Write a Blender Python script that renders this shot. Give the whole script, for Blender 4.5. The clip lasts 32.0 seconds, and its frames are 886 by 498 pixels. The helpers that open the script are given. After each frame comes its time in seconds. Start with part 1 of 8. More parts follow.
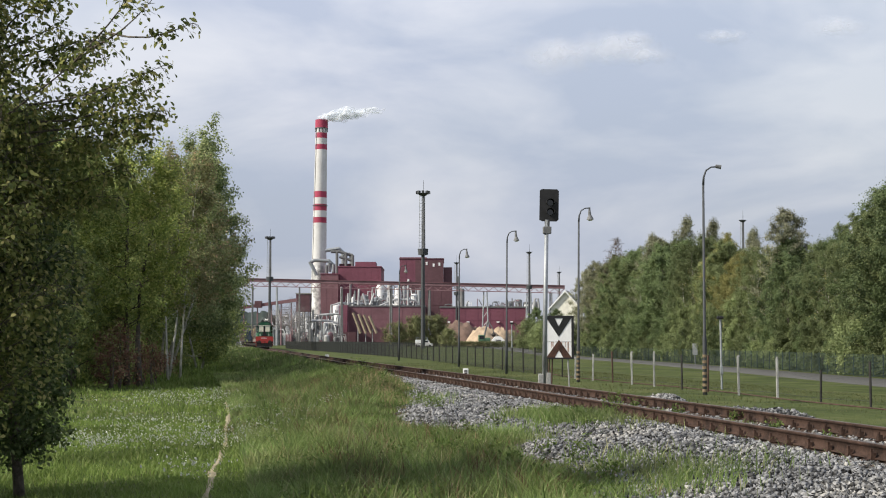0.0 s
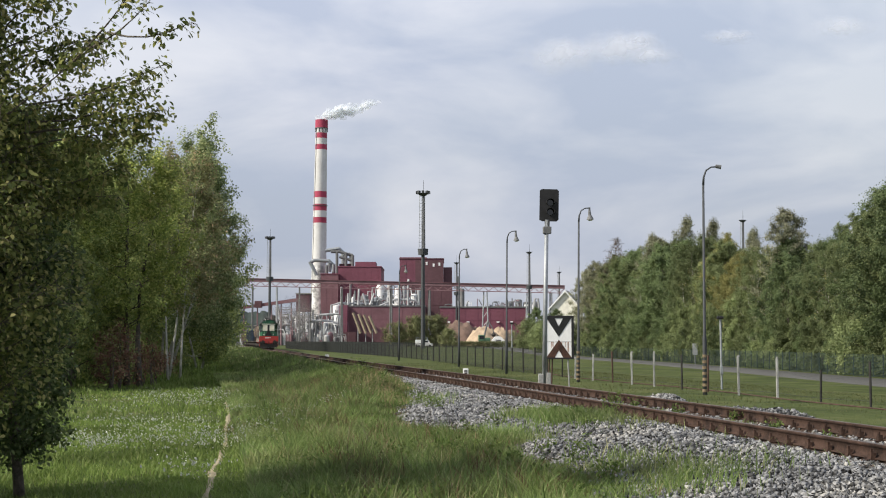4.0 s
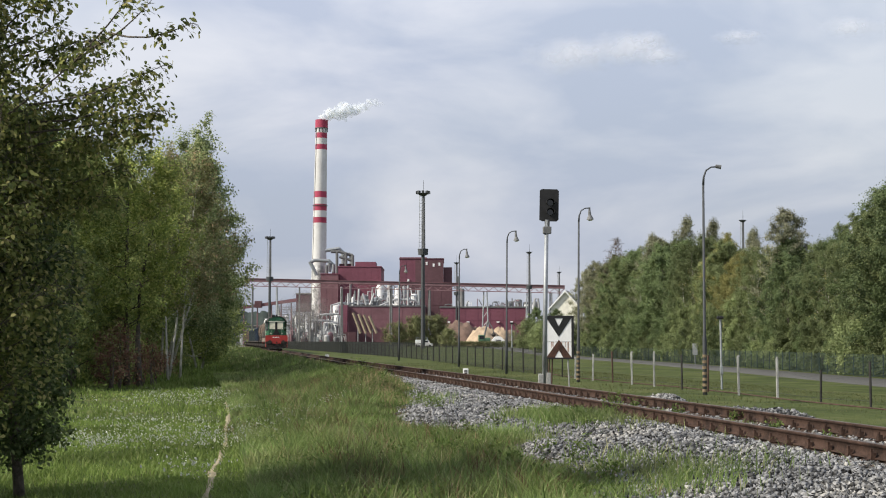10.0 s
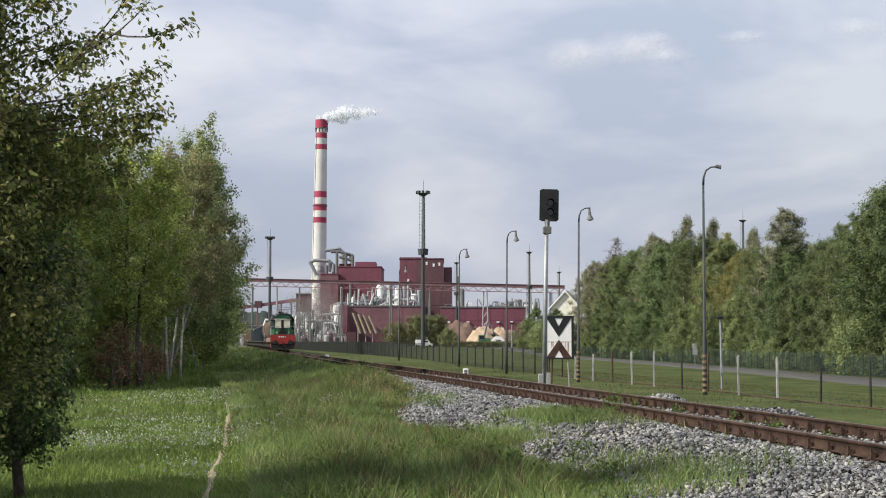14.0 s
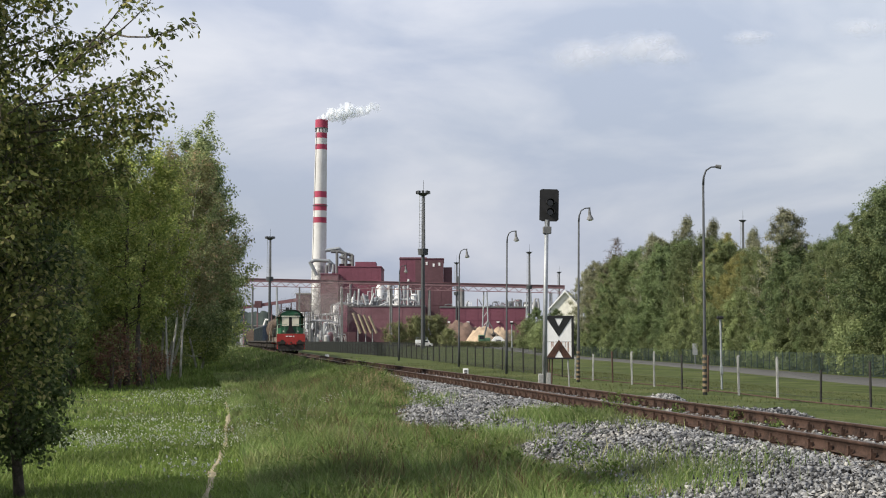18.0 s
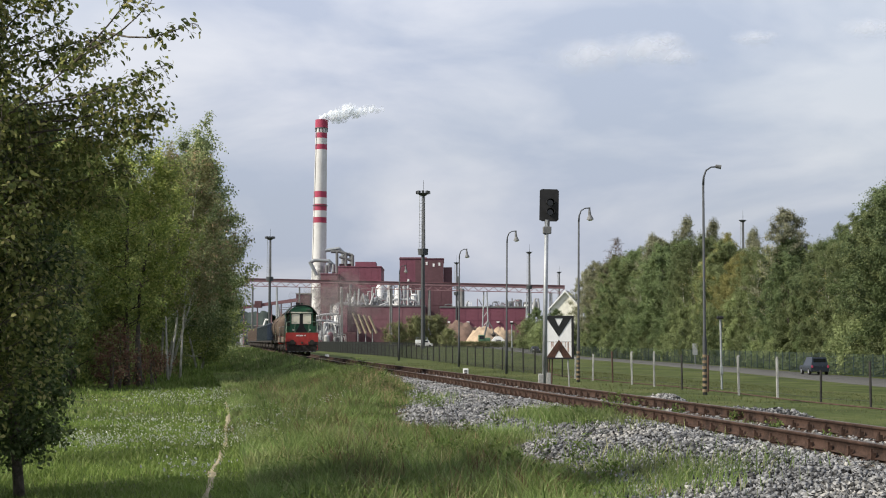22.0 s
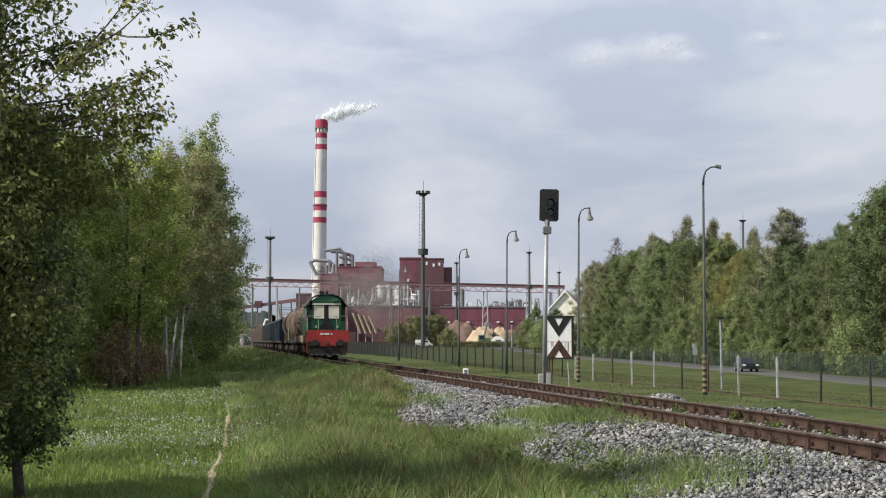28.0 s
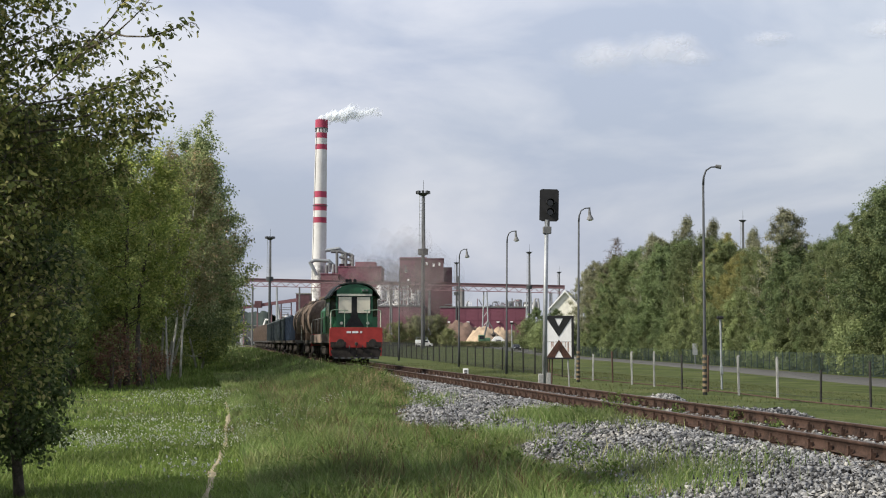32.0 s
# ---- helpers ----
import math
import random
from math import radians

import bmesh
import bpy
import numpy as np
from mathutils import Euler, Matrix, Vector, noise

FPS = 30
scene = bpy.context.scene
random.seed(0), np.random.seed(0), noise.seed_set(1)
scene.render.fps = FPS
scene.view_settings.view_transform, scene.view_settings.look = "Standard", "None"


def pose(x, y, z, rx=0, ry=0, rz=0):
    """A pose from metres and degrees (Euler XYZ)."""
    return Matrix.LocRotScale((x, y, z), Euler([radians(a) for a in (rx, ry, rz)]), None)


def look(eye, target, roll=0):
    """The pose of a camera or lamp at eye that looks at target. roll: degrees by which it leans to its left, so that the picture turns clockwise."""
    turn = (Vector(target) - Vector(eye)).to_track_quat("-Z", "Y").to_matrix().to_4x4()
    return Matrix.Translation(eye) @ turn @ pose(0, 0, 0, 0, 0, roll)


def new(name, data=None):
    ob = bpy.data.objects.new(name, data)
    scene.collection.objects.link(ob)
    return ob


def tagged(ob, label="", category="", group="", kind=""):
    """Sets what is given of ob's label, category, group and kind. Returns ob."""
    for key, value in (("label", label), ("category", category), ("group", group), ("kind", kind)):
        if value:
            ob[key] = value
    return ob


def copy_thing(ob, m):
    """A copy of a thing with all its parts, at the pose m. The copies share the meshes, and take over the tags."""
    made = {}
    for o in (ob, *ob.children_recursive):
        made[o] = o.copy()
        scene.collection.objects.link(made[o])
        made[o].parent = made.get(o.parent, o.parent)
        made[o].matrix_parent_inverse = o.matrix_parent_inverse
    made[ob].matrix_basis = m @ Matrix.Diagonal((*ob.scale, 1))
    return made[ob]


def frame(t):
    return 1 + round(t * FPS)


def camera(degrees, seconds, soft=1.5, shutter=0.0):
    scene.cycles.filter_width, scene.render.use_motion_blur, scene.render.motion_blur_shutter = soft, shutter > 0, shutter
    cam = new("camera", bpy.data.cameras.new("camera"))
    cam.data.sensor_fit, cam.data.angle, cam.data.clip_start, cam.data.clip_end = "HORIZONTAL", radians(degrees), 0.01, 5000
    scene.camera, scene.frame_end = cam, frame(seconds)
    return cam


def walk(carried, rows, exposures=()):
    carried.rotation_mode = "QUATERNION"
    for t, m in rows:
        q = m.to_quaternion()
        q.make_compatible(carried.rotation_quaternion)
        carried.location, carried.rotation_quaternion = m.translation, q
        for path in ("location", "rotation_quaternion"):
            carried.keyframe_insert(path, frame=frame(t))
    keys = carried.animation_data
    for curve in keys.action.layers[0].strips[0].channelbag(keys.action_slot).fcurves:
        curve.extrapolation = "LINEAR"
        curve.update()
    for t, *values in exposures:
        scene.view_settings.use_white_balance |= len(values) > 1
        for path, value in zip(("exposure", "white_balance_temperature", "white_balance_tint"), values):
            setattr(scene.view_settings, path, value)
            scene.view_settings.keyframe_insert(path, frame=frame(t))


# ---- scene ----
# ---------------------------------------------------------------- camera: stands still on the verge
EYE_Z = 1.15
cam = camera(32.4, 32.0, soft=1.08)
STAND = pose(0, 0, EYE_Z, 93.455, 0, 0)
walk(cam, [(0.0, STAND), (32.0, STAND)], [(0.0, 0.22), (32.0, 0.22)])

# ---------------------------------------------------------------- daylight: afternoon sun through thin cloud
SUN_ELEV, SUN_AZ = radians(36), radians(-109)          # azimuth from +Y towards +X
sun_from = Vector((math.sin(SUN_AZ) * math.cos(SUN_ELEV), math.cos(SUN_AZ) * math.cos(SUN_ELEV), math.sin(SUN_ELEV)))
lamp_data = bpy.data.lights.new("sun", "SUN")
lamp_data.energy, lamp_data.angle, lamp_data.color = 5.0, radians(0.6), (1.0, 0.93, 0.80)
sun = new("sun", lamp_data)
sun.matrix_world = look(sun_from * 100, (0, 0, 0))

world = bpy.data.worlds.new("sky")
scene.world = world
world.use_nodes = True


def build_sky():
    nt = world.node_tree
    nt.nodes.clear()
    n, l = nt.nodes, nt.links
    out = n.new("ShaderNodeOutputWorld")
    bg = n.new("ShaderNodeBackground")
    sky = n.new("ShaderNodeTexSky")
    sky.sky_type, sky.sun_disc = "NISHITA", False
    sky.sun_elevation, sky.sun_rotation = SUN_ELEV, SUN_AZ
    sky.air_density, sky.dust_density = 1.2, 2.0
    gain = n.new("ShaderNodeMix")
    gain.data_type, gain.blend_type = "RGBA", "MULTIPLY"
    gain.inputs[0].default_value = 1.0
    gain.inputs[7].default_value = (0.105, 0.105, 0.105, 1)
    l.new(sky.outputs[0], gain.inputs[6])
    tc = n.new("ShaderNodeTexCoord")
    mp = n.new("ShaderNodeMapping")
    mp.inputs["Scale"].default_value = (1.0, 1.0, 2.7)
    mp.inputs["Location"].default_value = (0.35, 0.0, 0.12)
    l.new(tc.outputs["Generated"], mp.inputs["Vector"])
    # broad soft layers
    a = n.new("ShaderNodeTexNoise")
    a.inputs["Scale"].default_value, a.inputs["Detail"].default_value, a.inputs["Roughness"].default_value = 5.5, 7.0, 0.52
    a.inputs["Distortion"].default_value = 0.35
    l.new(mp.outputs[0], a.inputs["Vector"])
    ra = n.new("ShaderNodeValToRGB")
    ra.color_ramp.elements[0].position, ra.color_ramp.elements[0].color = 0.38, (0.460, 0.512, 0.635, 1)
    ra.color_ramp.elements[1].position, ra.color_ramp.elements[1].color = 0.64, (0.700, 0.718, 0.785, 1)
    l.new(a.outputs[0], ra.inputs[0])
    # thin cover over nearly all of the sky
    b = n.new("ShaderNodeTexNoise")
    b.inputs["Scale"].default_value, b.inputs["Detail"].default_value = 2.2, 4.0
    l.new(mp.outputs[0], b.inputs["Vector"])
    rb = n.new("ShaderNodeMapRange")
    rb.inputs[1].default_value, rb.inputs[2].default_value, rb.inputs[3].default_value, rb.inputs[4].default_value = 0.3, 0.6, 0.72, 0.97
    l.new(b.outputs[0], rb.inputs[0])
    mix = n.new("ShaderNodeMix")
    mix.data_type = "RGBA"
    l.new(rb.outputs[0], mix.inputs[0])
    l.new(gain.outputs[2], mix.inputs[6])
    l.new(ra.outputs[0], mix.inputs[7])
    # a little duller towards the horizon
    sep = n.new("ShaderNodeSeparateXYZ")
    l.new(tc.outputs["Generated"], sep.inputs[0])
    low = n.new("ShaderNodeMapRange")
    low.inputs[1].default_value, low.inputs[2].default_value, low.inputs[3].default_value, low.inputs[4].default_value = 0.02, 0.22, 0.80, 1.03
    l.new(sep.outputs[2], low.inputs[0])
    dim = n.new("ShaderNodeVectorMath")
    dim.operation = "SCALE"
    l.new(mix.outputs[2], dim.inputs[0])
    l.new(low.outputs[0], dim.inputs["Scale"])
    l.new(dim.outputs[0], bg.inputs[0])
    bg.inputs[1].default_value = 1.0
    l.new(bg.outputs[0], out.inputs[0])


build_sky()
scene.cycles.transparent_max_bounces = 64

# ---------------------------------------------------------------- materials


def material(name, color, rough=0.8, metal=0.0, vary=0.25, scale=3.0, bump=0.0, bump_scale=30.0, tint=None, island=0.0, per_object=0.0, spec=0.4):
    """Base colour with variation at two scales, an optional second tint in patches, and relief."""
    m = bpy.data.materials.new(name)
    m.use_nodes = True
    nt = m.node_tree
    n, l = nt.nodes, nt.links
    p = n["Principled BSDF"]
    p.inputs["Roughness"].default_value, p.inputs["Metallic"].default_value = rough, metal
    p.inputs["Specular IOR Level"].default_value = spec
    tc = n.new("ShaderNodeTexCoord")
    big = n.new("ShaderNodeTexNoise")
    big.inputs["Scale"].default_value, big.inputs["Detail"].default_value = scale, 6.0
    l.new(tc.outputs["Object"], big.inputs["Vector"])
    fine = n.new("ShaderNodeTexNoise")
    fine.inputs["Scale"].default_value, fine.inputs["Detail"].default_value = scale * 9, 4.0
    l.new(tc.outputs["Object"], fine.inputs["Vector"])
    mixn = n.new("ShaderNodeMath")
    mixn.operation = "ADD"
    half = n.new("ShaderNodeMath")
    half.operation = "MULTIPLY"
    half.inputs[1].default_value = 0.5
    l.new(fine.outputs[0], half.inputs[0])
    l.new(big.outputs[0], mixn.inputs[0])
    l.new(half.outputs[0], mixn.inputs[1])
    ramp = n.new("ShaderNodeValToRGB")
    c0 = [max(0.0, c * (1 - vary)) for c in color]
    c1 = list(tint) if tint else [min(1.0, c * (1 + vary)) for c in color]
    ramp.color_ramp.elements[0].position, ramp.color_ramp.elements[0].color = 0.58, (*c0, 1)
    ramp.color_ramp.elements[1].position, ramp.color_ramp.elements[1].color = 0.92, (*c1, 1)
    mid = ramp.color_ramp.elements.new(0.75)
    mid.color = (*color, 1)
    l.new(mixn.outputs[0], ramp.inputs[0])
    last = ramp.outputs[0]
    for amount, node, sock in ((island, "ShaderNodeNewGeometry", "Random Per Island"), (per_object, "ShaderNodeObjectInfo", "Random")):
        if amount:
            g = n.new(node)
            mr = n.new("ShaderNodeMapRange")
            mr.inputs[3].default_value, mr.inputs[4].default_value = 1 - amount, 1 + amount
            l.new(g.outputs[sock], mr.inputs[0])
            mul = n.new("ShaderNodeVectorMath")
            mul.operation = "SCALE"
            l.new(last, mul.inputs[0])
            l.new(mr.outputs[0], mul.inputs["Scale"])
            last = mul.outputs[0]
    l.new(last, p.inputs["Base Color"])
    if bump:
        bn = n.new("ShaderNodeTexNoise")
        bn.inputs["Scale"].default_value, bn.inputs["Detail"].default_value = bump_scale, 5.0
        l.new(tc.outputs["Object"], bn.inputs["Vector"])
        bu = n.new("ShaderNodeBump")
        bu.inputs["Strength"].default_value, bu.inputs["Distance"].default_value = bump, 0.05
        l.new(bn.outputs[0], bu.inputs["Height"])
        l.new(bu.outputs[0], p.inputs["Normal"])
    return m


def leaf_material(name, stops, trans=0.35, differ=(0.8, 1.25), mottle=(0.7, 1.35), patch=None):
    """Leaves: a colour of its own for every leaf, part of the light let through."""
    m = bpy.data.materials.new(name)
    m.use_nodes = True
    nt = m.node_tree
    n, l = nt.nodes, nt.links
    p = n["Principled BSDF"]
    out = n["Material Output"]
    p.inputs["Roughness"].default_value, p.inputs["Specular IOR Level"].default_value = 0.6, 0.22
    g = n.new("ShaderNodeNewGeometry")
    ramp = n.new("ShaderNodeValToRGB")
    els = ramp.color_ramp.elements
    els[0].position, els[0].color = stops[0][0], (*stops[0][1], 1)
    els[1].position, els[1].color = stops[-1][0], (*stops[-1][1], 1)
    for pos, col in stops[1:-1]:
        els.new(pos).color = (*col, 1)
    l.new(g.outputs["Random Per Island"], ramp.inputs[0])
    tc = n.new("ShaderNodeTexCoord")
    ns = n.new("ShaderNodeTexNoise")
    ns.inputs["Scale"].default_value, ns.inputs["Detail"].default_value = 0.55, 3.0
    l.new(tc.outputs["Object"], ns.inputs["Vector"])
    mr = n.new("ShaderNodeMapRange")
    mr.inputs[1].default_value, mr.inputs[2].default_value = 0.3, 0.7
    mr.inputs[3].default_value, mr.inputs[4].default_value = mottle
    l.new(ns.outputs[0], mr.inputs[0])
    oi = n.new("ShaderNodeObjectInfo")
    mo = n.new("ShaderNodeMapRange")
    mo.inputs[3].default_value, mo.inputs[4].default_value = differ
    l.new(oi.outputs["Random"], mo.inputs[0])
    both = n.new("ShaderNodeMath")
    both.operation = "MULTIPLY"
    l.new(mr.outputs[0], both.inputs[0])
    l.new(mo.outputs[0], both.inputs[1])
    mul = n.new("ShaderNodeVectorMath")
    mul.operation = "SCALE"
    l.new(ramp.outputs[0], mul.inputs[0])
    if patch:
        spot = n.new("ShaderNodeTexNoise")
        spot.inputs["Scale"].default_value, spot.inputs["Detail"].default_value = 0.42, 4.0
        far = n.new("ShaderNodeVectorMath")
        far.inputs[1].default_value = (31.0, 7.0, 0.0)
        l.new(tc.outputs["Object"], far.inputs[0])
        l.new(far.outputs[0], spot.inputs["Vector"])
        cut = n.new("ShaderNodeMapRange")
        cut.inputs[1].default_value, cut.inputs[2].default_value, cut.inputs[4].default_value = 0.48, 0.70, 0.55
        l.new(spot.outputs[0], cut.inputs[0])
        blend = n.new("ShaderNodeMix")
        blend.data_type = "RGBA"
        blend.inputs[7].default_value = (*patch, 1)
        l.new(cut.outputs[0], blend.inputs[0])
        l.new(ramp.outputs[0], blend.inputs[6])
        l.new(blend.outputs[2], mul.inputs[0])
    l.new(both.outputs[0], mul.inputs["Scale"])
    l.new(mul.outputs[0], p.inputs["Base Color"])
    tr = n.new("ShaderNodeBsdfTranslucent")
    l.new(mul.outputs[0], tr.inputs["Color"])
    mx = n.new("ShaderNodeMixShader")
    mx.inputs[0].default_value = trans
    l.new(p.outputs[0], mx.inputs[1])
    l.new(tr.outputs[0], mx.inputs[2])
    l.new(mx.outputs[0], out.inputs["Surface"])
    return m


def smoke_material(name, color, alpha, grain=0.6):
    m = bpy.data.materials.new(name)
    m.use_nodes = True
    nt = m.node_tree
    n, l = nt.nodes, nt.links
    p, out = n["Principled BSDF"], n["Material Output"]
    p.inputs["Base Color"].default_value, p.inputs["Roughness"].default_value = (*color, 1), 1.0
    p.inputs["Specular IOR Level"].default_value = 0.0
    tc = n.new("ShaderNodeTexCoord")
    ns = n.new("ShaderNodeTexNoise")
    ns.inputs["Scale"].default_value, ns.inputs["Detail"].default_value = grain, 5.0
    l.new(tc.outputs["Object"], ns.inputs["Vector"])
    mr = n.new("ShaderNodeMapRange")
    mr.inputs[1].default_value, mr.inputs[2].default_value = 0.3, 0.7
    mr.inputs[3].default_value, mr.inputs[4].default_value = 0.0, min(1.0, alpha * 2.0)
    l.new(ns.outputs[0], mr.inputs[0])
    l.new(mr.outputs[0], p.inputs["Alpha"])
    return m


M_GROUND = material("meadow_soil", (0.0606, 0.0789, 0.0241), 0.95, vary=0.32, scale=0.3, bump=0.5, bump_scale=14, tint=(0.0954, 0.1041, 0.0391), spec=0.1)
# darker than the loose stones: shade of their gaps is in this colour
M_BALLAST = material("ballast_grey", (0.1040, 0.1000, 0.0920), 0.95, vary=0.5, scale=2.2, bump=1.0, bump_scale=22, tint=(0.1920, 0.1840, 0.1680), spec=0.1)
M_STONE = material("crushed_stone", (0.1680, 0.1700, 0.1750), 0.9, vary=0.4, scale=0.9, island=1.0, bump=0.3, bump_scale=60, tint=(0.2300, 0.2240, 0.2120), spec=0.25)
M_ROAD = material("worn_asphalt", (0.0850, 0.0839, 0.0810), 0.9, vary=0.15, scale=0.6, bump=0.2, bump_scale=60, spec=0.2)
M_PATH = material("trodden_earth", (0.3000, 0.2600, 0.1750), 0.95, vary=0.2, scale=1.6, bump=0.5, bump_scale=30, spec=0.1)
M_RUST = material("rusty_rail_steel", (0.0468, 0.0275, 0.0203), 0.85, 0.1, vary=0.5, scale=3.0, bump=0.25, bump_scale=50, spec=0.25)
M_RAILTOP = material("worn_rail_head", (0.1000, 0.0760, 0.0640), 0.55, 0.4, vary=0.25, scale=2.0)
M_SLEEPER = material("oiled_oak_sleeper", (0.10, 0.068, 0.047), 0.9, vary=0.4, scale=5.0, bump=0.6, bump_scale=35, per_object=0.25)
M_BARK = material("grey_bark", (0.10, 0.085, 0.07), 0.9, vary=0.4, scale=5.0, bump=0.8, bump_scale=25)
M_BIRCH = material("birch_bark", (0.50, 0.48, 0.44), 0.8, vary=0.35, scale=2.5, bump=0.4, bump_scale=20)
M_CONC = material("weathered_concrete", (0.2944, 0.2944, 0.2829), 0.9, vary=0.3, scale=2.5, bump=0.4, bump_scale=40, per_object=0.15)
M_DARKPOST = material("dark_steel_post", (0.030, 0.028, 0.026), 0.8, 0.2, vary=0.35, scale=4.0, per_object=0.2)
M_RUSTPOST = material("rusty_post", (0.0683, 0.0387, 0.0289), 0.85, 0.1, vary=0.4, scale=4.0)
M_WIRE = material("dull_fence_wire", (0.04, 0.045, 0.042), 0.8, 0.1, vary=0.2)
M_GREENMESH = material("green_coated_wire", (0.03, 0.05, 0.042), 0.7, vary=0.2)
M_GALV = material("galvanised_steel", (0.3070, 0.3254, 0.3406), 0.55, 0.5, vary=0.2, scale=2.0)
M_GREYPAINT = material("grey_mast_paint", (0.1360, 0.1386, 0.1408), 0.7, 0.1, vary=0.2, scale=2.0)
M_DARKMETAL = material("dark_mast_steel", (0.06, 0.065, 0.07), 0.7, 0.2, vary=0.2)
M_BLACK = material("matt_black_paint", (0.018, 0.018, 0.019), 0.6, vary=0.3, scale=6.0, spec=0.3)
M_WHITE = material("white_enamel", (0.7785, 0.7785, 0.7763), 0.55, vary=0.06, scale=3.0)
M_CREAM = material("cream_house_paint", (0.74, 0.72, 0.63), 0.85, vary=0.12, scale=0.6)
M_YELLOW = material("dirty_yellow_marking_paint", (0.20, 0.155, 0.10), 0.85, vary=0.4, scale=9.0, spec=0.2)
M_RUSTSTAIN = material("rusted_patch", (0.34, 0.15, 0.08), 0.9, vary=0.45, scale=6.0)
# cladding colours of the works, paled and desaturated for the haze before them
M_FACRED = material("plum_red_cladding", (0.1720, 0.0580, 0.0860), 0.75, vary=0.16, scale=0.08, bump=0.1, bump_scale=2.0)
M_FACRED2 = material("hazed_red_cladding", (0.1700, 0.0850, 0.1000), 0.8, vary=0.18, scale=0.1)
M_FACDARK = material("dark_plum_cladding", (0.1080, 0.0520, 0.0620), 0.8, vary=0.2, scale=0.1)
M_CHIMWHITE = material("sooty_white_render", (0.5676, 0.5633, 0.5590), 0.85, vary=0.10, scale=0.12)
M_CHIMRED = material("red_warning_paint", (0.3323, 0.0447, 0.0877), 0.8, vary=0.14, scale=0.2)
M_CHIMLOW = material("mottled_concrete", (0.5160, 0.5160, 0.5160), 0.9, vary=0.55, scale=0.45)
M_STEELLIGHT = material("light_steel_plant", (0.4000, 0.4050, 0.4100), 0.5, 0.35, vary=0.2, scale=0.3)
M_STEELDARK = material("dark_steel_plant", (0.17, 0.172, 0.176), 0.6, 0.3, vary=0.2, scale=0.3)
M_BRIDGERED = material("faded_red_steel", (0.2136, 0.1236, 0.1385), 0.75, vary=0.18, scale=0.2)
M_CHIPS = material("pale_timber", (0.2700, 0.2250, 0.1600), 0.95, vary=0.25, scale=0.5, bump=0.8, bump_scale=2.0)
M_ROOFGREY = material("grey_sheet_roof", (0.22, 0.21, 0.20), 0.7, vary=0.2, scale=0.2)
M_HILL = material("far_woods", (0.0495, 0.0617, 0.0585), 1.0, vary=0.3, scale=0.03, spec=0.0)
M_LOCRED = material("signal_red_enamel", (0.3481, 0.0343, 0.0289), 0.5, vary=0.22, scale=2.5)
M_LOCGREEN = material("bottle_green_enamel", (0.021, 0.098, 0.050), 0.45, vary=0.25, scale=2.0)
M_PALEGREEN = material("pale_green_handrail_paint", (0.20, 0.30, 0.22), 0.6, vary=0.2)
M_LOCDARK = material("dark_green_roof", (0.014, 0.024, 0.019), 0.6, vary=0.3, scale=2.0)
M_LOCCREAM = material("cream_trim", (0.62, 0.62, 0.52), 0.6, vary=0.10, scale=3.0)
M_UNDER = material("oily_running_gear", (0.035, 0.030, 0.027), 0.8, 0.2, vary=0.45, scale=4.0)
M_TANK = material("brown_tank_paint", (0.1150, 0.0850, 0.0680), 0.85, vary=0.35, scale=0.9, tint=(0.1700, 0.1350, 0.1080), spec=0.2)
M_WAGBLUE = material("faded_blue_wagon", (0.0260, 0.0420, 0.0720), 0.75, vary=0.3, scale=1.0)
M_WAGTEAL = material("grey_teal_wagon", (0.0420, 0.0560, 0.0640), 0.8, vary=0.3, scale=1.0)
M_WAGBROWN = material("oxide_brown_wagon", (0.1677, 0.1307, 0.1084), 0.85, vary=0.3, scale=1.0)
M_LOGS = material("debarked_logs", (0.2580, 0.1849, 0.1333), 0.9, vary=0.3, scale=1.5, island=0.25)
M_CARDARK = material("dark_grey_car_paint", (0.045, 0.052, 0.065), 0.3, 0.3, vary=0.1)
M_CARBLUE = material("steel_blue_car_paint", (0.0330, 0.0416, 0.0576), 0.3, 0.3, vary=0.1)
M_TYRE = material("tyre_rubber", (0.02, 0.02, 0.02), 0.85, vary=0.2)
M_GLASSDARK = material("dark_window_glass", (0.012, 0.015, 0.017), 0.12, vary=0.1, spec=0.6)
M_SUNBLIND = material("cream_window_blind", (0.7200, 0.6960, 0.5640), 0.5, vary=0.1, scale=2.0)
M_MACHINE = material("faded_green_machine_paint", (0.0600, 0.1320, 0.0780), 0.6, vary=0.25, scale=1.0)
M_CHIPS_PALE = material("fresh_wood_chips", (0.3800, 0.2900, 0.2050), 0.95, vary=0.3, scale=0.5, bump=0.8, bump_scale=2.0)
M_STEAM = smoke_material("white_steam", (0.92, 0.96, 1.0), 0.17, 0.35)
M_STEAM_THIN = smoke_material("thinning_steam", (0.92, 0.96, 1.0), 0.07, 0.35)
M_EXHAUST = smoke_material("grey_diesel_haze", (0.30, 0.275, 0.27), 0.022, 1.0)
M_LEAF_NEAR = leaf_material("birch_leaves", [(0.0, (0.0818, 0.1142, 0.0360)), (0.4, (0.1913, 0.2214, 0.0686)), (0.8, (0.3279, 0.3425, 0.1155)), (1.0, (0.5190, 0.4565, 0.1985))], 0.52)
M_LEAF_DARK = leaf_material("dark_broad_leaves", [(0.0, (0.1409, 0.1940, 0.0689)), (0.6, (0.3100, 0.3751, 0.1293)), (1.0, (0.5636, 0.5691, 0.2154))], 0.50)
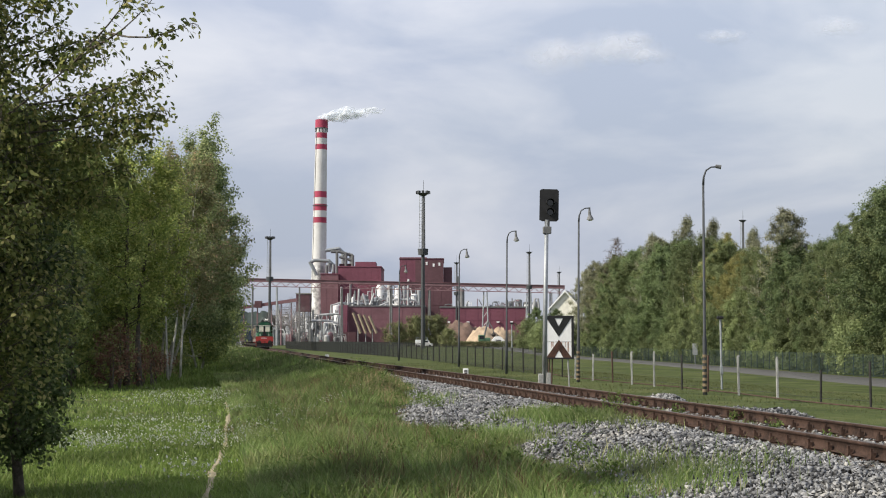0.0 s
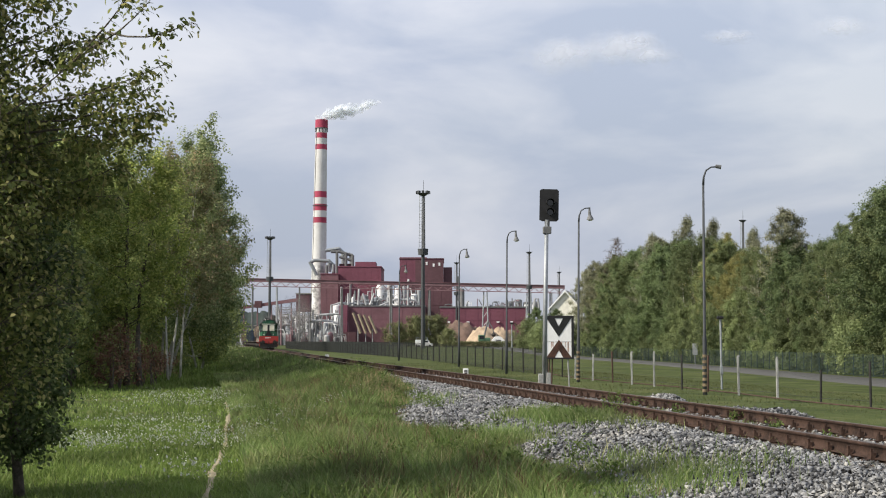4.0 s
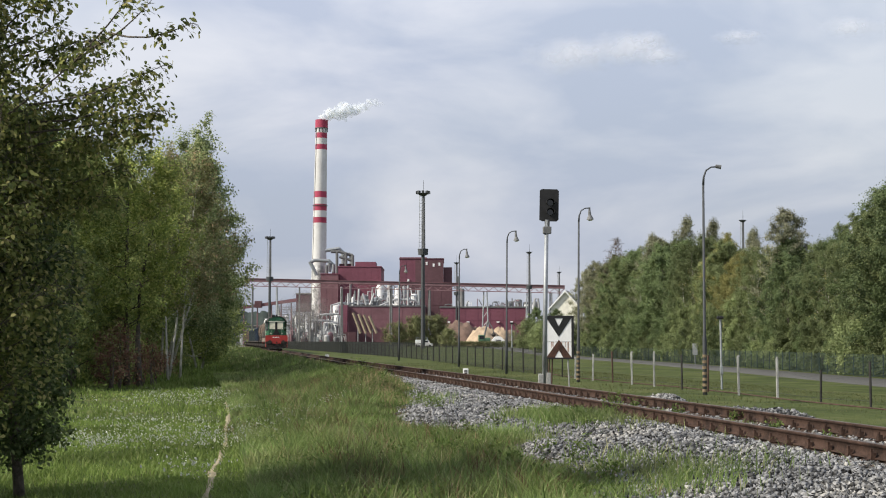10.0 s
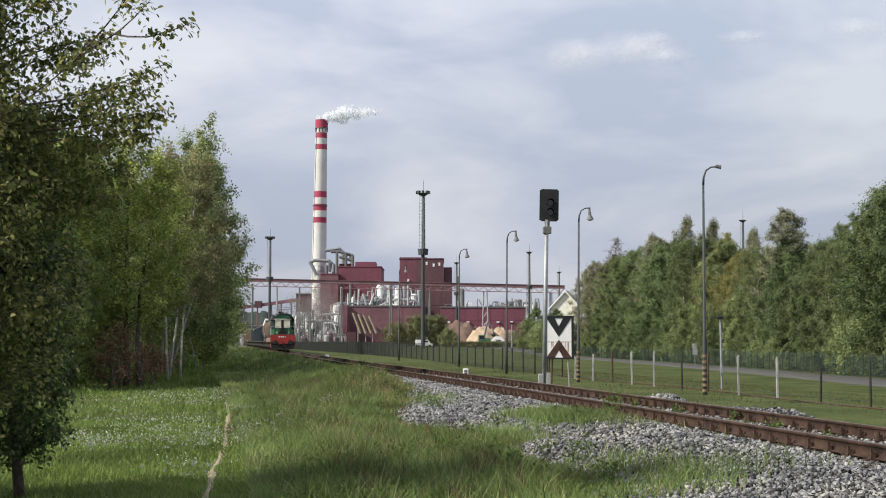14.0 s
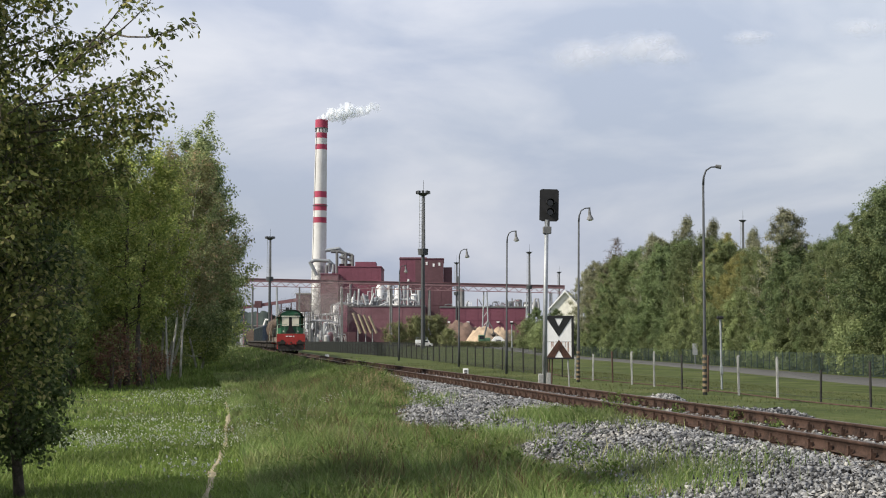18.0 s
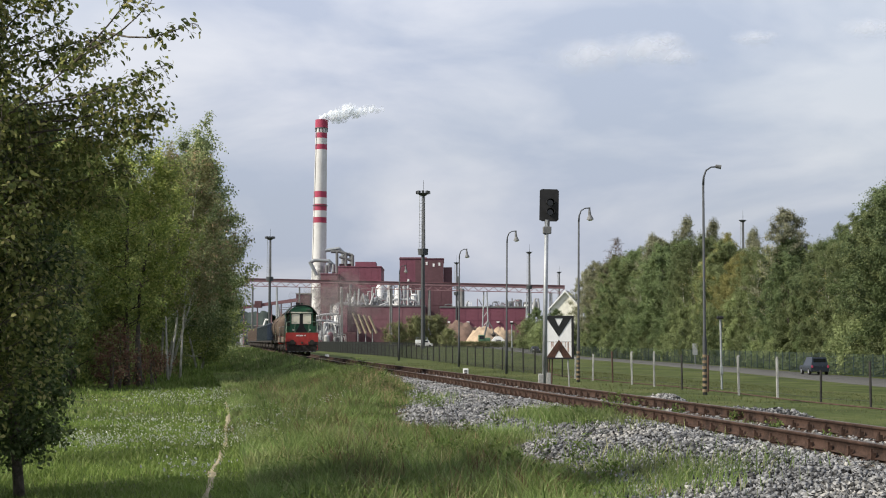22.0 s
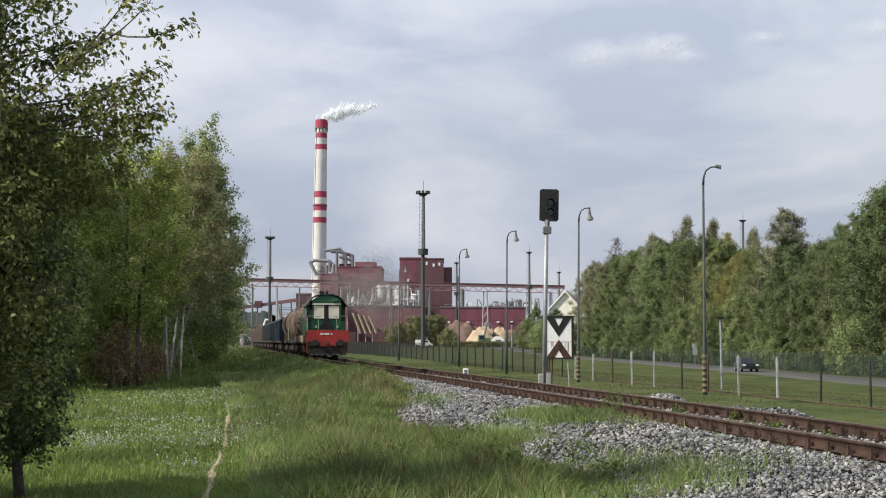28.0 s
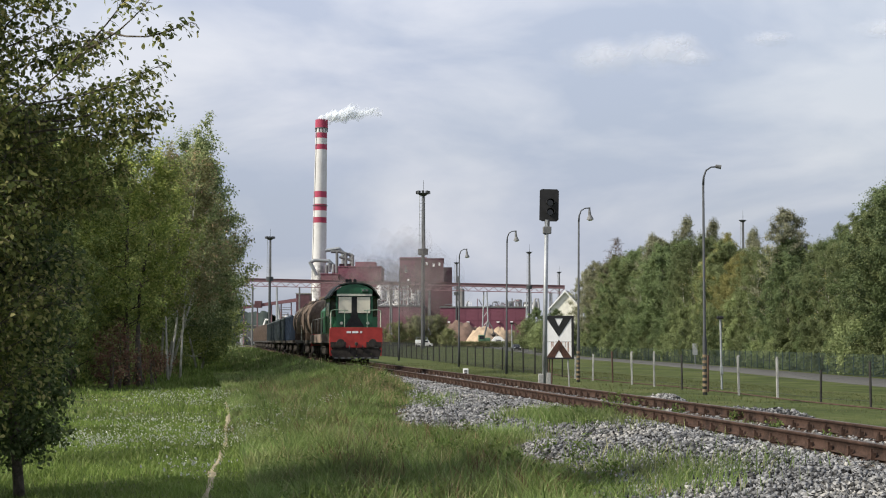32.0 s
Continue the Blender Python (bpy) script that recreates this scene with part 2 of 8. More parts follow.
# young birch leaves, base colour darkened for the shade they hang in
M_LEAF_SHADED = leaf_material("shade_dark_leaves", [(0.0, (0.0456, 0.0694, 0.0261)), (0.6, (0.0868, 0.1248, 0.0434)), (1.0, (0.1627, 0.1952, 0.0759))], 0.35)
M_LEAF_OLIVE = leaf_material("olive_leaves", [(0.0, (0.1617, 0.2145, 0.0647)), (0.55, (0.2975, 0.3553, 0.1035)), (0.9, (0.4657, 0.4826, 0.1551)), (1.0, (0.6467, 0.6301, 0.2327))], 0.50)
M_LEAF_DUSK = leaf_material("dusky_olive_leaves", [(0.0, (0.1674, 0.1674, 0.0941)), (0.5, (0.2766, 0.2985, 0.1333)), (0.85, (0.3931, 0.3567, 0.1803)), (1.0, (0.4950, 0.3349, 0.2195))], 0.50)
M_LEAF_BIRCH = leaf_material("grey_green_birch_leaves", [(0.0, (0.1408, 0.1906, 0.0906)), (0.5, (0.2701, 0.3249, 0.1459)), (1.0, (0.5047, 0.5380, 0.2768))], 0.50)
M_LEAF_SCRUB = leaf_material("dull_scrub_leaves", [(0.0, (0.1110, 0.1261, 0.0586)), (0.5, (0.1735, 0.1890, 0.0879)), (1.0, (0.2545, 0.2521, 0.1212))], 0.4)
M_LEAF_RED = leaf_material("russet_leaves", [(0.0, (0.1540, 0.0784, 0.0596)), (0.6, (0.2658, 0.1453, 0.0975)), (1.0, (0.2377, 0.2686, 0.1218))], 0.40)
M_LEAF_WOOD = leaf_material("woodland_leaves", [(0.0, (0.1272, 0.1588, 0.0699)), (0.5, (0.1616, 0.1961, 0.0861)), (1.0, (0.2048, 0.2350, 0.1078))], 0.40, (0.62, 1.5))
M_LEAF_WOOD2 = leaf_material("yellowing_leaves", [(0.0, (0.1695, 0.1766, 0.0661)), (0.5, (0.2203, 0.2153, 0.0769)), (1.0, (0.2940, 0.2539, 0.1022))], 0.40, (0.62, 1.5))
M_LEAF_WOOD3 = leaf_material("deep_green_woodland_leaves", [(0.0, (0.0972, 0.1358, 0.0606)), (0.5, (0.1270, 0.1691, 0.0741)), (1.0, (0.1639, 0.2035, 0.0915))], 0.40, (0.62, 1.5))
M_LEAF_SILVER = leaf_material("silvery_poplar_leaves", [(0.0, (0.1602, 0.1771, 0.1047)), (0.5, (0.2342, 0.2399, 0.1540)), (1.0, (0.3697, 0.3541, 0.2465))], 0.42)
M_GRASS = leaf_material("meadow_grass", [(0.0, (0.1150, 0.1700, 0.0400)), (0.5, (0.1450, 0.2100, 0.0480)), (0.85, (0.1800, 0.2400, 0.0620)), (1.0, (0.2400, 0.2700, 0.0950))], 0.35, mottle=(0.62, 1.4))
M_TALLGRASS = leaf_material("tall_verge_grass", [(0.0, (0.1132, 0.1663, 0.0483)), (0.6, (0.1575, 0.2268, 0.0676)), (0.92, (0.2116, 0.2570, 0.0966)), (1.0, (0.3249, 0.3074, 0.1835))], 0.38, mottle=(0.48, 1.5), patch=(0.1821, 0.1512, 0.0869))
M_STRAW = leaf_material("dry_seed_heads", [(0.0, (0.1329, 0.1017, 0.0508)), (1.0, (0.2815, 0.2268, 0.1251))], 0.2)
M_DULLGRASS = leaf_material("dull_bank_grass", [(0.0, (0.0562, 0.0677, 0.0243)), (0.5, (0.0842, 0.0963, 0.0358)), (1.0, (0.1248, 0.1262, 0.0576))], 0.3)
M_SORREL = leaf_material("russet_stalks", [(0.0, (0.0800, 0.0440, 0.0256)), (0.6, (0.1360, 0.0800, 0.0440)), (1.0, (0.2080, 0.1600, 0.0880))], 0.2)
M_CHIPS_BROWN = material("weathered_sawdust", (0.1527, 0.1022, 0.0801), 0.95, vary=0.3, scale=0.4, bump=0.8, bump_scale=2.0)
M_WEED = leaf_material("weed_leaves", [(0.0, (0.0551, 0.0958, 0.0207)), (1.0, (0.1469, 0.1915, 0.0517))], 0.3)
M_DAISY = leaf_material("white_petals", [(0.0, (0.62, 0.62, 0.55)), (1.0, (0.85, 0.85, 0.82))], 0.15)

# ---------------------------------------------------------------- building helpers


def to_mesh(name, bm):
    me = bpy.data.meshes.new(name)
    bm.to_mesh(me)
    bm.free()
    return me


def np_mesh(name, verts, faces):
    """A mesh from arrays: verts (n, 3), faces (m, k)."""
    me = bpy.data.meshes.new(name)
    verts, faces = np.asarray(verts, dtype=np.float32), np.asarray(faces, dtype=np.int32)
    k = faces.shape[1]
    me.vertices.add(len(verts))
    me.vertices.foreach_set("co", verts.ravel())
    me.loops.add(faces.size)
    me.loops.foreach_set("vertex_index", faces.ravel())
    me.polygons.add(len(faces))
    me.polygons.foreach_set("loop_start", np.arange(len(faces), dtype=np.int32) * k)
    me.update(calc_edges=True)
    return me


def smooth(me):
    me.polygons.foreach_set("use_smooth", [True] * len(me.polygons))
    return me


def thing(name, m=None, label="", category="", group="", kind=""):
    ob = new(name)
    ob.empty_display_size = 0.2
    if m is not None:
        ob.matrix_basis = m
    return tagged(ob, label, category, group, kind)


def part(name, data, mat, parent=None, label="", rounded=False, m=None):
    me = to_mesh(name, data) if isinstance(data, bmesh.types.BMesh) else data
    if not me.materials:
        me.materials.append(mat)
    if rounded:
        smooth(me)
    ob = new(name, me)
    if parent is not None:
        ob.parent = parent
    if m is not None:
        ob.matrix_basis = m
    if label:
        ob["label"] = label
    return ob


def box(bm, x0, x1, y0, y1, z0, z1, bevel=0.0):
    m = Matrix.LocRotScale(((x0 + x1) / 2, (y0 + y1) / 2, (z0 + z1) / 2), None, (abs(x1 - x0), abs(y1 - y0), abs(z1 - z0)))
    made = bmesh.ops.create_cube(bm, size=1, matrix=m)
    if bevel:
        edges = list({e for v in made["verts"] for e in v.link_edges})
        bmesh.ops.bevel(bm, geom=edges, offset=bevel, segments=1, affect="EDGES")
    return bm


def new_box(*a, **k):
    return box(bmesh.new(), *a, **k)


def tube(bm, pts, radii, seg=8, caps=True):
    """A round bar through pts, with a radius at each."""
    pts = [Vector(p) for p in pts]
    rings = []
    for i, p in enumerate(pts):
        d = (pts[min(i + 1, len(pts) - 1)] - pts[max(i - 1, 0)]).normalized()
        side = d.cross(Vector((0, 0, 1)))
        if side.length < 1e-3:
            side = Vector((1, 0, 0))
        side.normalize()
        up = side.cross(d)
        r = radii[i] if isinstance(radii, (list, tuple)) else radii
        rings.append([bm.verts.new(p + r * (math.cos(a) * side + math.sin(a) * up)) for a in [2 * math.pi * j / seg for j in range(seg)]])
    for a, b in zip(rings, rings[1:]):
        for j in range(seg):
            bm.faces.new((a[(j + 1) % seg], a[j], b[j], b[(j + 1) % seg]))
    if caps:
        bm.faces.new(rings[0])
        bm.faces.new(rings[-1][::-1])
    return bm


def bar(p0, p1, r0, r1=None, seg=8):
    return tube(bmesh.new(), [p0, p1], [r0, r0 if r1 is None else r1], seg)


def prism(bm, outline, y0, y1):
    """An outline in x and z, drawn out from y0 to y1."""
    a = [bm.verts.new((x, y0, z)) for x, z in outline]
    b = [bm.verts.new((x, y1, z)) for x, z in outline]
    bm.faces.new(a)
    bm.faces.new(b[::-1])
    k = len(a)
    for i in range(k):
        bm.faces.new((a[i], b[i], b[(i + 1) % k], a[(i + 1) % k]))
    bmesh.ops.recalc_face_normals(bm, faces=bm.faces)
    return bm


# ---------------------------------------------------------------- the plan: the track's line, and the lie of the land
TRACK_Y = np.array([-80, -20, 10, 20, 30, 40, 50, 56.5, 63, 70, 83.3, 100, 120, 160, 203, 250, 330, 430, 600, 900], dtype=float)
TRACK_X = np.array([20.1, 11.17, 6.72, 5.23, 3.74, 2.24, 0.70, -0.38, -1.46, -2.62, -4.75, -7.25, -10.25, -16.1, -22.3, -29.2, -40.9, -55.6, -80.6, -124.7])
_fine_y = np.arange(-80, 900.1, 1.0)
_k = np.exp(-0.5 * (np.arange(-12, 13) / 5.0) ** 2)
_fine_x = np.interp(_fine_y, TRACK_Y, TRACK_X)
_fine_x[12:-12] = np.convolve(_fine_x, _k / _k.sum(), mode="valid")


def track_x(y):
    return np.interp(y, _fine_y, _fine_x)


def smoothstep(v):
    v = np.clip(v, 0, 1)
    return v * v * (3 - 2 * v)


def hash_noise(x, y):
    """Gentle unevenness of the ground, without any library."""
    return (np.sin(x * 1.31 + y * 0.47) + np.sin(x * 0.53 - y * 0.91 + 1.7) + np.sin(x * 2.3 + 1.1) * np.sin(y * 1.9 + 0.6)) / 3.0


def land(x, y):
    """Height of the ground at (x, y)."""
    x, y = np.asarray(x, dtype=float), np.asarray(y, dtype=float)
    e = x - track_x(y)
    left = -0.62 + 0.36 * smoothstep((e + 6.2) / 3.2) + 0.05 * hash_noise(x * 0.6, y * 0.5)
    left = left + 0.16 * smoothstep((y - 40) / 14) * np.exp(-((e + 3.6) / 1.3) ** 2)
    fall = 0.78 - 0.45 * smoothstep((y - 75) / 90)
    right = -0.22 - fall * smoothstep((e - 1.6) / 3.4) - (1.88 - fall) * smoothstep((e - 11) / 25) * (1 - smoothstep((y - 290) / 150))
    z = np.where(e < 0, left, right)
    near_bed = 1 - smoothstep((y - 36) / 16)
    half = np.where(e < 0, 2.1 + 2.3 * near_bed, 2.2)
    return z - 0.17 * np.exp(-(np.abs(e) / half) ** 8)
# ---------------------------------------------------------------- ground


def build_ground():
    es = np.concatenate([-np.geomspace(3200, 16, 22), np.arange(-15, -6, 0.6), np.arange(-6, 6.01, 0.3), np.arange(6.6, 14, 0.8), np.geomspace(15, 3200, 26)])
    ys = np.concatenate([[-400, -200, -80, -40, -15, 0, 6], np.arange(9, 70, 0.6), np.geomspace(70, 4300, 70)])
    yy, ee = np.meshgrid(ys, es, indexing="ij")
    yc = np.clip(yy, -80, 900)
    xx = track_x(yc) + ee
    zz = land(xx, yc)
    verts = np.stack([xx, yy, zz], -1).reshape(-1, 3)
    nx = len(es)
    i, j = np.meshgrid(np.arange(len(ys) - 1), np.arange(nx - 1), indexing="ij")
    a = (i * nx + j).ravel()
    ob = part("ground", np_mesh("ground", verts, np.stack([a, a + 1, a + nx + 1, a + nx], -1)), M_GROUND, rounded=True)
    tagged(ob, "uneven green meadow and verge ground", "ground", kind="structure")


def strip(name, y0, y1, step, e_list, z_of, mat, label, category, wob=0.0):
    ys = np.arange(y0, y1 + 1e-6, step)
    rows = []
    for y in ys:
        for k, e in enumerate(e_list):
            w = wob * 1.6 * math.sin(y * 0.55) + wob * 0.4 * math.sin(y * 1.7 + 1 + k)
            x = float(track_x(y)) + e + w
            rows.append((x, y, z_of(x, y, e)))
    nx = len(e_list)
    faces = [(i * nx + j, i * nx + j + 1, (i + 1) * nx + j + 1, (i + 1) * nx + j) for i in range(len(ys) - 1) for j in range(nx - 1)]
    ob = part(name, np_mesh(name, rows, faces), mat, rounded=True)
    return tagged(ob, label, category, kind="structure")


def heap_z(e, y):
    """Spare stone tipped beside the near rail."""
    y = np.asarray(y, dtype=float)
    return 0.11 * np.exp(-((e + 2.15) / 0.75) ** 2 - ((y - 23.0) / 4.0) ** 2) + 0.15 * np.exp(-((e + 3.45) / 0.55) ** 2 - ((y - 21.4) / 1.5) ** 2) + 0.24 * np.exp(-((e + 3.9) / 0.8) ** 2 - ((y - 30.5) / 4.0) ** 2)


def ballast_z(e):
    """The ballast's cross-section: flat between the sleepers' ends, then down to both sides."""
    e = np.asarray(e, dtype=float)
    left = -0.215 - 0.36 * smoothstep((-e - 1.45) / 3.5)
    right = -0.215 - 0.62 * smoothstep((e - 1.5) / 2.2)
    return np.where(e < 0, left, right)


build_ground()
strip("ballast_bed", 6, 420, 1.0, [-4.9, -4.4, -4.0, -3.6, -3.2, -2.7, -2.2, -1.8, -1.4, -0.7, 0, 0.7, 1.4, 1.9, 2.4, 3.0],
      lambda x, y, e: float(ballast_z(e)) + float(heap_z(e, y)) + 0.03 * math.sin(x * 5 + y * 3.1) - (0.10 if e < -4.7 else 0.0) - (0.3 * float(smoothstep((y - 40) / 10)) if e < -2.3 else 0.0), M_BALLAST, "grey crushed-stone ballast bed under the track", "ballast")


def path_x(y):
    """The footpath's middle."""
    return np.interp(y, [16, 20, 30, 44, 60, 110], [-2.50, -2.98, -4.21, -6.19, -8.2, -14.2]) + 0.03 * np.sin(y * 0.55) + 0.012 * np.sin(y * 1.7 + 1)


def build_footpath():
    v = []
    offs = [-0.048, -0.02, 0.0, 0.02, 0.048]
    ys = np.arange(16.5, 46, 0.4)
    for y in ys:
        wide = 1.0 + 0.2 * math.sin(y * 1.3) + 0.15 * math.sin(y * 3.7 + 1)
        for o in offs:
            x = float(path_x(y)) + o * wide
            v.append((x, y, float(land(x, y)) + 0.02 - 0.25 * abs(o)))
    k = len(offs)
    f = [(i * k + j, i * k + j + 1, (i + 1) * k + j + 1, (i + 1) * k + j) for i in range(len(ys) - 1) for j in range(k - 1)]
    tagged(part("footpath", np_mesh("footpath", v, f), M_PATH, rounded=True), "narrow trodden earth footpath through the meadow", "path", kind="structure")


build_footpath()

ROAD_Y = np.array([-60, 20, 60, 100, 140, 174, 208, 243, 290, 330, 374, 450, 560, 800], dtype=float)
ROAD_X = np.array([36, 35.5, 35, 34.6, 33.9, 33.1, 31.9, 30.3, 27.2, 23.8, 19.4, 10.5, -4.0, -42.0])
_road_fine = np.interp(_fine_y, ROAD_Y, ROAD_X)
_kr = np.exp(-0.5 * (np.arange(-30, 31) / 12.0) ** 2)
_road_fine[30:-30] = np.convolve(_road_fine, _kr / _kr.sum(), mode="valid")


def road_x(y):
    return np.interp(y, _fine_y, _road_fine)


def road_z(y):
    return -2.05 + 1.62 * float(smoothstep((y - 290) / 150))


def build_road():
    ys = np.arange(-40, 820, 4.0)
    v, f = [], []
    offs = [(-3.5, -0.14), (-3.2, 0.0), (0.0, 0.03), (3.2, 0.0), (3.5, -0.14)]
    for y in ys:
        for o, dz in offs:
            v.append((float(road_x(y)) + o, y, road_z(y) + dz))
    nx = len(offs)
    f = [(i * nx + j, i * nx + j + 1, (i + 1) * nx + j + 1, (i + 1) * nx + j) for i in range(len(ys) - 1) for j in range(nx - 1)]
    tagged(part("road", np_mesh("road", v, f), M_ROAD), "worn grey asphalt road behind the fence", "road", kind="structure")


build_road()

# ---------------------------------------------------------------- railway track


def along(y):
    """Pose on the track at y: x across to the right, y along and away."""
    dx = float(track_x(y + 0.5) - track_x(y - 0.5))
    return Matrix.Translation((float(track_x(y)), y, 0)) @ Matrix.Rotation(-math.atan(dx), 4, "Z")


def rail_mesh(side, y0, y1, outline, name):
    ys = np.concatenate([np.arange(y0, min(y1, 60), 1.0), np.arange(60, y1, 4.0)])
    v, f = [], []
    k = len(outline)
    for y in ys:
        m = along(float(y))
        v += [m @ Vector((side * 0.7535 + a, 0, b)) for a, b in outline]
    for i in range(len(ys) - 1):
        f += [(i * k + j, i * k + (j + 1) % k, (i + 1) * k + (j + 1) % k, (i + 1) * k + j) for j in range(k)]
    return np_mesh(name, [tuple(p) for p in v], f)


track = thing("railway_track", None, "single railway track with rusty rails on sleepers", "railway track", kind="structure")
RAIL_FOOT = [(-0.070, -0.172), (0.070, -0.172), (0.070, -0.160), (0.012, -0.145), (0.010, -0.045), (0.034, -0.034), (0.035, -0.004), (-0.035, -0.004), (-0.034, -0.034), (-0.010, -0.045), (-0.012, -0.145), (-0.070, -0.160)]
RAIL_HEAD = [(-0.033, -0.006), (0.033, -0.006), (0.024, 0.0), (-0.024, 0.0)]
for side in (-1, 1):
    rail = part("rail", rail_mesh(side, 8, 420, RAIL_FOOT, "rail"), M_RUST, track, "rusty brown steel rail")
    part("rail_head", rail_mesh(side, 8, 420, RAIL_HEAD, "rail_head"), M_RAILTOP, rail, "worn running surface")


def build_sleepers():
    bm = bmesh.new()
    box(bm, -1.3, 1.3, -0.13, 0.13, -0.335, -0.185, 0.012)
    wood = to_mesh("sleeper", bm)
    bm = bmesh.new()
    for s in (-0.7535, 0.7535):
        box(bm, s - 0.19, s + 0.19, -0.075, 0.075, -0.187, -0.168)
        for e in (-1, 1):
            a = [(s + e * 0.07, -0.05), (s + e * 0.13, -0.05), (s + e * 0.13, 0.05), (s + e * 0.07, 0.05)]
            lo = [bm.verts.new((x, y, -0.168)) for x, y in a]
            hi = [bm.verts.new((x - e * 0.012, y * 0.6, -0.095)) for x, y in a]
            for j in range(4):
                bm.faces.new((lo[j], lo[(j + 1) % 4], hi[(j + 1) % 4], hi[j]))
            bm.faces.new(hi)
            tube(bm, [(s + e * 0.10, 0, -0.12), (s + e * 0.10, 0, -0.055)], 0.020, 6)
    bmesh.ops.recalc_face_normals(bm, faces=bm.faces)
    plates = to_mesh("rail_fastening", bm)
    y = 10.0
    far = []
    while y < 330:
        m = along(y)
        if y < 100:
            s = part("sleeper", wood, M_SLEEPER, track, m=m @ pose(random.uniform(-0.03, 0.03), 0, random.uniform(-0.006, 0.006), 0, 0, random.uniform(-0.6, 0.6)))
            part("rail_fastening", plates, M_RUST, s)
        else:
            far.append(m)
        y += 0.61
    v, f = [], []
    for m in far:
        b = len(v)
        v += [tuple(m @ Vector(p)) for p in [(-1.3, -0.13, -0.18), (1.3, -0.13, -0.18), (1.3, 0.13, -0.18), (-1.3, 0.13, -0.18), (-1.3, -0.13, -0.33), (1.3, -0.13, -0.33), (1.3, 0.13, -0.33), (-1.3, 0.13, -0.33)]]
        f += [(b, b + 1, b + 2, b + 3), (b, b + 4, b + 5, b + 1), (b + 1, b + 5, b + 6, b + 2), (b + 2, b + 6, b + 7, b + 3), (b + 3, b + 7, b + 4, b)]
    far_ob = part("far_sleepers", np_mesh("far_sleepers", v, f), M_SLEEPER, track)
    far_ob["kind"] = "stuff"


build_sleepers()
# ---------------------------------------------------------------- trees


def leaves(points, size, rng, droop=0.0, aspect=0.62, facing=None, oval=False):
    """A quad for each leaf, pointed at both ends; facing: the way that the leaves around a twig are turned, roughly."""
    n = len(points)
    nrm = rng.normal(size=(n, 3))
    if facing is not None:
        nrm = nrm * 0.55 + facing
    nrm /= np.linalg.norm(nrm, axis=1)[:, None] + 1e-9
    lie = rng.normal(size=(n, 3))
    lie[:, 2] -= droop * 1.5
    axis = lie - nrm * np.sum(lie * nrm, axis=1)[:, None]
    axis /= np.linalg.norm(axis, axis=1)[:, None] + 1e-9
    other = np.cross(nrm, axis)
    s = size * rng.uniform(0.65, 1.3, n)[:, None]
    p = np.asarray(points)
    if oval:
        w = other * s * aspect * 0.5
        lift = nrm * s * 0.12
        v = np.stack([p - axis * s * 0.5, p - axis * s * 0.22 + w * 0.9 + lift, p + axis * s * 0.18 + w * 0.8 + lift, p + axis * s * 0.55, p + axis * s * 0.18 - w * 0.8 + lift, p - axis * s * 0.22 - w * 0.9 + lift], 1).reshape(-1, 3)
        return v, np.arange(6 * n).reshape(-1, 6)
    v = np.stack([p - axis * s * 0.5, p + other * s * aspect * 0.5 + nrm * s * 0.10, p + axis * s * 0.5, p - other * s * aspect * 0.5 + nrm * s * 0.10], 1).reshape(-1, 3)
    return v, np.arange(4 * n).reshape(-1, 4)


def branch_path(rng, start, end, bend):
    start, end = np.array(start), np.array(end)
    pts = []
    off = rng.normal(size=3) * bend
    for k in range(5):
        t = k / 4
        pts.append(tuple(start * (1 - t) + end * t + off * math.sin(math.pi * t)))
    return pts


def crown_width(u, cone):
    """Relative width of the crown at the height u of its span."""
    if cone:
        return max(0.05, (1 - u) ** 0.75 * (0.55 + 0.45 * min(1.0, u / 0.22)))
    return max(0.08, math.sin(math.pi * min(1.0, 0.17 + 0.83 * u)) ** 0.7)


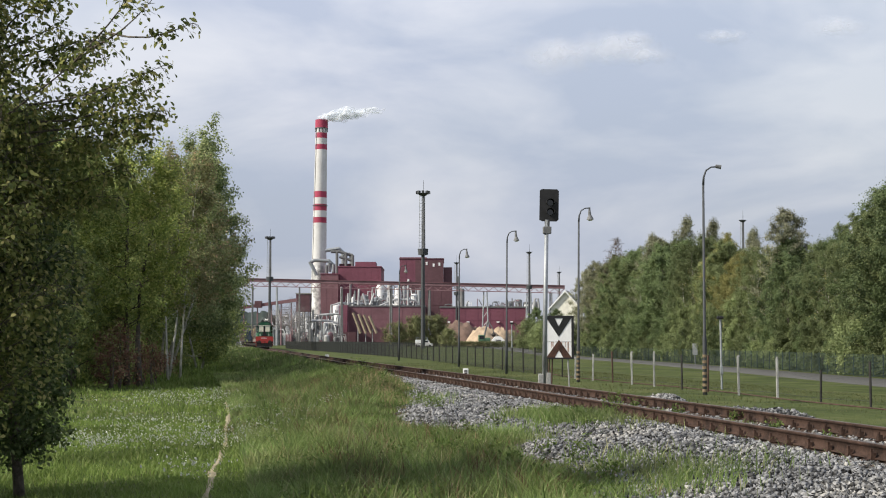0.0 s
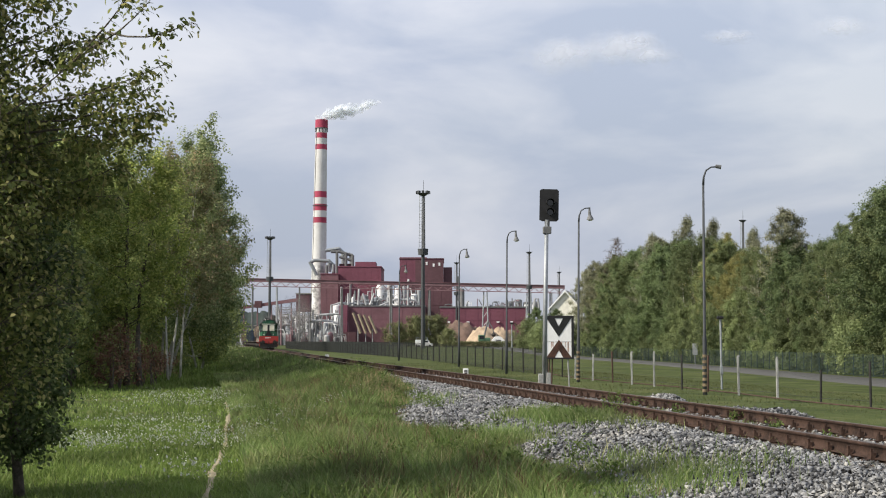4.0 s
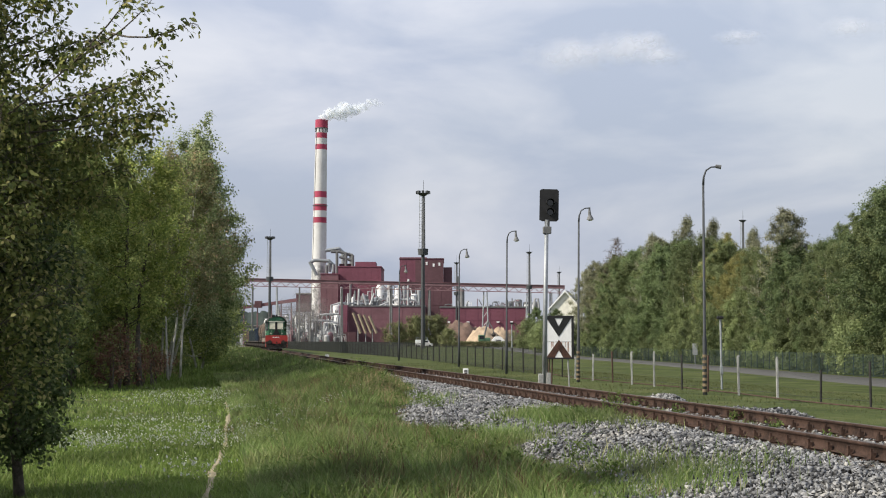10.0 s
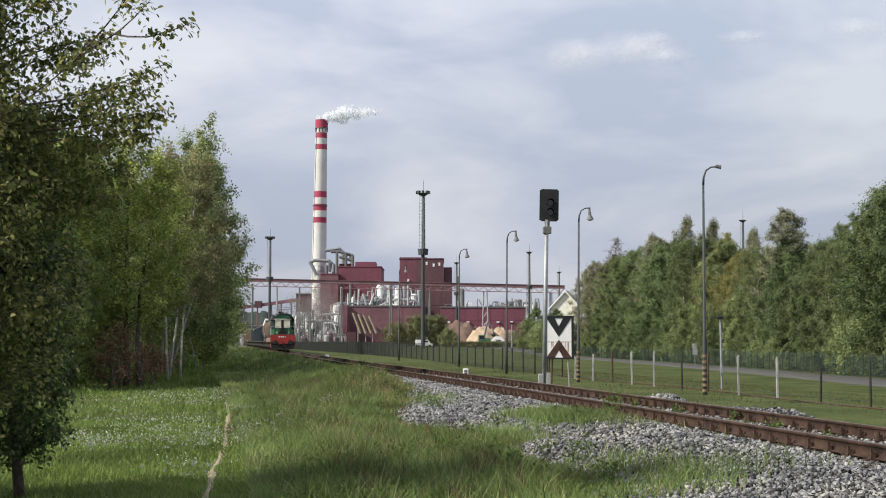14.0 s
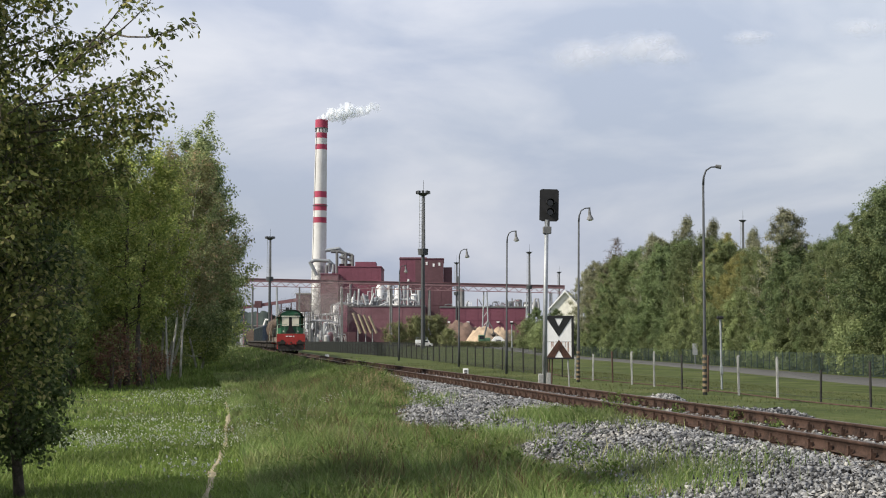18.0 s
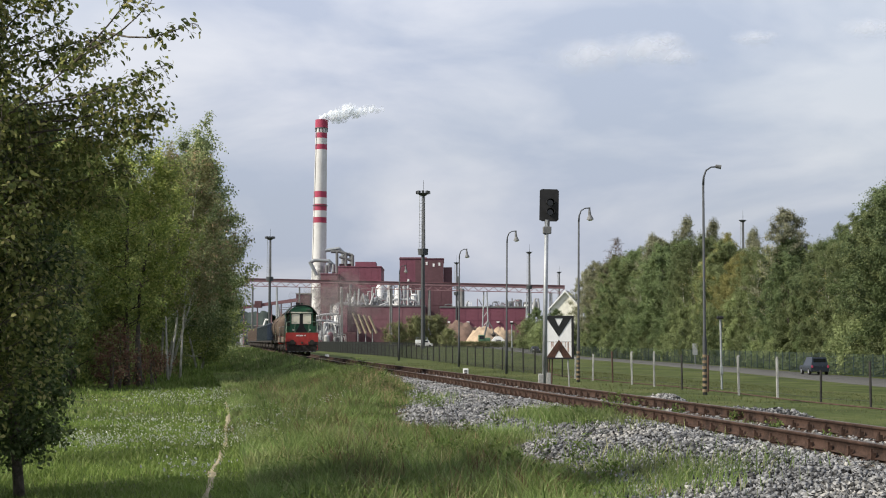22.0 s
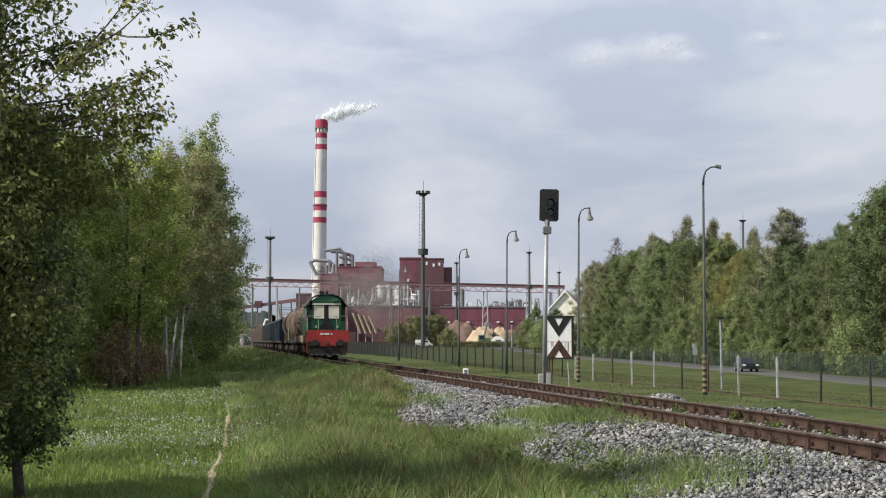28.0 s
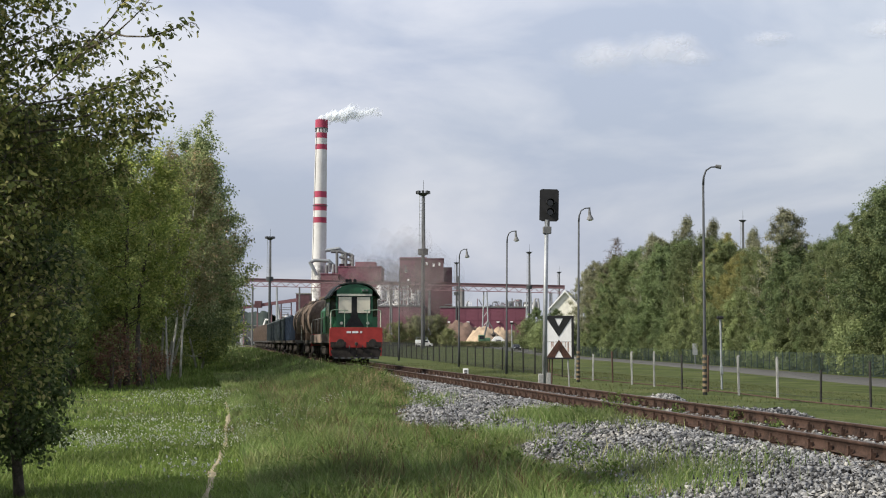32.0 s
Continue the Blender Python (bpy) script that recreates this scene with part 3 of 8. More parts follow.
def make_tree(name, label, seed, height, radius, low, leaf_count, leaf_size, leaf_mat, bark, trunk_r, lean=(0.0, 0.0), droop=0.0, clumps=90, spread=0.45, cone=False, trunks=1, twigs=5, show_twigs=False, inner=0.3, boughs=(), oval=False, twig_r=0.004):
    """Tapered trunk, boughs, and a crown of leaves set along twigs that spring from the boughs. Origin at the foot."""
    rng = np.random.default_rng(seed)
    tree = thing(name, None, label, "tree")
    stems = []
    for k in range(trunks):
        a = rng.uniform(0, 6.28)
        base = (0.0, 0.0, -0.12) if k == 0 else (math.cos(a) * 0.5, math.sin(a) * 0.5, -0.12)
        tip = (lean[0] + (0 if k == 0 else math.cos(a) * radius * 0.4), lean[1] + (0 if k == 0 else math.sin(a) * radius * 0.4), height * (0.97 if k == 0 else rng.uniform(0.6, 0.9)))
        path = branch_path(rng, base, tip, 0.03 * height)
        stems.append(path)
        part("trunk", tube(bmesh.new(), path, [trunk_r * 1.15, trunk_r * 0.8, trunk_r * 0.58, trunk_r * 0.34, trunk_r * 0.08], 9), bark, tree, rounded=True)
    wood = bmesh.new()
    pts, turned = [], []
    per = max(2, leaf_count // (clumps * twigs))
    for c in range(clumps + len(boughs)):
        long_one = c >= clumps
        fuzz, many, few = (0.42, twigs * 3, per) if not long_one or len(boughs[c - clumps]) == 2 else boughs[c - clumps][2:]
        u = (c + rng.uniform(0, 1)) / clumps
        u = min(1.0, u) ** 0.9
        z = low + (height - low) * u
        rr = radius * crown_width(u, cone) * (inner + (1 - inner) * math.sqrt(rng.uniform(0, 1))) * rng.uniform(0.8, 1.1)
        ang = c * 2.39996 + rng.uniform(-0.5, 0.5)
        path = stems[c % trunks]
        tz = min(0.97, max(0.08, (z - rr * 0.45) / height))
        i = min(3, int(tz * 4))
        w = tz * 4 - i
        root = np.array(path[i]) * (1 - w) + np.array(path[i + 1]) * w
        end = root + np.array([math.cos(ang) * rr, math.sin(ang) * rr, 0.0])
        end[2] = z
        if long_one:
            root, end = (np.array(q) for q in boughs[c - clumps][:2])
        mid = branch_path(rng, root, end, 0.05 * radius)
        heart = np.array(mid[3])
        if long_one and few < per:
            tube(wood, mid, [0.015, 0.012, 0.009, 0.006, 0.003], 6)
        elif c % 2 == 0 or show_twigs:
            k = max(0.012, trunk_r * 0.24 * (1.1 - u))
            tube(wood, mid, [k, k * 0.7, k * 0.4, k * 0.2, 0.003], 5)
        q = np.array(mid)
        for j in range(many if long_one else twigs):
            t = rng.uniform(0.25, 1.0) ** 0.7
            k = min(3, int(t * 4))
            start = q[k] + (q[k + 1] - q[k]) * (t * 4 - k)
            way = (q[4] - q[0]) / (np.linalg.norm(q[4] - q[0]) + 1e-6) * 0.5 + rng.normal(size=3) * 0.62
            way[2] -= droop * 1.1
            way /= np.linalg.norm(way)
            length = fuzz * rng.uniform(0.5, 1.0) if long_one else spread * radius * rng.uniform(0.35, 0.8)
            k = few if long_one else per
            s = rng.uniform(0.05, 1.0, k)[:, None]
            sag = np.array([0, 0, -droop * length * 0.5])
            here = start + way * length * s + sag * s * s + rng.normal(size=(k, 3)) * max(leaf_size * 0.9, length * 0.16)
            out = here - heart
            out /= np.linalg.norm(out, axis=1)[:, None] + 1e-6
            pts.append(here)
            turned.append(out * 0.75 + np.array([0.0, 0.0, 0.55]))
            if show_twigs:
                tube(wood, [start, start + way * length * 0.5, start + way * length + sag], [twig_r, twig_r * 0.75, twig_r * 0.4], 3, caps=False)
    p = np.concatenate(pts)
    p[:, 2] = np.maximum(p[:, 2], max(0.12, low * 0.5))
    part("branchwork", wood, bark, tree, rounded=True)
    v, f = leaves(p, leaf_size, rng, droop, facing=np.concatenate(turned), oval=oval)
    part("crown", np_mesh("crown", v, f), leaf_mat, tree)
    return tree


def stand(tree, x, y, turn=0, scale=1.0, group=""):
    tree.matrix_basis = Matrix.Translation((x, y, float(land(x, y)))) @ Matrix.Rotation(radians(turn), 4, "Z") @ Matrix.Scale(scale, 4)
    if group:
        tree["group"] = group
    return tree


ROW = "trees along the meadow"
# young birch; the larger tree's shade is in its leaf colour
stand(make_tree("alder_tree", "bushy young birch beside a larger birch, shade put into its leaves", 4, 4.4, 0.85, 0.6, 24000, 0.058, M_LEAF_SHADED, M_BARK, 0.06, droop=0.3, clumps=90, spread=0.5, twigs=8, show_twigs=True, oval=True), -4.78, 17.4, 150, group=ROW)


def toward(px, py, d, foot, scale):
    """A place seen in the direction (px, py) at the distance d, in the space of a tree that stands at foot."""
    z0 = float(land(*foot))
    return ((px - 784) * d / 2695.0 - foot[0]) / scale, (d - foot[1]) / scale, (EYE_Z + (604 - py) * d / 2695.0 - z0) / scale


def near_birch():
    foot, sc = (-4.82, 15.5), 0.86
    limbs = []
    # limbs that hang over the meadow: from, to, distance, length of side twigs, how many, leaves on each
    for ax, ay, bx, by, d, fuzz, many, few in (
            (-50, 245, 188, 52, 14.6, 0.26, 34, 5), (120, 112, 228, -22, 14.5, 0.18, 16, 5), (186, 54, 336, 36, 14.4, 0.12, 20, 4), (150, 85, 262, -5, 14.4, 0.15, 10, 4),
            (40, 185, 286, 112, 14.9, 0.22, 36, 6), (60, 215, 268, 150, 15.1, 0.26, 34, 7), (40, 235, 278, 195, 15.0, 0.26, 42, 9), (30, 265, 262, 236, 15.2, 0.30, 42, 10),
            (0, 60, 112, -12, 15.3, 0.30, 30, 8), (-20, 150, 150, 108, 15.5, 0.3, 30, 9), (-30, 330, 225, 285, 15.4, 0.34, 40, 11), (-20, 120, 175, 70, 15.6, 0.34, 36, 9), (-30, 200, 205, 160, 15.7, 0.34, 36, 9), (-40, 30, 70, -30, 15.5, 0.34, 14, 5), (-40, 100, 100, 40, 15.4, 0.34, 20, 6), (-40, 290, 190, 245, 15.8, 0.36, 44, 11), (-40, 240, 180, 205, 15.9, 0.36, 40, 10), (-40, 420, 215, 350, 15.6, 0.36, 44, 12)):
        limbs.append((toward(ax, ay, d + 0.5, foot, sc), toward(bx, by, d, foot, sc), fuzz, many, few))
    t = make_tree("birch_tree", "leafy young birch hanging over the meadow", 3, 6.9, 2.0, 1.6, 24000, 0.070, M_LEAF_NEAR, M_BARK, 0.12, droop=0.3, clumps=150, spread=0.40, twigs=8, show_twigs=True, inner=0.4, boughs=limbs, oval=True)
    return stand(t, *foot, 0, sc, group=ROW)


NEAR_BIRCH = near_birch()
stand(make_tree("birch_tree", "leafy green birch at the verge", 5, 5.6, 2.0, 1.7, 17000, 0.060, M_LEAF_NEAR, M_BARK, 0.10, droop=0.25, clumps=80, spread=0.42, twigs=8, show_twigs=True, oval=True), -5.5, 15.6, 70, group=ROW)
stand(make_tree("broadleaf_tree", "dark green broadleaf tree by the meadow", 7, 9.2, 3.0, 1.2, 30000, 0.115, M_LEAF_DARK, M_BARK, 0.13, clumps=75, spread=0.34, twigs=8), -14.2, 58.0, 10, group=ROW)
stand(make_tree("broadleaf_tree", "olive-green broadleaf tree by the meadow", 8, 9.5, 2.9, 3.0, 30000, 0.115, M_LEAF_OLIVE, M_BARK, 0.13, clumps=75, spread=0.34, trunks=2, twigs=8), -12.3, 59.5, 50, group=ROW)
stand(make_tree("broadleaf_tree", "dusky olive tree with a russet tinge and thin stems", 9, 10.3, 3.0, 3.5, 24000, 0.125, M_LEAF_DUSK, M_BIRCH, 0.055, clumps=75, spread=0.34, trunks=3, twigs=8), -12.2, 68.0, 120, group=ROW)
stand(make_tree("broadleaf_tree", "shaded dark green tree at the wood's edge", 10, 10.5, 3.4, 1.0, 14000, 0.17, M_LEAF_DARK, M_BARK, 0.15, clumps=65, spread=0.36, trunks=2, twigs=7), -16.5, 66.0, 200, group=ROW)
stand(make_tree("broadleaf_tree", "shaded dark green tree at the wood's edge", 11, 9.8, 3.2, 0.8, 14000, 0.16, M_LEAF_DARK, M_BARK, 0.15, clumps=65, spread=0.36, trunks=2, twigs=7), -17.0, 58.0, 260, group=ROW)
TALL_BIRCH = stand(make_tree("silver_birch_tree", "tall silver birch with drooping twigs and white stems", 12, 13.4, 3.5, 3.0, 44000, 0.15, M_LEAF_BIRCH, M_BIRCH, 0.085, lean=(1.9, 0.0), droop=0.6, clumps=110, spread=0.36, trunks=3, twigs=10, cone=True, boughs=(((1.7, 0, 12.0), (2.5, 0, 14.3), 0.5, 12, 22), ((1.5, 0, 11.4), (2.7, 0.1, 12.9), 0.55, 12, 22), ((1.5, 0, 9.0), (3.6, 0.2, 10.2), 0.8, 18, 22), ((1.2, 0, 7.0), (4.0, 0.2, 8.6), 0.9, 30, 34), ((1.2, 0, 5.6), (4.0, 0.1, 7.0), 0.9, 30, 34), ((1.2, 0, 5.0), (4.0, 0.1, 5.6), 0.9, 32, 36), ((1.2, 0, 3.6), (3.8, 0.1, 4.2), 0.9, 32, 36), ((1.0, 0, 2.6), (3.4, 0.1, 2.8), 0.8, 28, 34))), -15.3, 84.0, 0, group=ROW)
stand(make_tree("silver_birch_tree", "silver birch with drooping dark foliage", 13, 11.0, 3.3, 1.0, 26000, 0.16, M_LEAF_DARK, M_BIRCH, 0.07, lean=(0.5, 0.0), droop=0.5, clumps=85, spread=0.38, trunks=2, twigs=8), -15.6, 97.0, 40, group=ROW)
stand(make_tree("silver_birch_tree", "silver birch with drooping dark foliage", 14, 9.8, 3.5, 1.4, 18000, 0.2, M_LEAF_DARK, M_BIRCH, 0.07, droop=0.5, clumps=75, spread=0.38, twigs=8), -17.6, 112.0, 90, group=ROW)
stand(make_tree("broadleaf_tree", "dark green tree at the far end of the row", 15, 9.5, 4.0, 0.8, 13000, 0.24, M_LEAF_DARK, M_BARK, 0.16, clumps=65, spread=0.36, twigs=7), -21.5, 135.0, 30, group=ROW)
stand(make_tree("broadleaf_tree", "dark green tree at the far end of the row", 16, 10.0, 4.5, 0.6, 11000, 0.3, M_LEAF_DARK, M_BARK, 0.16, clumps=100), -28.0, 170.0, 30, group=ROW)
# back of the row; the first two are added to shade the meadow
for k, (x, y, s) in enumerate([(-19.0, 75.0, 1.05), (-20.0, 89.0, 1.1), (-22.0, 80.0, 1.1), (-24.0, 100.0, 1.2), (-21.5, 62.0, 1.0), (-29.0, 125.0, 1.3)]):
    t = make_tree("broadleaf_tree", "shaded dark green tree deep in the wood's edge", 20 + k, 9.5, 3.8, 0.5, 7000, 0.3, M_LEAF_DARK, M_BARK, 0.15, clumps=90)
    stand(t, x, y, 70 * k, s, ROW)
# more copies hidden behind the row, added to block sun from the meadow
for k, (x, y) in enumerate([(-25, 92), (-27, 108), (-23.5, 116), (-30, 118), (-33, 137), (-26.5, 143), (-35, 152), (-31, 161), (-36, 178), (-40, 196)]):
    copy_thing(t, Matrix.Translation((x, y, float(land(x, y)))) @ Matrix.Rotation(k * 1.3, 4, "Z"))
stand(make_tree("bush", "russet-leaved bush under the trees", 31, 2.3, 1.15, 0.4, 2600, 0.11, M_LEAF_RED, M_BARK, 0.05, clumps=45, trunks=4), -12.1, 57.3, 0)["category"] = "bush"
stand(make_tree("bush", "low russet bush trailing at the meadow's edge", 32, 1.1, 1.0, 0.15, 1500, 0.10, M_LEAF_RED, M_BARK, 0.04, clumps=30, trunks=3), -14.3, 78.5, 0)["category"] = "bush"
stand(make_tree("bush", "small russet bush with bare stems", 34, 1.7, 0.8, 0.5, 900, 0.10, M_LEAF_RED, M_BARK, 0.035, clumps=30, trunks=5, show_twigs=True), -11.9, 61.0, 0)["category"] = "bush"
stand(make_tree("bush", "dark green undergrowth bush", 33, 2.4, 1.8, 0.2, 4000, 0.14, M_LEAF_DARK, M_BARK, 0.04, clumps=50, trunks=3), -14.6, 54.0, 0)["category"] = "bush"

stand(make_tree("broadleaf_tree", "green broadleaf tree in the row behind the birches", 17, 10.0, 3.2, 0.8, 12000, 0.18, M_LEAF_DARK, M_BARK, 0.14, clumps=70, spread=0.36, twigs=7), -17.2, 74.5, 140, group=ROW)
stand(make_tree("broadleaf_tree", "olive-green broadleaf tree in the row behind the birches", 18, 9.4, 3.0, 0.9, 11000, 0.18, M_LEAF_OLIVE, M_BARK, 0.13, clumps=70, spread=0.36, twigs=7), -17.6, 79.5, 220, group=ROW)
for k, (x, y, s) in enumerate([(-14.2, 63.5, 1.0), (-15.6, 70.0, 1.0), (-17.4, 77.0, 1.0), (-16.4, 90.0, 1.2), (-17.8, 101.0, 1.3), (-15.6, 50.5, 1.0)]):
    b = make_tree("bush", "dark green undergrowth below the row of trees", 60 + k, 2.6, 1.7, 0.15, 3200, 0.16, M_LEAF_DARK, M_BARK, 0.04, clumps=45, trunks=3)
    b["category"] = "bush"
    stand(b, x, y, 50 * k, s)

# out of view to the left; added to shade near meadow and young birch
stand(make_tree("broadleaf_tree", "unseen green tree added to shade the meadow's near end", 19, 7.6, 3.0, 0.9, 26000, 0.14, M_LEAF_DARK, M_BARK, 0.12, clumps=80, spread=0.4, twigs=7), -7.9, 15.8, 0, 0.88, group=ROW)

# second row, mostly out of sight, added to throw shade across the meadow
second = make_tree("broadleaf_tree", "tall dense green tree added behind the row for its shade", 24, 11.8, 4.0, 0.8, 24000, 0.2, M_LEAF_DARK, M_BARK, 0.17, clumps=95, spread=0.34, twigs=8)
stand(second, -18.6, 55.0, 0, group=ROW)
for k, (x, y) in enumerate([(-18.8, 62), (-19.0, 69), (-19.2, 76), (-19.6, 84), (-20.0, 93), (-20.6, 102), (-22.0, 112)]):
    copy_thing(second, Matrix.Translation((x, y, float(land(x, y)))) @ Matrix.Rotation(1.1 * k + 0.5, 4, "Z"))

# woods beyond the road
WOOD = "woods beyond the road"
kinds = [
    make_tree("broadleaf_tree", "dense green woodland tree beyond the road", 41, 17.0, 6.3, 0.8, 52000, 0.19, M_LEAF_WOOD, M_BARK, 0.2, clumps=78, spread=0.27, twigs=8),
    make_tree("broadleaf_tree", "broad dark green woodland tree beyond the road", 42, 15.5, 6.6, 0.6, 52000, 0.19, M_LEAF_WOOD3, M_BARK, 0.2, clumps=78, spread=0.27, twigs=8),
    make_tree("birch_tree", "woodland birch with pale stem and thin foliage", 43, 18.0, 5.2, 1.5, 40000, 0.17, M_LEAF_WOOD, M_BIRCH, 0.12, droop=0.35, clumps=110, trunks=2, spread=0.25, twigs=8),
    make_tree("broadleaf_tree", "woodland tree turning yellow beyond the road", 44, 17.5, 5.6, 1.2, 42000, 0.17, M_LEAF_WOOD2, M_BARK, 0.18, clumps=110, spread=0.25, twigs=8),
    make_tree("poplar_tree", "silvery-leaved poplar at the woods' end", 45, 17.0, 5.2, 1.0, 40000, 0.18, M_LEAF_SILVER, M_BARK, 0.18, clumps=110, spread=0.25, twigs=8),
    make_tree("bush", "low leafy shrub at the woods' foot", 46, 4.6, 3.0, 0.2, 9000, 0.2, M_LEAF_WOOD, M_BARK, 0.06, clumps=80, trunks=3),
    make_tree("poplar_tree", "slim silvery poplar rising above the woods", 47, 20.0, 3.0, 4.0, 22000, 0.19, M_LEAF_SILVER, M_BARK, 0.16, clumps=90, spread=0.34, twigs=7),
    make_tree("broadleaf_tree", "young leafy tree in front of the woods", 48, 8.0, 3.6, 0.2, 30000, 0.155, M_LEAF_WOOD, M_BARK, 0.1, clumps=60, spread=0.32, trunks=2, twigs=8),
    make_tree("bush", "dull green scrub bush near the works", 49, 4.6, 2.6, 0.2, 11000, 0.19, M_LEAF_SCRUB, M_BARK, 0.06, clumps=50, trunks=4),
    make_tree("broadleaf_tree", "young dark green tree in front of the woods", 50, 7.0, 3.4, 0.2, 28000, 0.155, M_LEAF_WOOD3, M_BARK, 0.1, clumps=60, spread=0.32, trunks=2, twigs=8),
]
kinds[5]["category"] = kinds[8]["category"] = "bush"
for k in kinds:
    k["group"] = WOOD
used = set()


def plant(kind, x, y, turn, scale):
    m = Matrix.Translation((x, y, float(land(x, y)))) @ Matrix.Rotation(radians(turn), 4, "Z") @ Matrix.Scale(scale, 4)
    if kind in used:
        copy_thing(kinds[kind], m).scale = (scale, scale, scale)
    else:
        used.add(kind)
        kinds[kind].matrix_basis = m


wood_rng = random.Random(5)
# heights of the woods' edge along the road
EDGE_D = [90, 135, 149, 154, 162, 173, 181, 199, 215, 243, 267, 304, 328, 354, 380]
EDGE_H = [17, 18, 20.4, 19.3, 15.4, 14.9, 16.0, 16.6, 17.2, 19.6, 20.4, 21.0, 20.6, 19.4, 15.0]
KIND_H = [17.0, 15.5, 18.0, 17.5, 17.0, 4.6, 20.0, 8.0, 4.6, 7.0]
d, n = 90.0, 0
while d < 352:
    if d > 318:
        kind = (4, 0, 4, 3)[n % 4]
    elif 195 < d < 250:
        kind = (3, 2, 0, 3, 2)[n % 5]
    else:
        kind = (0, 1, 2, 1, 0, 1, 0)[n % 7]
    gap = 10.0 + 2.6 * (n % 2) + wood_rng.uniform(-1.2, 1.2)
    h = float(np.interp(d, EDGE_D, EDGE_H)) * (wood_rng.uniform(0.93, 1.02) if n % 2 else wood_rng.uniform(0.82, 0.98))
    plant(kind, float(road_x(d)) + gap, d, wood_rng.uniform(0, 360), h / KIND_H[kind])
    d += 4.2 if d < 240 else 5.6
    n += 1
for d in range(88, 345, 10):
    kind = wood_rng.choice([0, 1, 1, 0])
    plant(kind, float(road_x(d)) + 19 + wood_rng.uniform(-2, 2), d + wood_rng.uniform(-3, 3), wood_rng.uniform(0, 360), float(np.interp(d, EDGE_D, EDGE_H)) * wood_rng.uniform(0.74, 0.86) / KIND_H[kind])
for d in range(92, 350, 8):
    plant(5, float(road_x(d)) + 7.2 + wood_rng.uniform(-0.5, 0.8), d + wood_rng.uniform(-2, 2), wood_rng.uniform(0, 360), wood_rng.uniform(0.7, 1.2))
for n, d in enumerate(range(88, 345, 5)):
    kind = (7, 9, 7, 7, 9)[n % 5]
    plant(kind, float(road_x(d)) + 7.0 + wood_rng.uniform(-0.6, 1.0), d + wood_rng.uniform(-1.5, 1.5), wood_rng.uniform(0, 360), wood_rng.uniform(0.55, 1.1) * (1.0 if d < 200 else 1.15))
for d, off, h, kind in ((270, 15, 25.0, 6), (251, 15, 23.0, 6), (192, 11, 19.6, 4), (300, 15, 24.0, 6), (214, 12, 18.8, 6), (280, 12, 22.0, 4), (152, 13, 19.6, 1)):
    plant(kind, float(road_x(d)) + off, d, 37 * d, h / KIND_H[kind])
for x, y, kind, s in [(-13.2, 440, 8, 1.5), (-7.07, 445, 8, 1.9), (-2.0, 450, 8, 1.95), (1.77, 435, 8, 1.0), (22.33, 400, 5, 1.6), (22.77, 350, 5, 1.5), (24.52, 330, 1, 0.62), (28.23, 460, 1, 0.75), (0.93, 420, 8, 1.1)]:
    plant(kind, x, y, x * 31, s)
bare = make_tree("bare_tree", "nearly leafless tree above the woods", 51, 19.5, 3.0, 9.0, 700, 0.16, M_LEAF_RED, M_BARK, 0.22, clumps=90, spread=0.36, show_twigs=True, twig_r=0.035)
stand(bare, float(road_x(310)) + 9.8, 310, 0, 1.24, WOOD)
for k, (d, off, h) in enumerate([(166, 8.6, 11.7), (239, 8.2, 15.0), (190, 8.6, 15.4)]):
    dead = make_tree("dead_birch_tree", "half-dead birch with bare pale branches before the woods", 70 + k, h, 2.4, h * 0.45, 700, 0.18, M_LEAF_WOOD2, M_BIRCH, 0.085, clumps=26, spread=0.4, twigs=4, show_twigs=True, lean=(0.6, 0.0), twig_r=0.013)
    stand(dead, float(road_x(d)) + off, d, 40 * k, 1.0, WOOD)


def hedge(x0, x1, d, h):
    """A dense clipped hedge before the wood yard."""
    rng = np.random.default_rng(90)
    t = thing("hedge", pose(0, d, float(land((x0 + x1) / 2, d))), "dark green hedge before the wood yard", "hedge")
    n = 9000
    p = np.stack([rng.uniform(x0, x1, n), rng.uniform(-0.7, 0.7, n), rng.uniform(0.05, 1, n) ** 0.6 * h * (1 + 0.12 * np.sin(rng.uniform(0, 6, n)))], -1)
    v, f = leaves(p, 0.26, rng)
    part("foliage", np_mesh("foliage", v, f), M_LEAF_SCRUB, t)
    bm = bmesh.new()
    for k in range(30):
        x = x0 + (x1 - x0) * (k + 0.5) / 30
        tube(bm, [(x, 0, -0.1), (x + rng.normal() * 0.2, rng.normal() * 0.2, h * 0.8)], [0.05, 0.02], 5)
    part("stems", bm, M_BARK, t)


hedge(2.40, 24.85, 405, 1.75)
# ---------------------------------------------------------------- the works in the distance
FAR_Z = -0.36


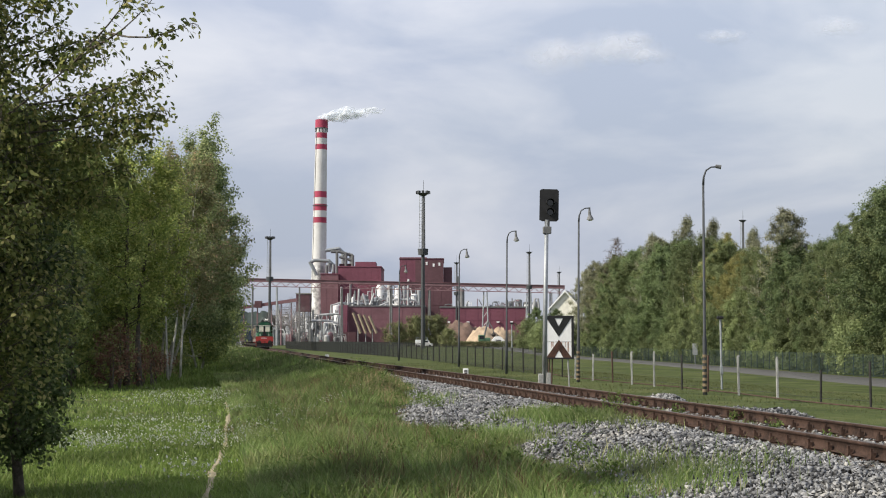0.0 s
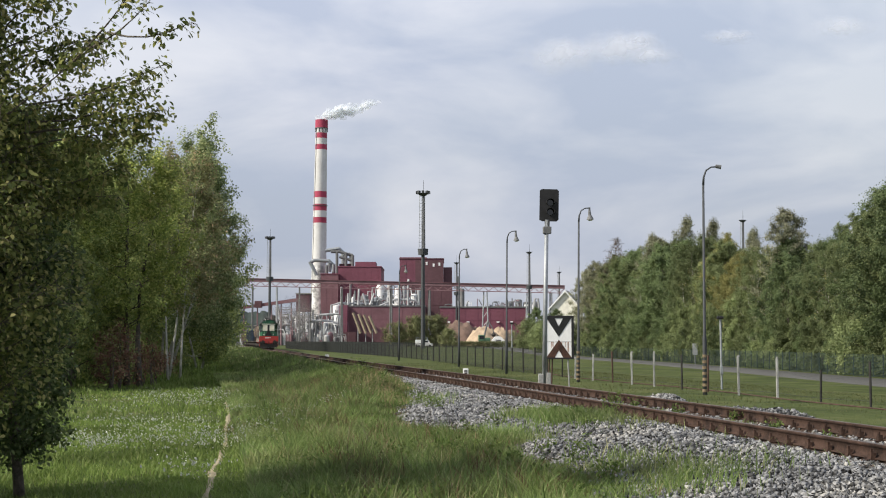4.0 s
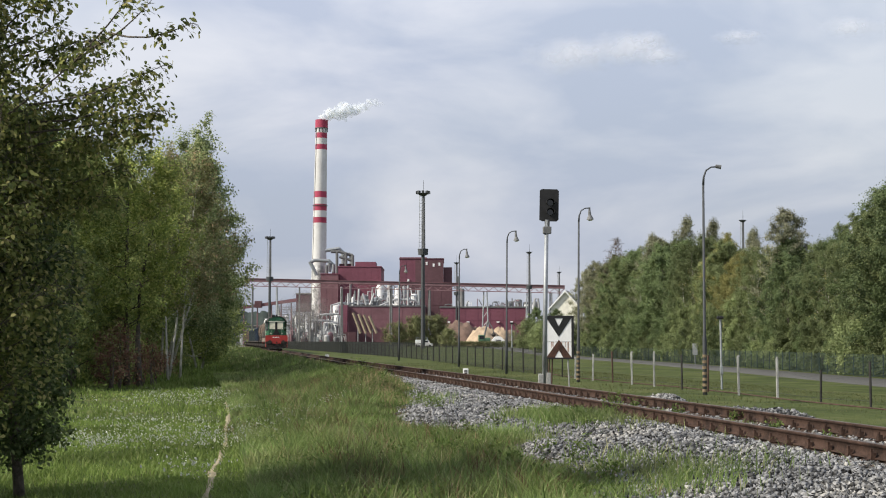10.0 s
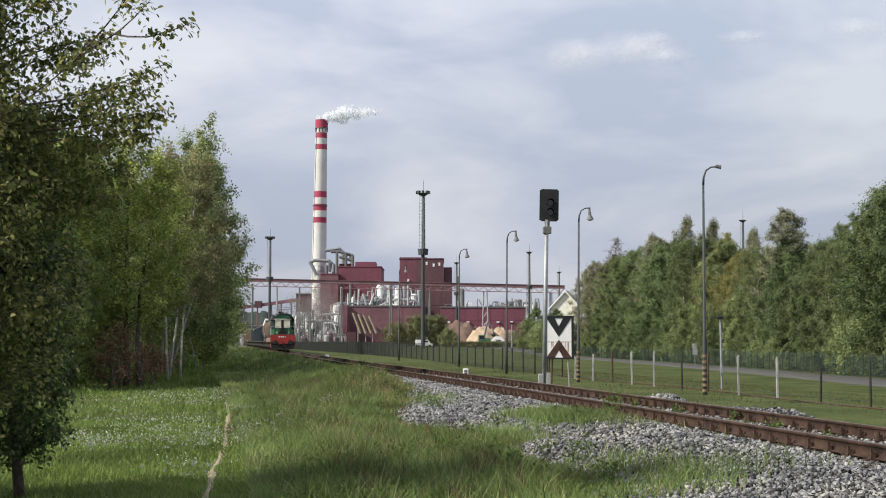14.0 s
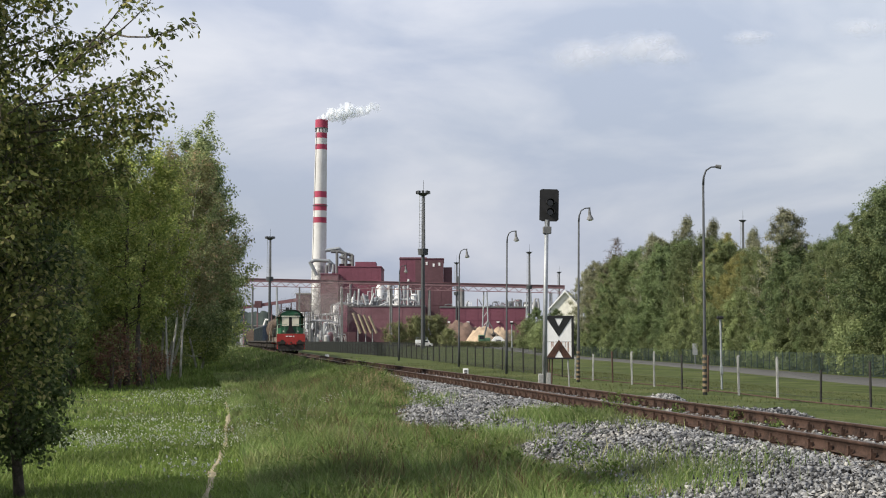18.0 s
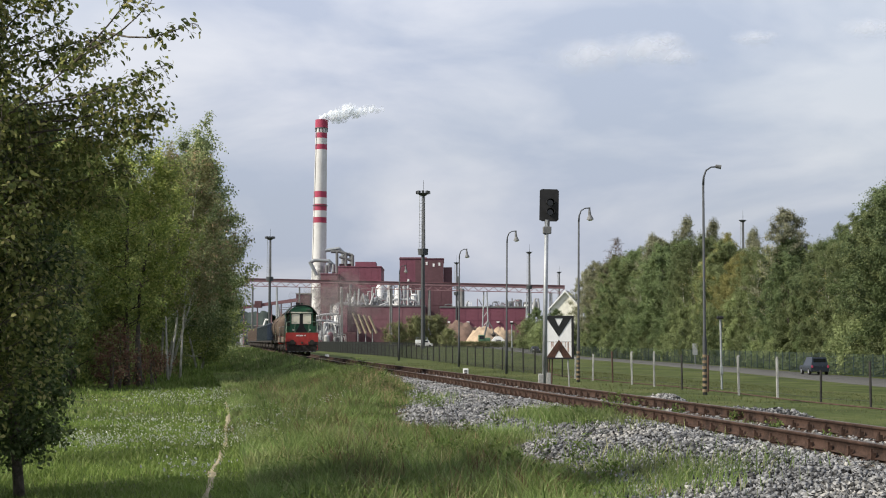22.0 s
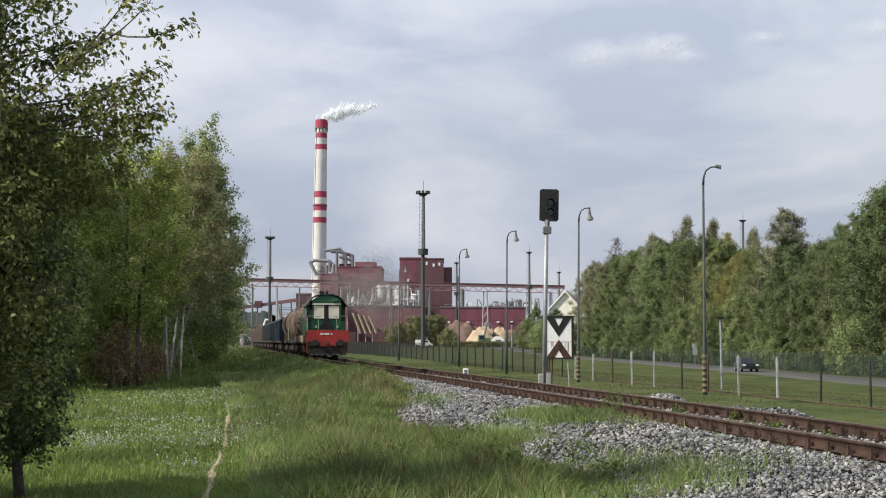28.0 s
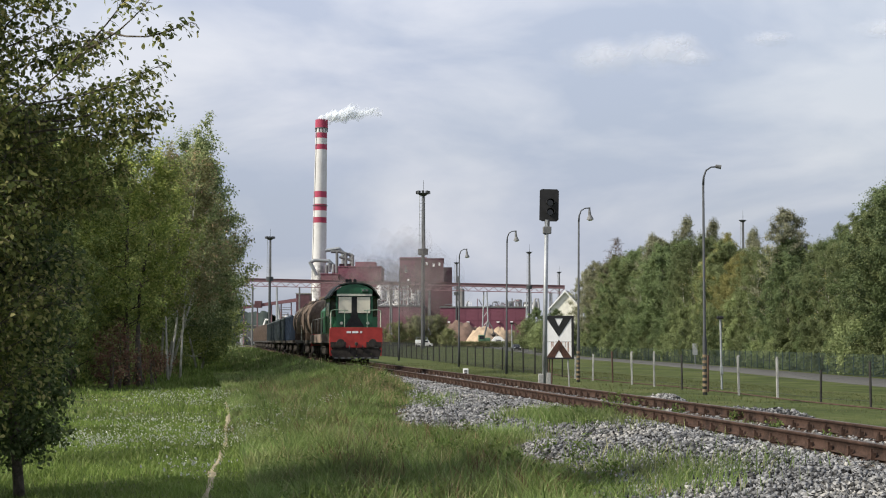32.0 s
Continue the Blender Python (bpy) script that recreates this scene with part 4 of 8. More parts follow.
def chimney():
    t = thing("factory_chimney", pose(-65.66, 800, FAR_Z, 0, 0.75, 0), "tall white factory chimney with red warning bands", "chimney")
    H = 116.44 + 1.6
    r_top, r_low = 2.95, 4.35

    def r(z):
        return r_low + (r_top - r_low) * z / H

    # bands from the top, heights in metres below the rim
    cuts = [0.0, 4.2, 6.9, 9.7, 13.0, 15.8, 37.9, 41.2, 44.6, 48.1, 51.6, 54.6, H - 41.0, H]
    for i in range(len(cuts) - 1):
        z1, z0 = H - cuts[i], H - cuts[i + 1]
        red = i % 2 == 0 and i < 11
        low = i == len(cuts) - 2
        grow = 0.35 if i == 0 else 0.0
        part("red_band" if red else ("chimney_base" if low else "shaft"), tube(bmesh.new(), [(0, 0, z0), (0, 0, z1)], [r(z0) + grow, r(z1) + grow], 32), M_CHIMRED if red else (M_CHIMLOW if low else M_CHIMWHITE), t, rounded=False)
    for z, k in ((H - 4.5, 0.45), (H - 45.5, 0.5)):
        part("platform", tube(bmesh.new(), [(0, 0, z), (0, 0, z + 0.25)], r(z) + k, 24), M_GREYPAINT, t)
    bm = bmesh.new()
    for a in range(10):
        c, s = math.cos(a * 0.628), math.sin(a * 0.628)
        box(bm, c * 3.2 - 0.16, c * 3.2 + 0.16, s * 3.2 - 0.16, s * 3.2 + 0.16, H - 6.4, H - 4.4)
    part("warning_lamps", bm, M_DARKMETAL, t)
    part("flue_rim", tube(bmesh.new(), [(0, 0, H - 1), (0, 0, H + 0.25)], 2.3, 24), M_DARKMETAL, t)
    bm = bmesh.new()
    tube(bm, [(-3.6, -2.2, 3), (-2.3, -1.9, H - 6)], 0.28, 5)
    part("ladder", bm, M_GREYPAINT, t)


chimney()


def block(name, label, x0, x1, d, top, depth, mat, ribs=0.0, roof=M_ROOFGREY, category="building", base=FAR_Z):
    """A clad building: walls, a roof edge, and cladding sheets with proud seams."""
    t = thing(name, pose((x0 + x1) / 2, d, base), label, category)
    w, h = (x1 - x0) / 2, top - base
    part("wall", new_box(-w, w, 0, depth, 0, h), mat, t)
    part("roof", new_box(-w - 0.25, w + 0.25, -0.25, depth + 0.25, h, h + 0.5), roof if roof else mat, t)
    if ribs:
        rib = to_mesh("cladding_seam", new_box(-0.05, 0.05, -0.05, 0.0, 0, h - 0.3))
        x = -w + ribs
        while x < w - 0.2:
            part("cladding_seam", rib, mat, t, m=pose(x, 0, 0.1))
            x += ribs
        for z in (h * 0.33, h * 0.66):
            part("cladding_rail", new_box(-w, w, -0.06, 0.0, z, z + 0.12), mat, t)
    return t


b1 = block("boiler_house", "tall plum-red clad boiler house beside the chimney", -53.64, -31.72, 780, 38.97, 40, M_FACRED, 3.4, M_FACRED)
part("penthouse", new_box(-2.5, 8.0, 4, 20, 38.97 - FAR_Z, 41.86 - FAR_Z), M_FACRED, b1)
part("penthouse", new_box(-10.9, -4.0, 6, 20, 38.97 - FAR_Z, 40.99 - FAR_Z), M_FACDARK, b1)
b1b = block("stair_tower", "red stair tower at the boiler house", -62.25, -53.36, 776, 35.03, 22, M_FACRED2, 2.9, M_FACRED)
b2 = block("boiler_house", "tall plum-red clad boiler house with stepped roof", -21.07, 0.27, 740, 40.87, 40, M_FACRED, 3.2, M_FACDARK)
part("roof_step", new_box(-10.69, 2.5, 0.5, 30, 40.87 - FAR_Z, 41.70 - FAR_Z + 0.13), M_FACRED, b2)
part("side_wing", new_box(10.7, 14.8, 2, 30, 0, 37.03 - FAR_Z), M_FACDARK, b2)
# darker panel puts the wall's less lit part into the cladding colour
part("dark_face", new_box(-3.0, 10.6, -0.35, -0.05, 2, 40.33 - FAR_Z), M_FACDARK, b2, "darker panel for the wall's less lit part")
part("lower_cladding", new_box(-10.5, 14.9, -0.6, -0.2, 2, 29.07 - FAR_Z), M_FACDARK, b2, "dark lower cladding")
for x, z in ((-7.0, 26.5), (-6.9, 30.0), (2.0, 38.4), (5.4, 37.6), (8.2, 38.0)):
    part("roof_vent" if z > 35 else "window", new_box(x, x + 0.9, -0.5, 0.2, z, z + 1.5), M_WHITE, b2)
h1 = block("low_hall", "low production hall, its red dulled for distance haze", -41.72, -7.33, 620, 15.13, 45, M_FACRED2, 4.2, M_GREYPAINT)
part("side_annex", new_box(-17.2, -14.0, -6, 0, 0, 15.58 - FAR_Z), M_FACRED, h1)
part("low_annex", new_box(-16, 17.2, -9, -0.1, 0, 4.81 - FAR_Z), M_FACDARK, h1)
h2 = block("low_hall", "long red hall with a flat dark roof", -1.04, 30.43, 560, 13.36, 40, M_FACRED, 4.6, M_GREYPAINT)
for x in (-13, -6, 5, 10):
    part("wall_lamp", new_box(x, x + 1.0, -0.6, 0, 8.2, 8.7), M_WHITE, h2)
b3 = thing("transfer_tower", pose(-51.45, 560, FAR_Z), "dark red conveyor transfer tower on steel legs", "tower")
part("cabin", new_box(-2.5, 2.5, 0, 8, 11.91 - FAR_Z, 18.33 - FAR_Z), M_FACDARK, b3)
part("roof", new_box(-2.7, 2.7, -0.2, 8.2, 18.33 - FAR_Z, 18.75 - FAR_Z), M_ROOFGREY, b3)
for x in (-2.2, 0.0, 2.2):
    for y in (0.4, 7.6):
        part("leg", new_box(x - 0.2, x + 0.2, y - 0.2, y + 0.2, 0, 11.91 - FAR_Z), M_GREYPAINT, b3)
for k in range(3):
    part("leg_brace", bar((-2.2, 0.2, 1 + k * 3), (2.2, 0.2, 3.5 + k * 3), 0.12, seg=4), M_GREYPAINT, b3)


def conveyor_bridge():
    d = 520
    t = thing("conveyor_bridge", pose(0, d, FAR_Z), "long faded-red conveyor bridge on steel trestles", "conveyor bridge")
    x0, x1 = -69.21, 41.52
    za, zb = 21.35 - FAR_Z, 18.84 - FAR_Z

    def z_at(x):
        return za + (zb - za) * (x - x0) / (x1 - x0)

    def sloped(lo, hi, ya, yb):
        return prism(bmesh.new(), [(x0, za + lo), (x1, zb + lo), (x1, zb + hi), (x0, za + hi)], ya, yb)

    part("gallery", sloped(0.15, 1.15, 0, 2.6), M_BRIDGERED, t)
    part("roof", sloped(1.15, 1.3, -0.25, 2.85), M_FACRED2, t)
    part("lower_chord", sloped(-1.5, -1.25, 0, 0.3), M_BRIDGERED, t)
    n = 64
    stud = (x1 - x0) / n
    for i in range(n):
        xa, xb = x0 + i * stud, x0 + (i + 1) * stud
        lo, hi = (-1.3, 0.2) if i % 2 else (0.2, -1.3)
        part("brace", bar((xa, 0.15, z_at(xa) + lo), (xb, 0.15, z_at(xb) + hi), 0.11, seg=4), M_BRIDGERED, t)
    for px, split in ((447, 0), (490, 0.6), (530, 0.4), (605, 0.8), (692, 0.8), (760, 0.8), (859, 2.3), (936, 2.6), (975, 1.0)):
        x = (px - 784) * d / 2695.0
        for s in (-1, 1):
            part("trestle_leg", bar((x - s * split * 0.5, 0.5 + s, 0), (x - s * split * 0.22, 0.8 + s * 0.6, z_at(x) - 1.3), 0.24, seg=6), M_GALV if split > 2 or px == 490 else M_GREYPAINT, t)
        if split > 1.5:
            for k in range(5):
                z = 3 + k * 3.1
                part("trestle_tie", bar((x - split * 0.45, 0.6, z), (x + split * 0.4, 0.6, z + 2.6), 0.09, seg=4), M_GALV, t)
    return t


conveyor_bridge()
t = thing("inclined_conveyor", pose(0, 540, FAR_Z), "red inclined conveyor gallery running up to the tower", "conveyor")
part("gallery", prism(bmesh.new(), [(-73.67, 12.12 - FAR_Z), (-51.71, 15.12 - FAR_Z), (-51.71, 16.32 - FAR_Z), (-73.67, 13.12 - FAR_Z)], 0, 2.4), M_FACRED2, t)
part("drive_house", new_box(-66.68, -64.28, -0.4, 2.8, 12.92 - FAR_Z, 15.32 - FAR_Z), M_FACDARK, t)
for px in (431, 455, 480, 497, 515):
    x = (px - 784) * 0.2
    part("trestle_leg", bar((x, 1, 0), (x, 1, 12.72 - FAR_Z + (px - 415) * 0.02), 0.22, seg=6), M_BRIDGERED, t)

# cream gabled house, tall stacks, wood store
t = thing("gabled_house", pose(33.69, 420, FAR_Z, 0, 0, -10), "cream gabled house with a grey roof among trees", "house")
hw, ez, rz = 4.0, 10.31 - FAR_Z, 14.66 - FAR_Z
part("wall", prism(bmesh.new(), [(-hw, 0), (hw, 0), (hw, ez), (0, rz), (-hw, ez)], 0, 10), M_CREAM, t)
for s in (-1, 1):
    part("roof", prism(bmesh.new(), [(0, rz + 0.15), (s * (hw + 0.7), ez - 0.65), (s * (hw + 0.7), ez - 0.3), (0, rz + 0.5)], -0.6, 10.6), M_ROOFGREY, t)
    part("bargeboard", prism(bmesh.new(), [(0, rz + 0.0), (s * (hw + 0.7), ez - 0.8), (s * (hw + 0.7), ez - 0.3), (0, rz + 0.5)], -0.75, -0.6), M_WHITE, t)


def heap(name, label, x, d, w, h, depth, mat, seed, category="heap"):
    rng = np.random.default_rng(seed)
    n = 18
    v, f = [], []
    for i in range(n + 1):
        for j in range(n + 1):
            u, q = i / n * 2 - 1, j / n * 2 - 1
            k = max(0.0, 1 - (u * u + q * q)) ** 0.7
            v.append((u * w / 2, q * depth / 2, h * k * (0.85 + 0.3 * rng.random()) - 0.1))
    f = [(i * (n + 1) + j, (i + 1) * (n + 1) + j, (i + 1) * (n + 1) + j + 1, i * (n + 1) + j + 1) for i in range(n) for j in range(n)]
    ob = part(name, np_mesh(name, v, f), mat, m=pose(x, d, FAR_Z))
    return tagged(ob, label, category)


heap("sawdust_mound", "large brown heap of weathered sawdust", 4.97, 480, 19, 7.00 - FAR_Z, 16, M_CHIPS_BROWN, 1)
heap("sawdust_mound", "low brown heap of sawdust", 21.02, 470, 8, 4.27 - FAR_Z, 8, M_CHIPS_BROWN, 2)
t = thing("storage_tent", pose(15.94, 440, FAR_Z), "small white arched storage tent in the yard", "tent")
part("sheet", prism(bmesh.new(), [(2.2 * math.cos(a * math.pi / 12), 2.9 * math.sin(a * math.pi / 12)) for a in range(13)], 0, 6), M_WHITE, t)
part("doorway", new_box(-0.8, 0.8, -0.04, 0.0, 0.0, 1.9), M_GREYPAINT, t)


heap("wood_chip_heap", "pale yellow heap of fresh wood chips", 12.30, 462, 11.5, 5.3 - FAR_Z, 9, M_CHIPS_PALE, 5)
heap("wood_chip_heap", "pale yellow heap of fresh wood chips", 17.40, 466, 8.5, 5.1 - FAR_Z, 8, M_CHIPS_PALE, 6)
t = thing("timber_crane", pose(11.71, 440, FAR_Z), "faded green timber grab crane in the wood yard", "crane")
part("cab", new_box(-1.5, 0.4, 0, 2.2, 1.3, 3.3, 0.15), M_MACHINE, t)
part("window", new_box(-1.2, 0.1, -0.05, 0.02, 2.1, 3.1), M_GLASSDARK, t)
part("counterweight", new_box(0.45, 2.0, 0.1, 2.2, 1.3, 2.5, 0.2), M_MACHINE, t)
for s in (-1.1, 1.1):
    part("crawler_track", new_box(s * 1.3 - 0.5, s * 1.3 + 0.5, -0.4, 2.8, 0.0, 1.2, 0.3), M_UNDER, t)
part("boom", tube(bmesh.new(), [(0.2, 1, 2.8), (1.0, 0.8, 6.4), (1.4, 0.6, 7.2)], [0.3, 0.25, 0.2], 6), M_STEELDARK, t)
part("stick", tube(bmesh.new(), [(1.4, 0.6, 7.2), (2.6, 0.6, 5.2), (2.9, 0.6, 4.0)], [0.2, 0.17, 0.15], 6), M_STEELDARK, t)
part("grapple", tube(bmesh.new(), [(2.9, 0.6, 4.0), (2.9, 0.6, 3.3), (2.9, 0.6, 2.7)], [0.2, 0.7, 0.25], 8), M_UNDER, t)

# slanting pale chutes on the hall front
t = thing("loading_chutes", pose(-31.94, 600, FAR_Z), "slanting pale timber loading chutes by the hall", "chute")
for k in range(4):
    x = -3.4 + k * 2.1
    part("chute", bar((x + 3.0, 0, 4.25 - FAR_Z), (x, 0, 12.23 - FAR_Z - 0.4 * k), 0.55, seg=4), M_CHIPS, t)
for x in (-1.5, 1.5, 4.2):
    part("chute_leg", bar((x, 0.6, 0), (x, 0.6, 6.4), 0.2, seg=5), M_GALV, t)


def tank(name, label, x, d, r, z0, z1, mat, dome=0.35, cat="tank"):
    t = thing(name, pose(x, d, FAR_Z), label, cat)
    part("shell", tube(bmesh.new(), [(0, 0, z0), (0, 0, z1), (0, 0, z1 + dome * r * 0.7), (0, 0, z1 + dome * r)], [r, r, r * 0.7, r * 0.15], 20), mat, t, rounded=False)
    for k in range(1, 4):
        z = z0 + (z1 - z0) * k / 4
        part("hoop", tube(bmesh.new(), [(0, 0, z), (0, 0, z + 0.25)], r + 0.06, 20), mat, t)
    for a in range(4):
        c, s = math.cos(a * 1.57 + 0.7) * r * 0.8, math.sin(a * 1.57 + 0.7) * r * 0.8
        if z0 > 1:
            part("leg", bar((c, s, 0), (c, s, z0), 0.22, seg=5), M_STEELDARK, t)
    return t


U = 680
for px, y0, y1, rp, mt in ((674, 545, 504, 6, M_WHITE), (690, 545, 500, 5, M_STEELLIGHT), (704, 545, 512, 6, M_WHITE), (716, 545, 508, 4, M_GALV), (687, 560, 528, 5, M_STEELLIGHT), (733, 560, 522, 5, M_WHITE), (742, 548, 515, 4, M_GALV), (596, 605, 541, 7, M_WHITE), (608, 600, 545, 6, M_STEELLIGHT), (556, 600, 575, 8, M_STEELLIGHT), (539, 600, 580, 8, M_WHITE), (573, 605, 585, 7, M_WHITE), (585, 605, 588, 6, M_STEELLIGHT), (520, 600, 560, 5, M_STEELLIGHT), (545, 600, 560, 4, M_GALV), (810, 545, 490, 2.5, M_STEELDARK), (818, 545, 512, 4, M_STEELDARK), (645, 552, 525, 7, M_STEELDARK), (903, 548, 536, 6, M_STEELDARK), (918, 548, 532, 6, M_STEELDARK), (931, 548, 536, 5, M_STEELDARK), (948, 556, 536, 6, M_STEELDARK)):
    dd = U if px < 760 else 640
    if px < 600:
        dd = 650
    k = dd / 2700.0
    tank("process_tank", "steel process tank among plant pipework" if mt is not M_WHITE else "white process tank among plant pipework", (px - 784) * k, dd, rp * k, max(0.0, EYE_Z - FAR_Z + (604 - y0) * k), EYE_Z - FAR_Z + (604 - y1) * k, mt)


def pipes(name, label, d, runs, r, mat):
    t = thing(name, pose(0, d, FAR_Z), label, "pipework")
    k = d / 2700.0
    for run in runs:
        part("pipe", tube(bmesh.new(), [((x - 784) * k, 0.4 * i, EYE_Z - FAR_Z + (604 - y) * k) for i, (x, y) in enumerate(run)], r, 10), mat, t, rounded=False)


pipes("flue_ducts", "pale insulated flue ducts joining the chimney", 790, [[(550, 464), (556, 461), (582, 462), (588, 468), (590, 485)], [(575, 444), (600, 440), (606, 446), (607, 470)], [(606, 452), (618, 450), (621, 456), (621, 470)], [(548, 463), (560, 488)], [(582, 466), (582, 482)], [(590, 468), (590, 482)]], 0.95, M_GALV)
pipes("flue_ducts", "grey duct bundle between chimney and boiler house", 785, [[(596, 446), (596, 490)], [(612, 448), (612, 475)], [(585, 446), (600, 446), (624, 452)], [(624, 452), (624, 474)], [(600, 455), (626, 462)], [(578, 470), (578, 500)]], 0.75, M_GREYPAINT)
pipes("pipe_rack", "silver pipe rack with risers on the hall roof", 627, [[(586, 560), (586, 541), (600, 537), (660, 538)], [(604, 560), (604, 508)], [(616, 540), (616, 520)], [(634, 540), (635, 512)], [(648, 540), (642, 520)], [(655, 540), (662, 520), (672, 530)], [(690, 545), (690, 518)], [(722, 600), (722, 498)], [(706, 560), (706, 500)], [(664, 545), (700, 530), (735, 532)]], 0.42, M_STEELLIGHT)
pipes("pipe_rack", "tangle of pale process pipes at ground level", 600, [[(505, 575), (530, 560), (560, 570)], [(512, 600), (520, 565), (532, 552), (545, 560)], [(525, 568), (575, 568), (598, 572)], [(530, 600), (534, 582), (546, 578), (556, 590)], [(560, 592), (575, 586), (600, 590)], [(505, 596), (600, 594)], [(500, 560), (520, 600)], [(492, 540), (500, 600)], [(545, 596), (556, 580), (575, 596), (590, 582), (600, 596)], [(565, 558), (600, 556)]], 0.5, M_STEELLIGHT)
pipes("pipe_rack", "dark pipe rack beside the boiler house", 700, [[(757, 600), (757, 515)], [(797, 600), (797, 515)], [(620, 545), (620, 500)], [(628, 545), (628, 515)], [(755, 530), (800, 532)], [(755, 520), (800, 522)], [(765, 545), (765, 500)], [(785, 545), (785, 505)]], 0.5, M_STEELDARK)
block("plant_shed", "grey open plant shed beyond the yard", -65.30, -43.54, 640, 7.53, 12, M_STEELDARK, 3.5)
block("yard_shed", "low grey yard shed", -75.77, -58.80, 560, 6.53, 10, M_GREYPAINT, 3.5)
block("plant_shed", "grey plant building below the boiler house", -7.69, 3.84, 650, 24.95, 12, M_FACDARK, 3.5)
t = thing("silo_roof", pose(-27.65, 690, FAR_Z), "white domed silo head above the hall", "silo")
part("dome", smooth(to_mesh("dome", tube(bmesh.new(), [(0, 0, 24), (0, 0, 26.0), (0, 0, 27.2), (0, 0, 27.9)], [2.6, 2.5, 1.7, 0.3], 18))), M_WHITE, t)
part("silo_shell", tube(bmesh.new(), [(0, 0, 0), (0, 0, 24)], 2.2, 18), M_STEELLIGHT, t)

# far wooded rise and the far tree line that closes the view
def ridge(name, x0, x1, y, h0, h1, seed):
    rng = np.random.default_rng(seed)
    n = 120
    xs = np.linspace(x0, x1, n)
    hs = h0 + (h1 - h0) * (0.5 + 0.5 * np.sin(np.linspace(0, 5, n) + seed)) + rng.normal(size=n) * 0.6
    v, f = [], []
    for x, h in zip(xs, hs):
        v += [(x, y, FAR_Z - 1), (x, y + 6, h), (x, y + 60, h * 0.9), (x, y + 120, FAR_Z - 1)]
    for i in range(n - 1):
        f += [(i * 4 + j, i * 4 + j + 1, i * 4 + j + 5, i * 4 + j + 4) for j in range(3)]
    tagged(part(name, np_mesh(name, v, f), M_HILL), "far wooded rise on the horizon", "woods", kind="structure")


ridge("backdrop_woods", -320, -104, 900, 9, 18.5, 3)
ridge("backdrop_woods_far", -1500, 1500, 1500, 8, 14, 4)


# dense small plant: frames, stairs, vessels and pipe bends of the process yard
def process_yard(seed, px0, px1, py0, py1, d, n):
    rng = random.Random(seed)
    k = d / 2700.0
    for i in range(n):
        x = ((px0 + (px1 - px0) * rng.random()) - 784) * k
        top = EYE_Z - FAR_Z + (604 - (py0 + (py1 - py0) * rng.random() ** 1.4)) * k
        kind = rng.random()
        if kind < 0.42:
            t = thing("process_structure", pose(x, d + rng.uniform(-12, 12), FAR_Z), "steel process frame with platforms and pipe risers", "plant")
            w = rng.uniform(1.2, 3.0)
            mat = rng.choice([M_STEELDARK, M_GREYPAINT, M_GALV])
            for sx in (-w, w):
                for sy in (0, 2.5):
                    part("post", new_box(sx - 0.15, sx + 0.15, sy - 0.15, sy + 0.15, 0, top), mat, t)
            z = 2.5
            while z < top:
                part("deck", new_box(-w - 0.3, w + 0.3, -0.4, 2.9, z, z + 0.22), mat, t)
                part("guard_rail", new_box(-w - 0.3, w + 0.3, -0.4, -0.3, z + 0.9, z + 1.05), mat, t)
                z += rng.uniform(2.6, 3.6)
            part("brace", bar((-w, -0.1, 0.5), (w, -0.1, min(top, 4.5)), 0.1, seg=4), mat, t)
            part("vessel", tube(bmesh.new(), [(0, 1.2, 0), (0, 1.2, top * 0.8), (0, 1.2, top * 0.86)], [w * 0.5, w * 0.5, 0.2], 12), rng.choice([M_STEELLIGHT, M_WHITE, M_GALV]), t)
        elif kind < 0.75:
            r = rng.uniform(0.8, 2.0)
            tank("process_tank", "pale upright vessel in the process yard", x, d + rng.uniform(-12, 12), r, 0.0, max(2.5, top * 0.85), rng.choice([M_STEELLIGHT, M_WHITE, M_GALV, M_STEELDARK]))
        else:
            t = thing("pipe_bend", pose(x, d - 13 + rng.uniform(-3, 3), FAR_Z), "pale insulated pipe loop in the process yard", "pipework")
            w = rng.uniform(1.5, 5.0) * rng.choice([-1, 1])
            part("pipe", tube(bmesh.new(), [(0, 0, 0), (0, 0, top * 0.8), (w * 0.2, 0, top), (w * 0.8, 0, top), (w, 0, top * 0.8), (w, 0, 0)], rng.uniform(0.2, 0.45), 8), rng.choice([M_STEELLIGHT, M_WHITE, M_GALV]), t)


process_yard(21, 498, 600, 548, 596, 610, 34)
process_yard(22, 655, 800, 500, 545, 700, 22)
process_yard(27, 472, 500, 566, 594, 560, 7)
process_yard(24, 880, 945, 530, 546, 610, 6)


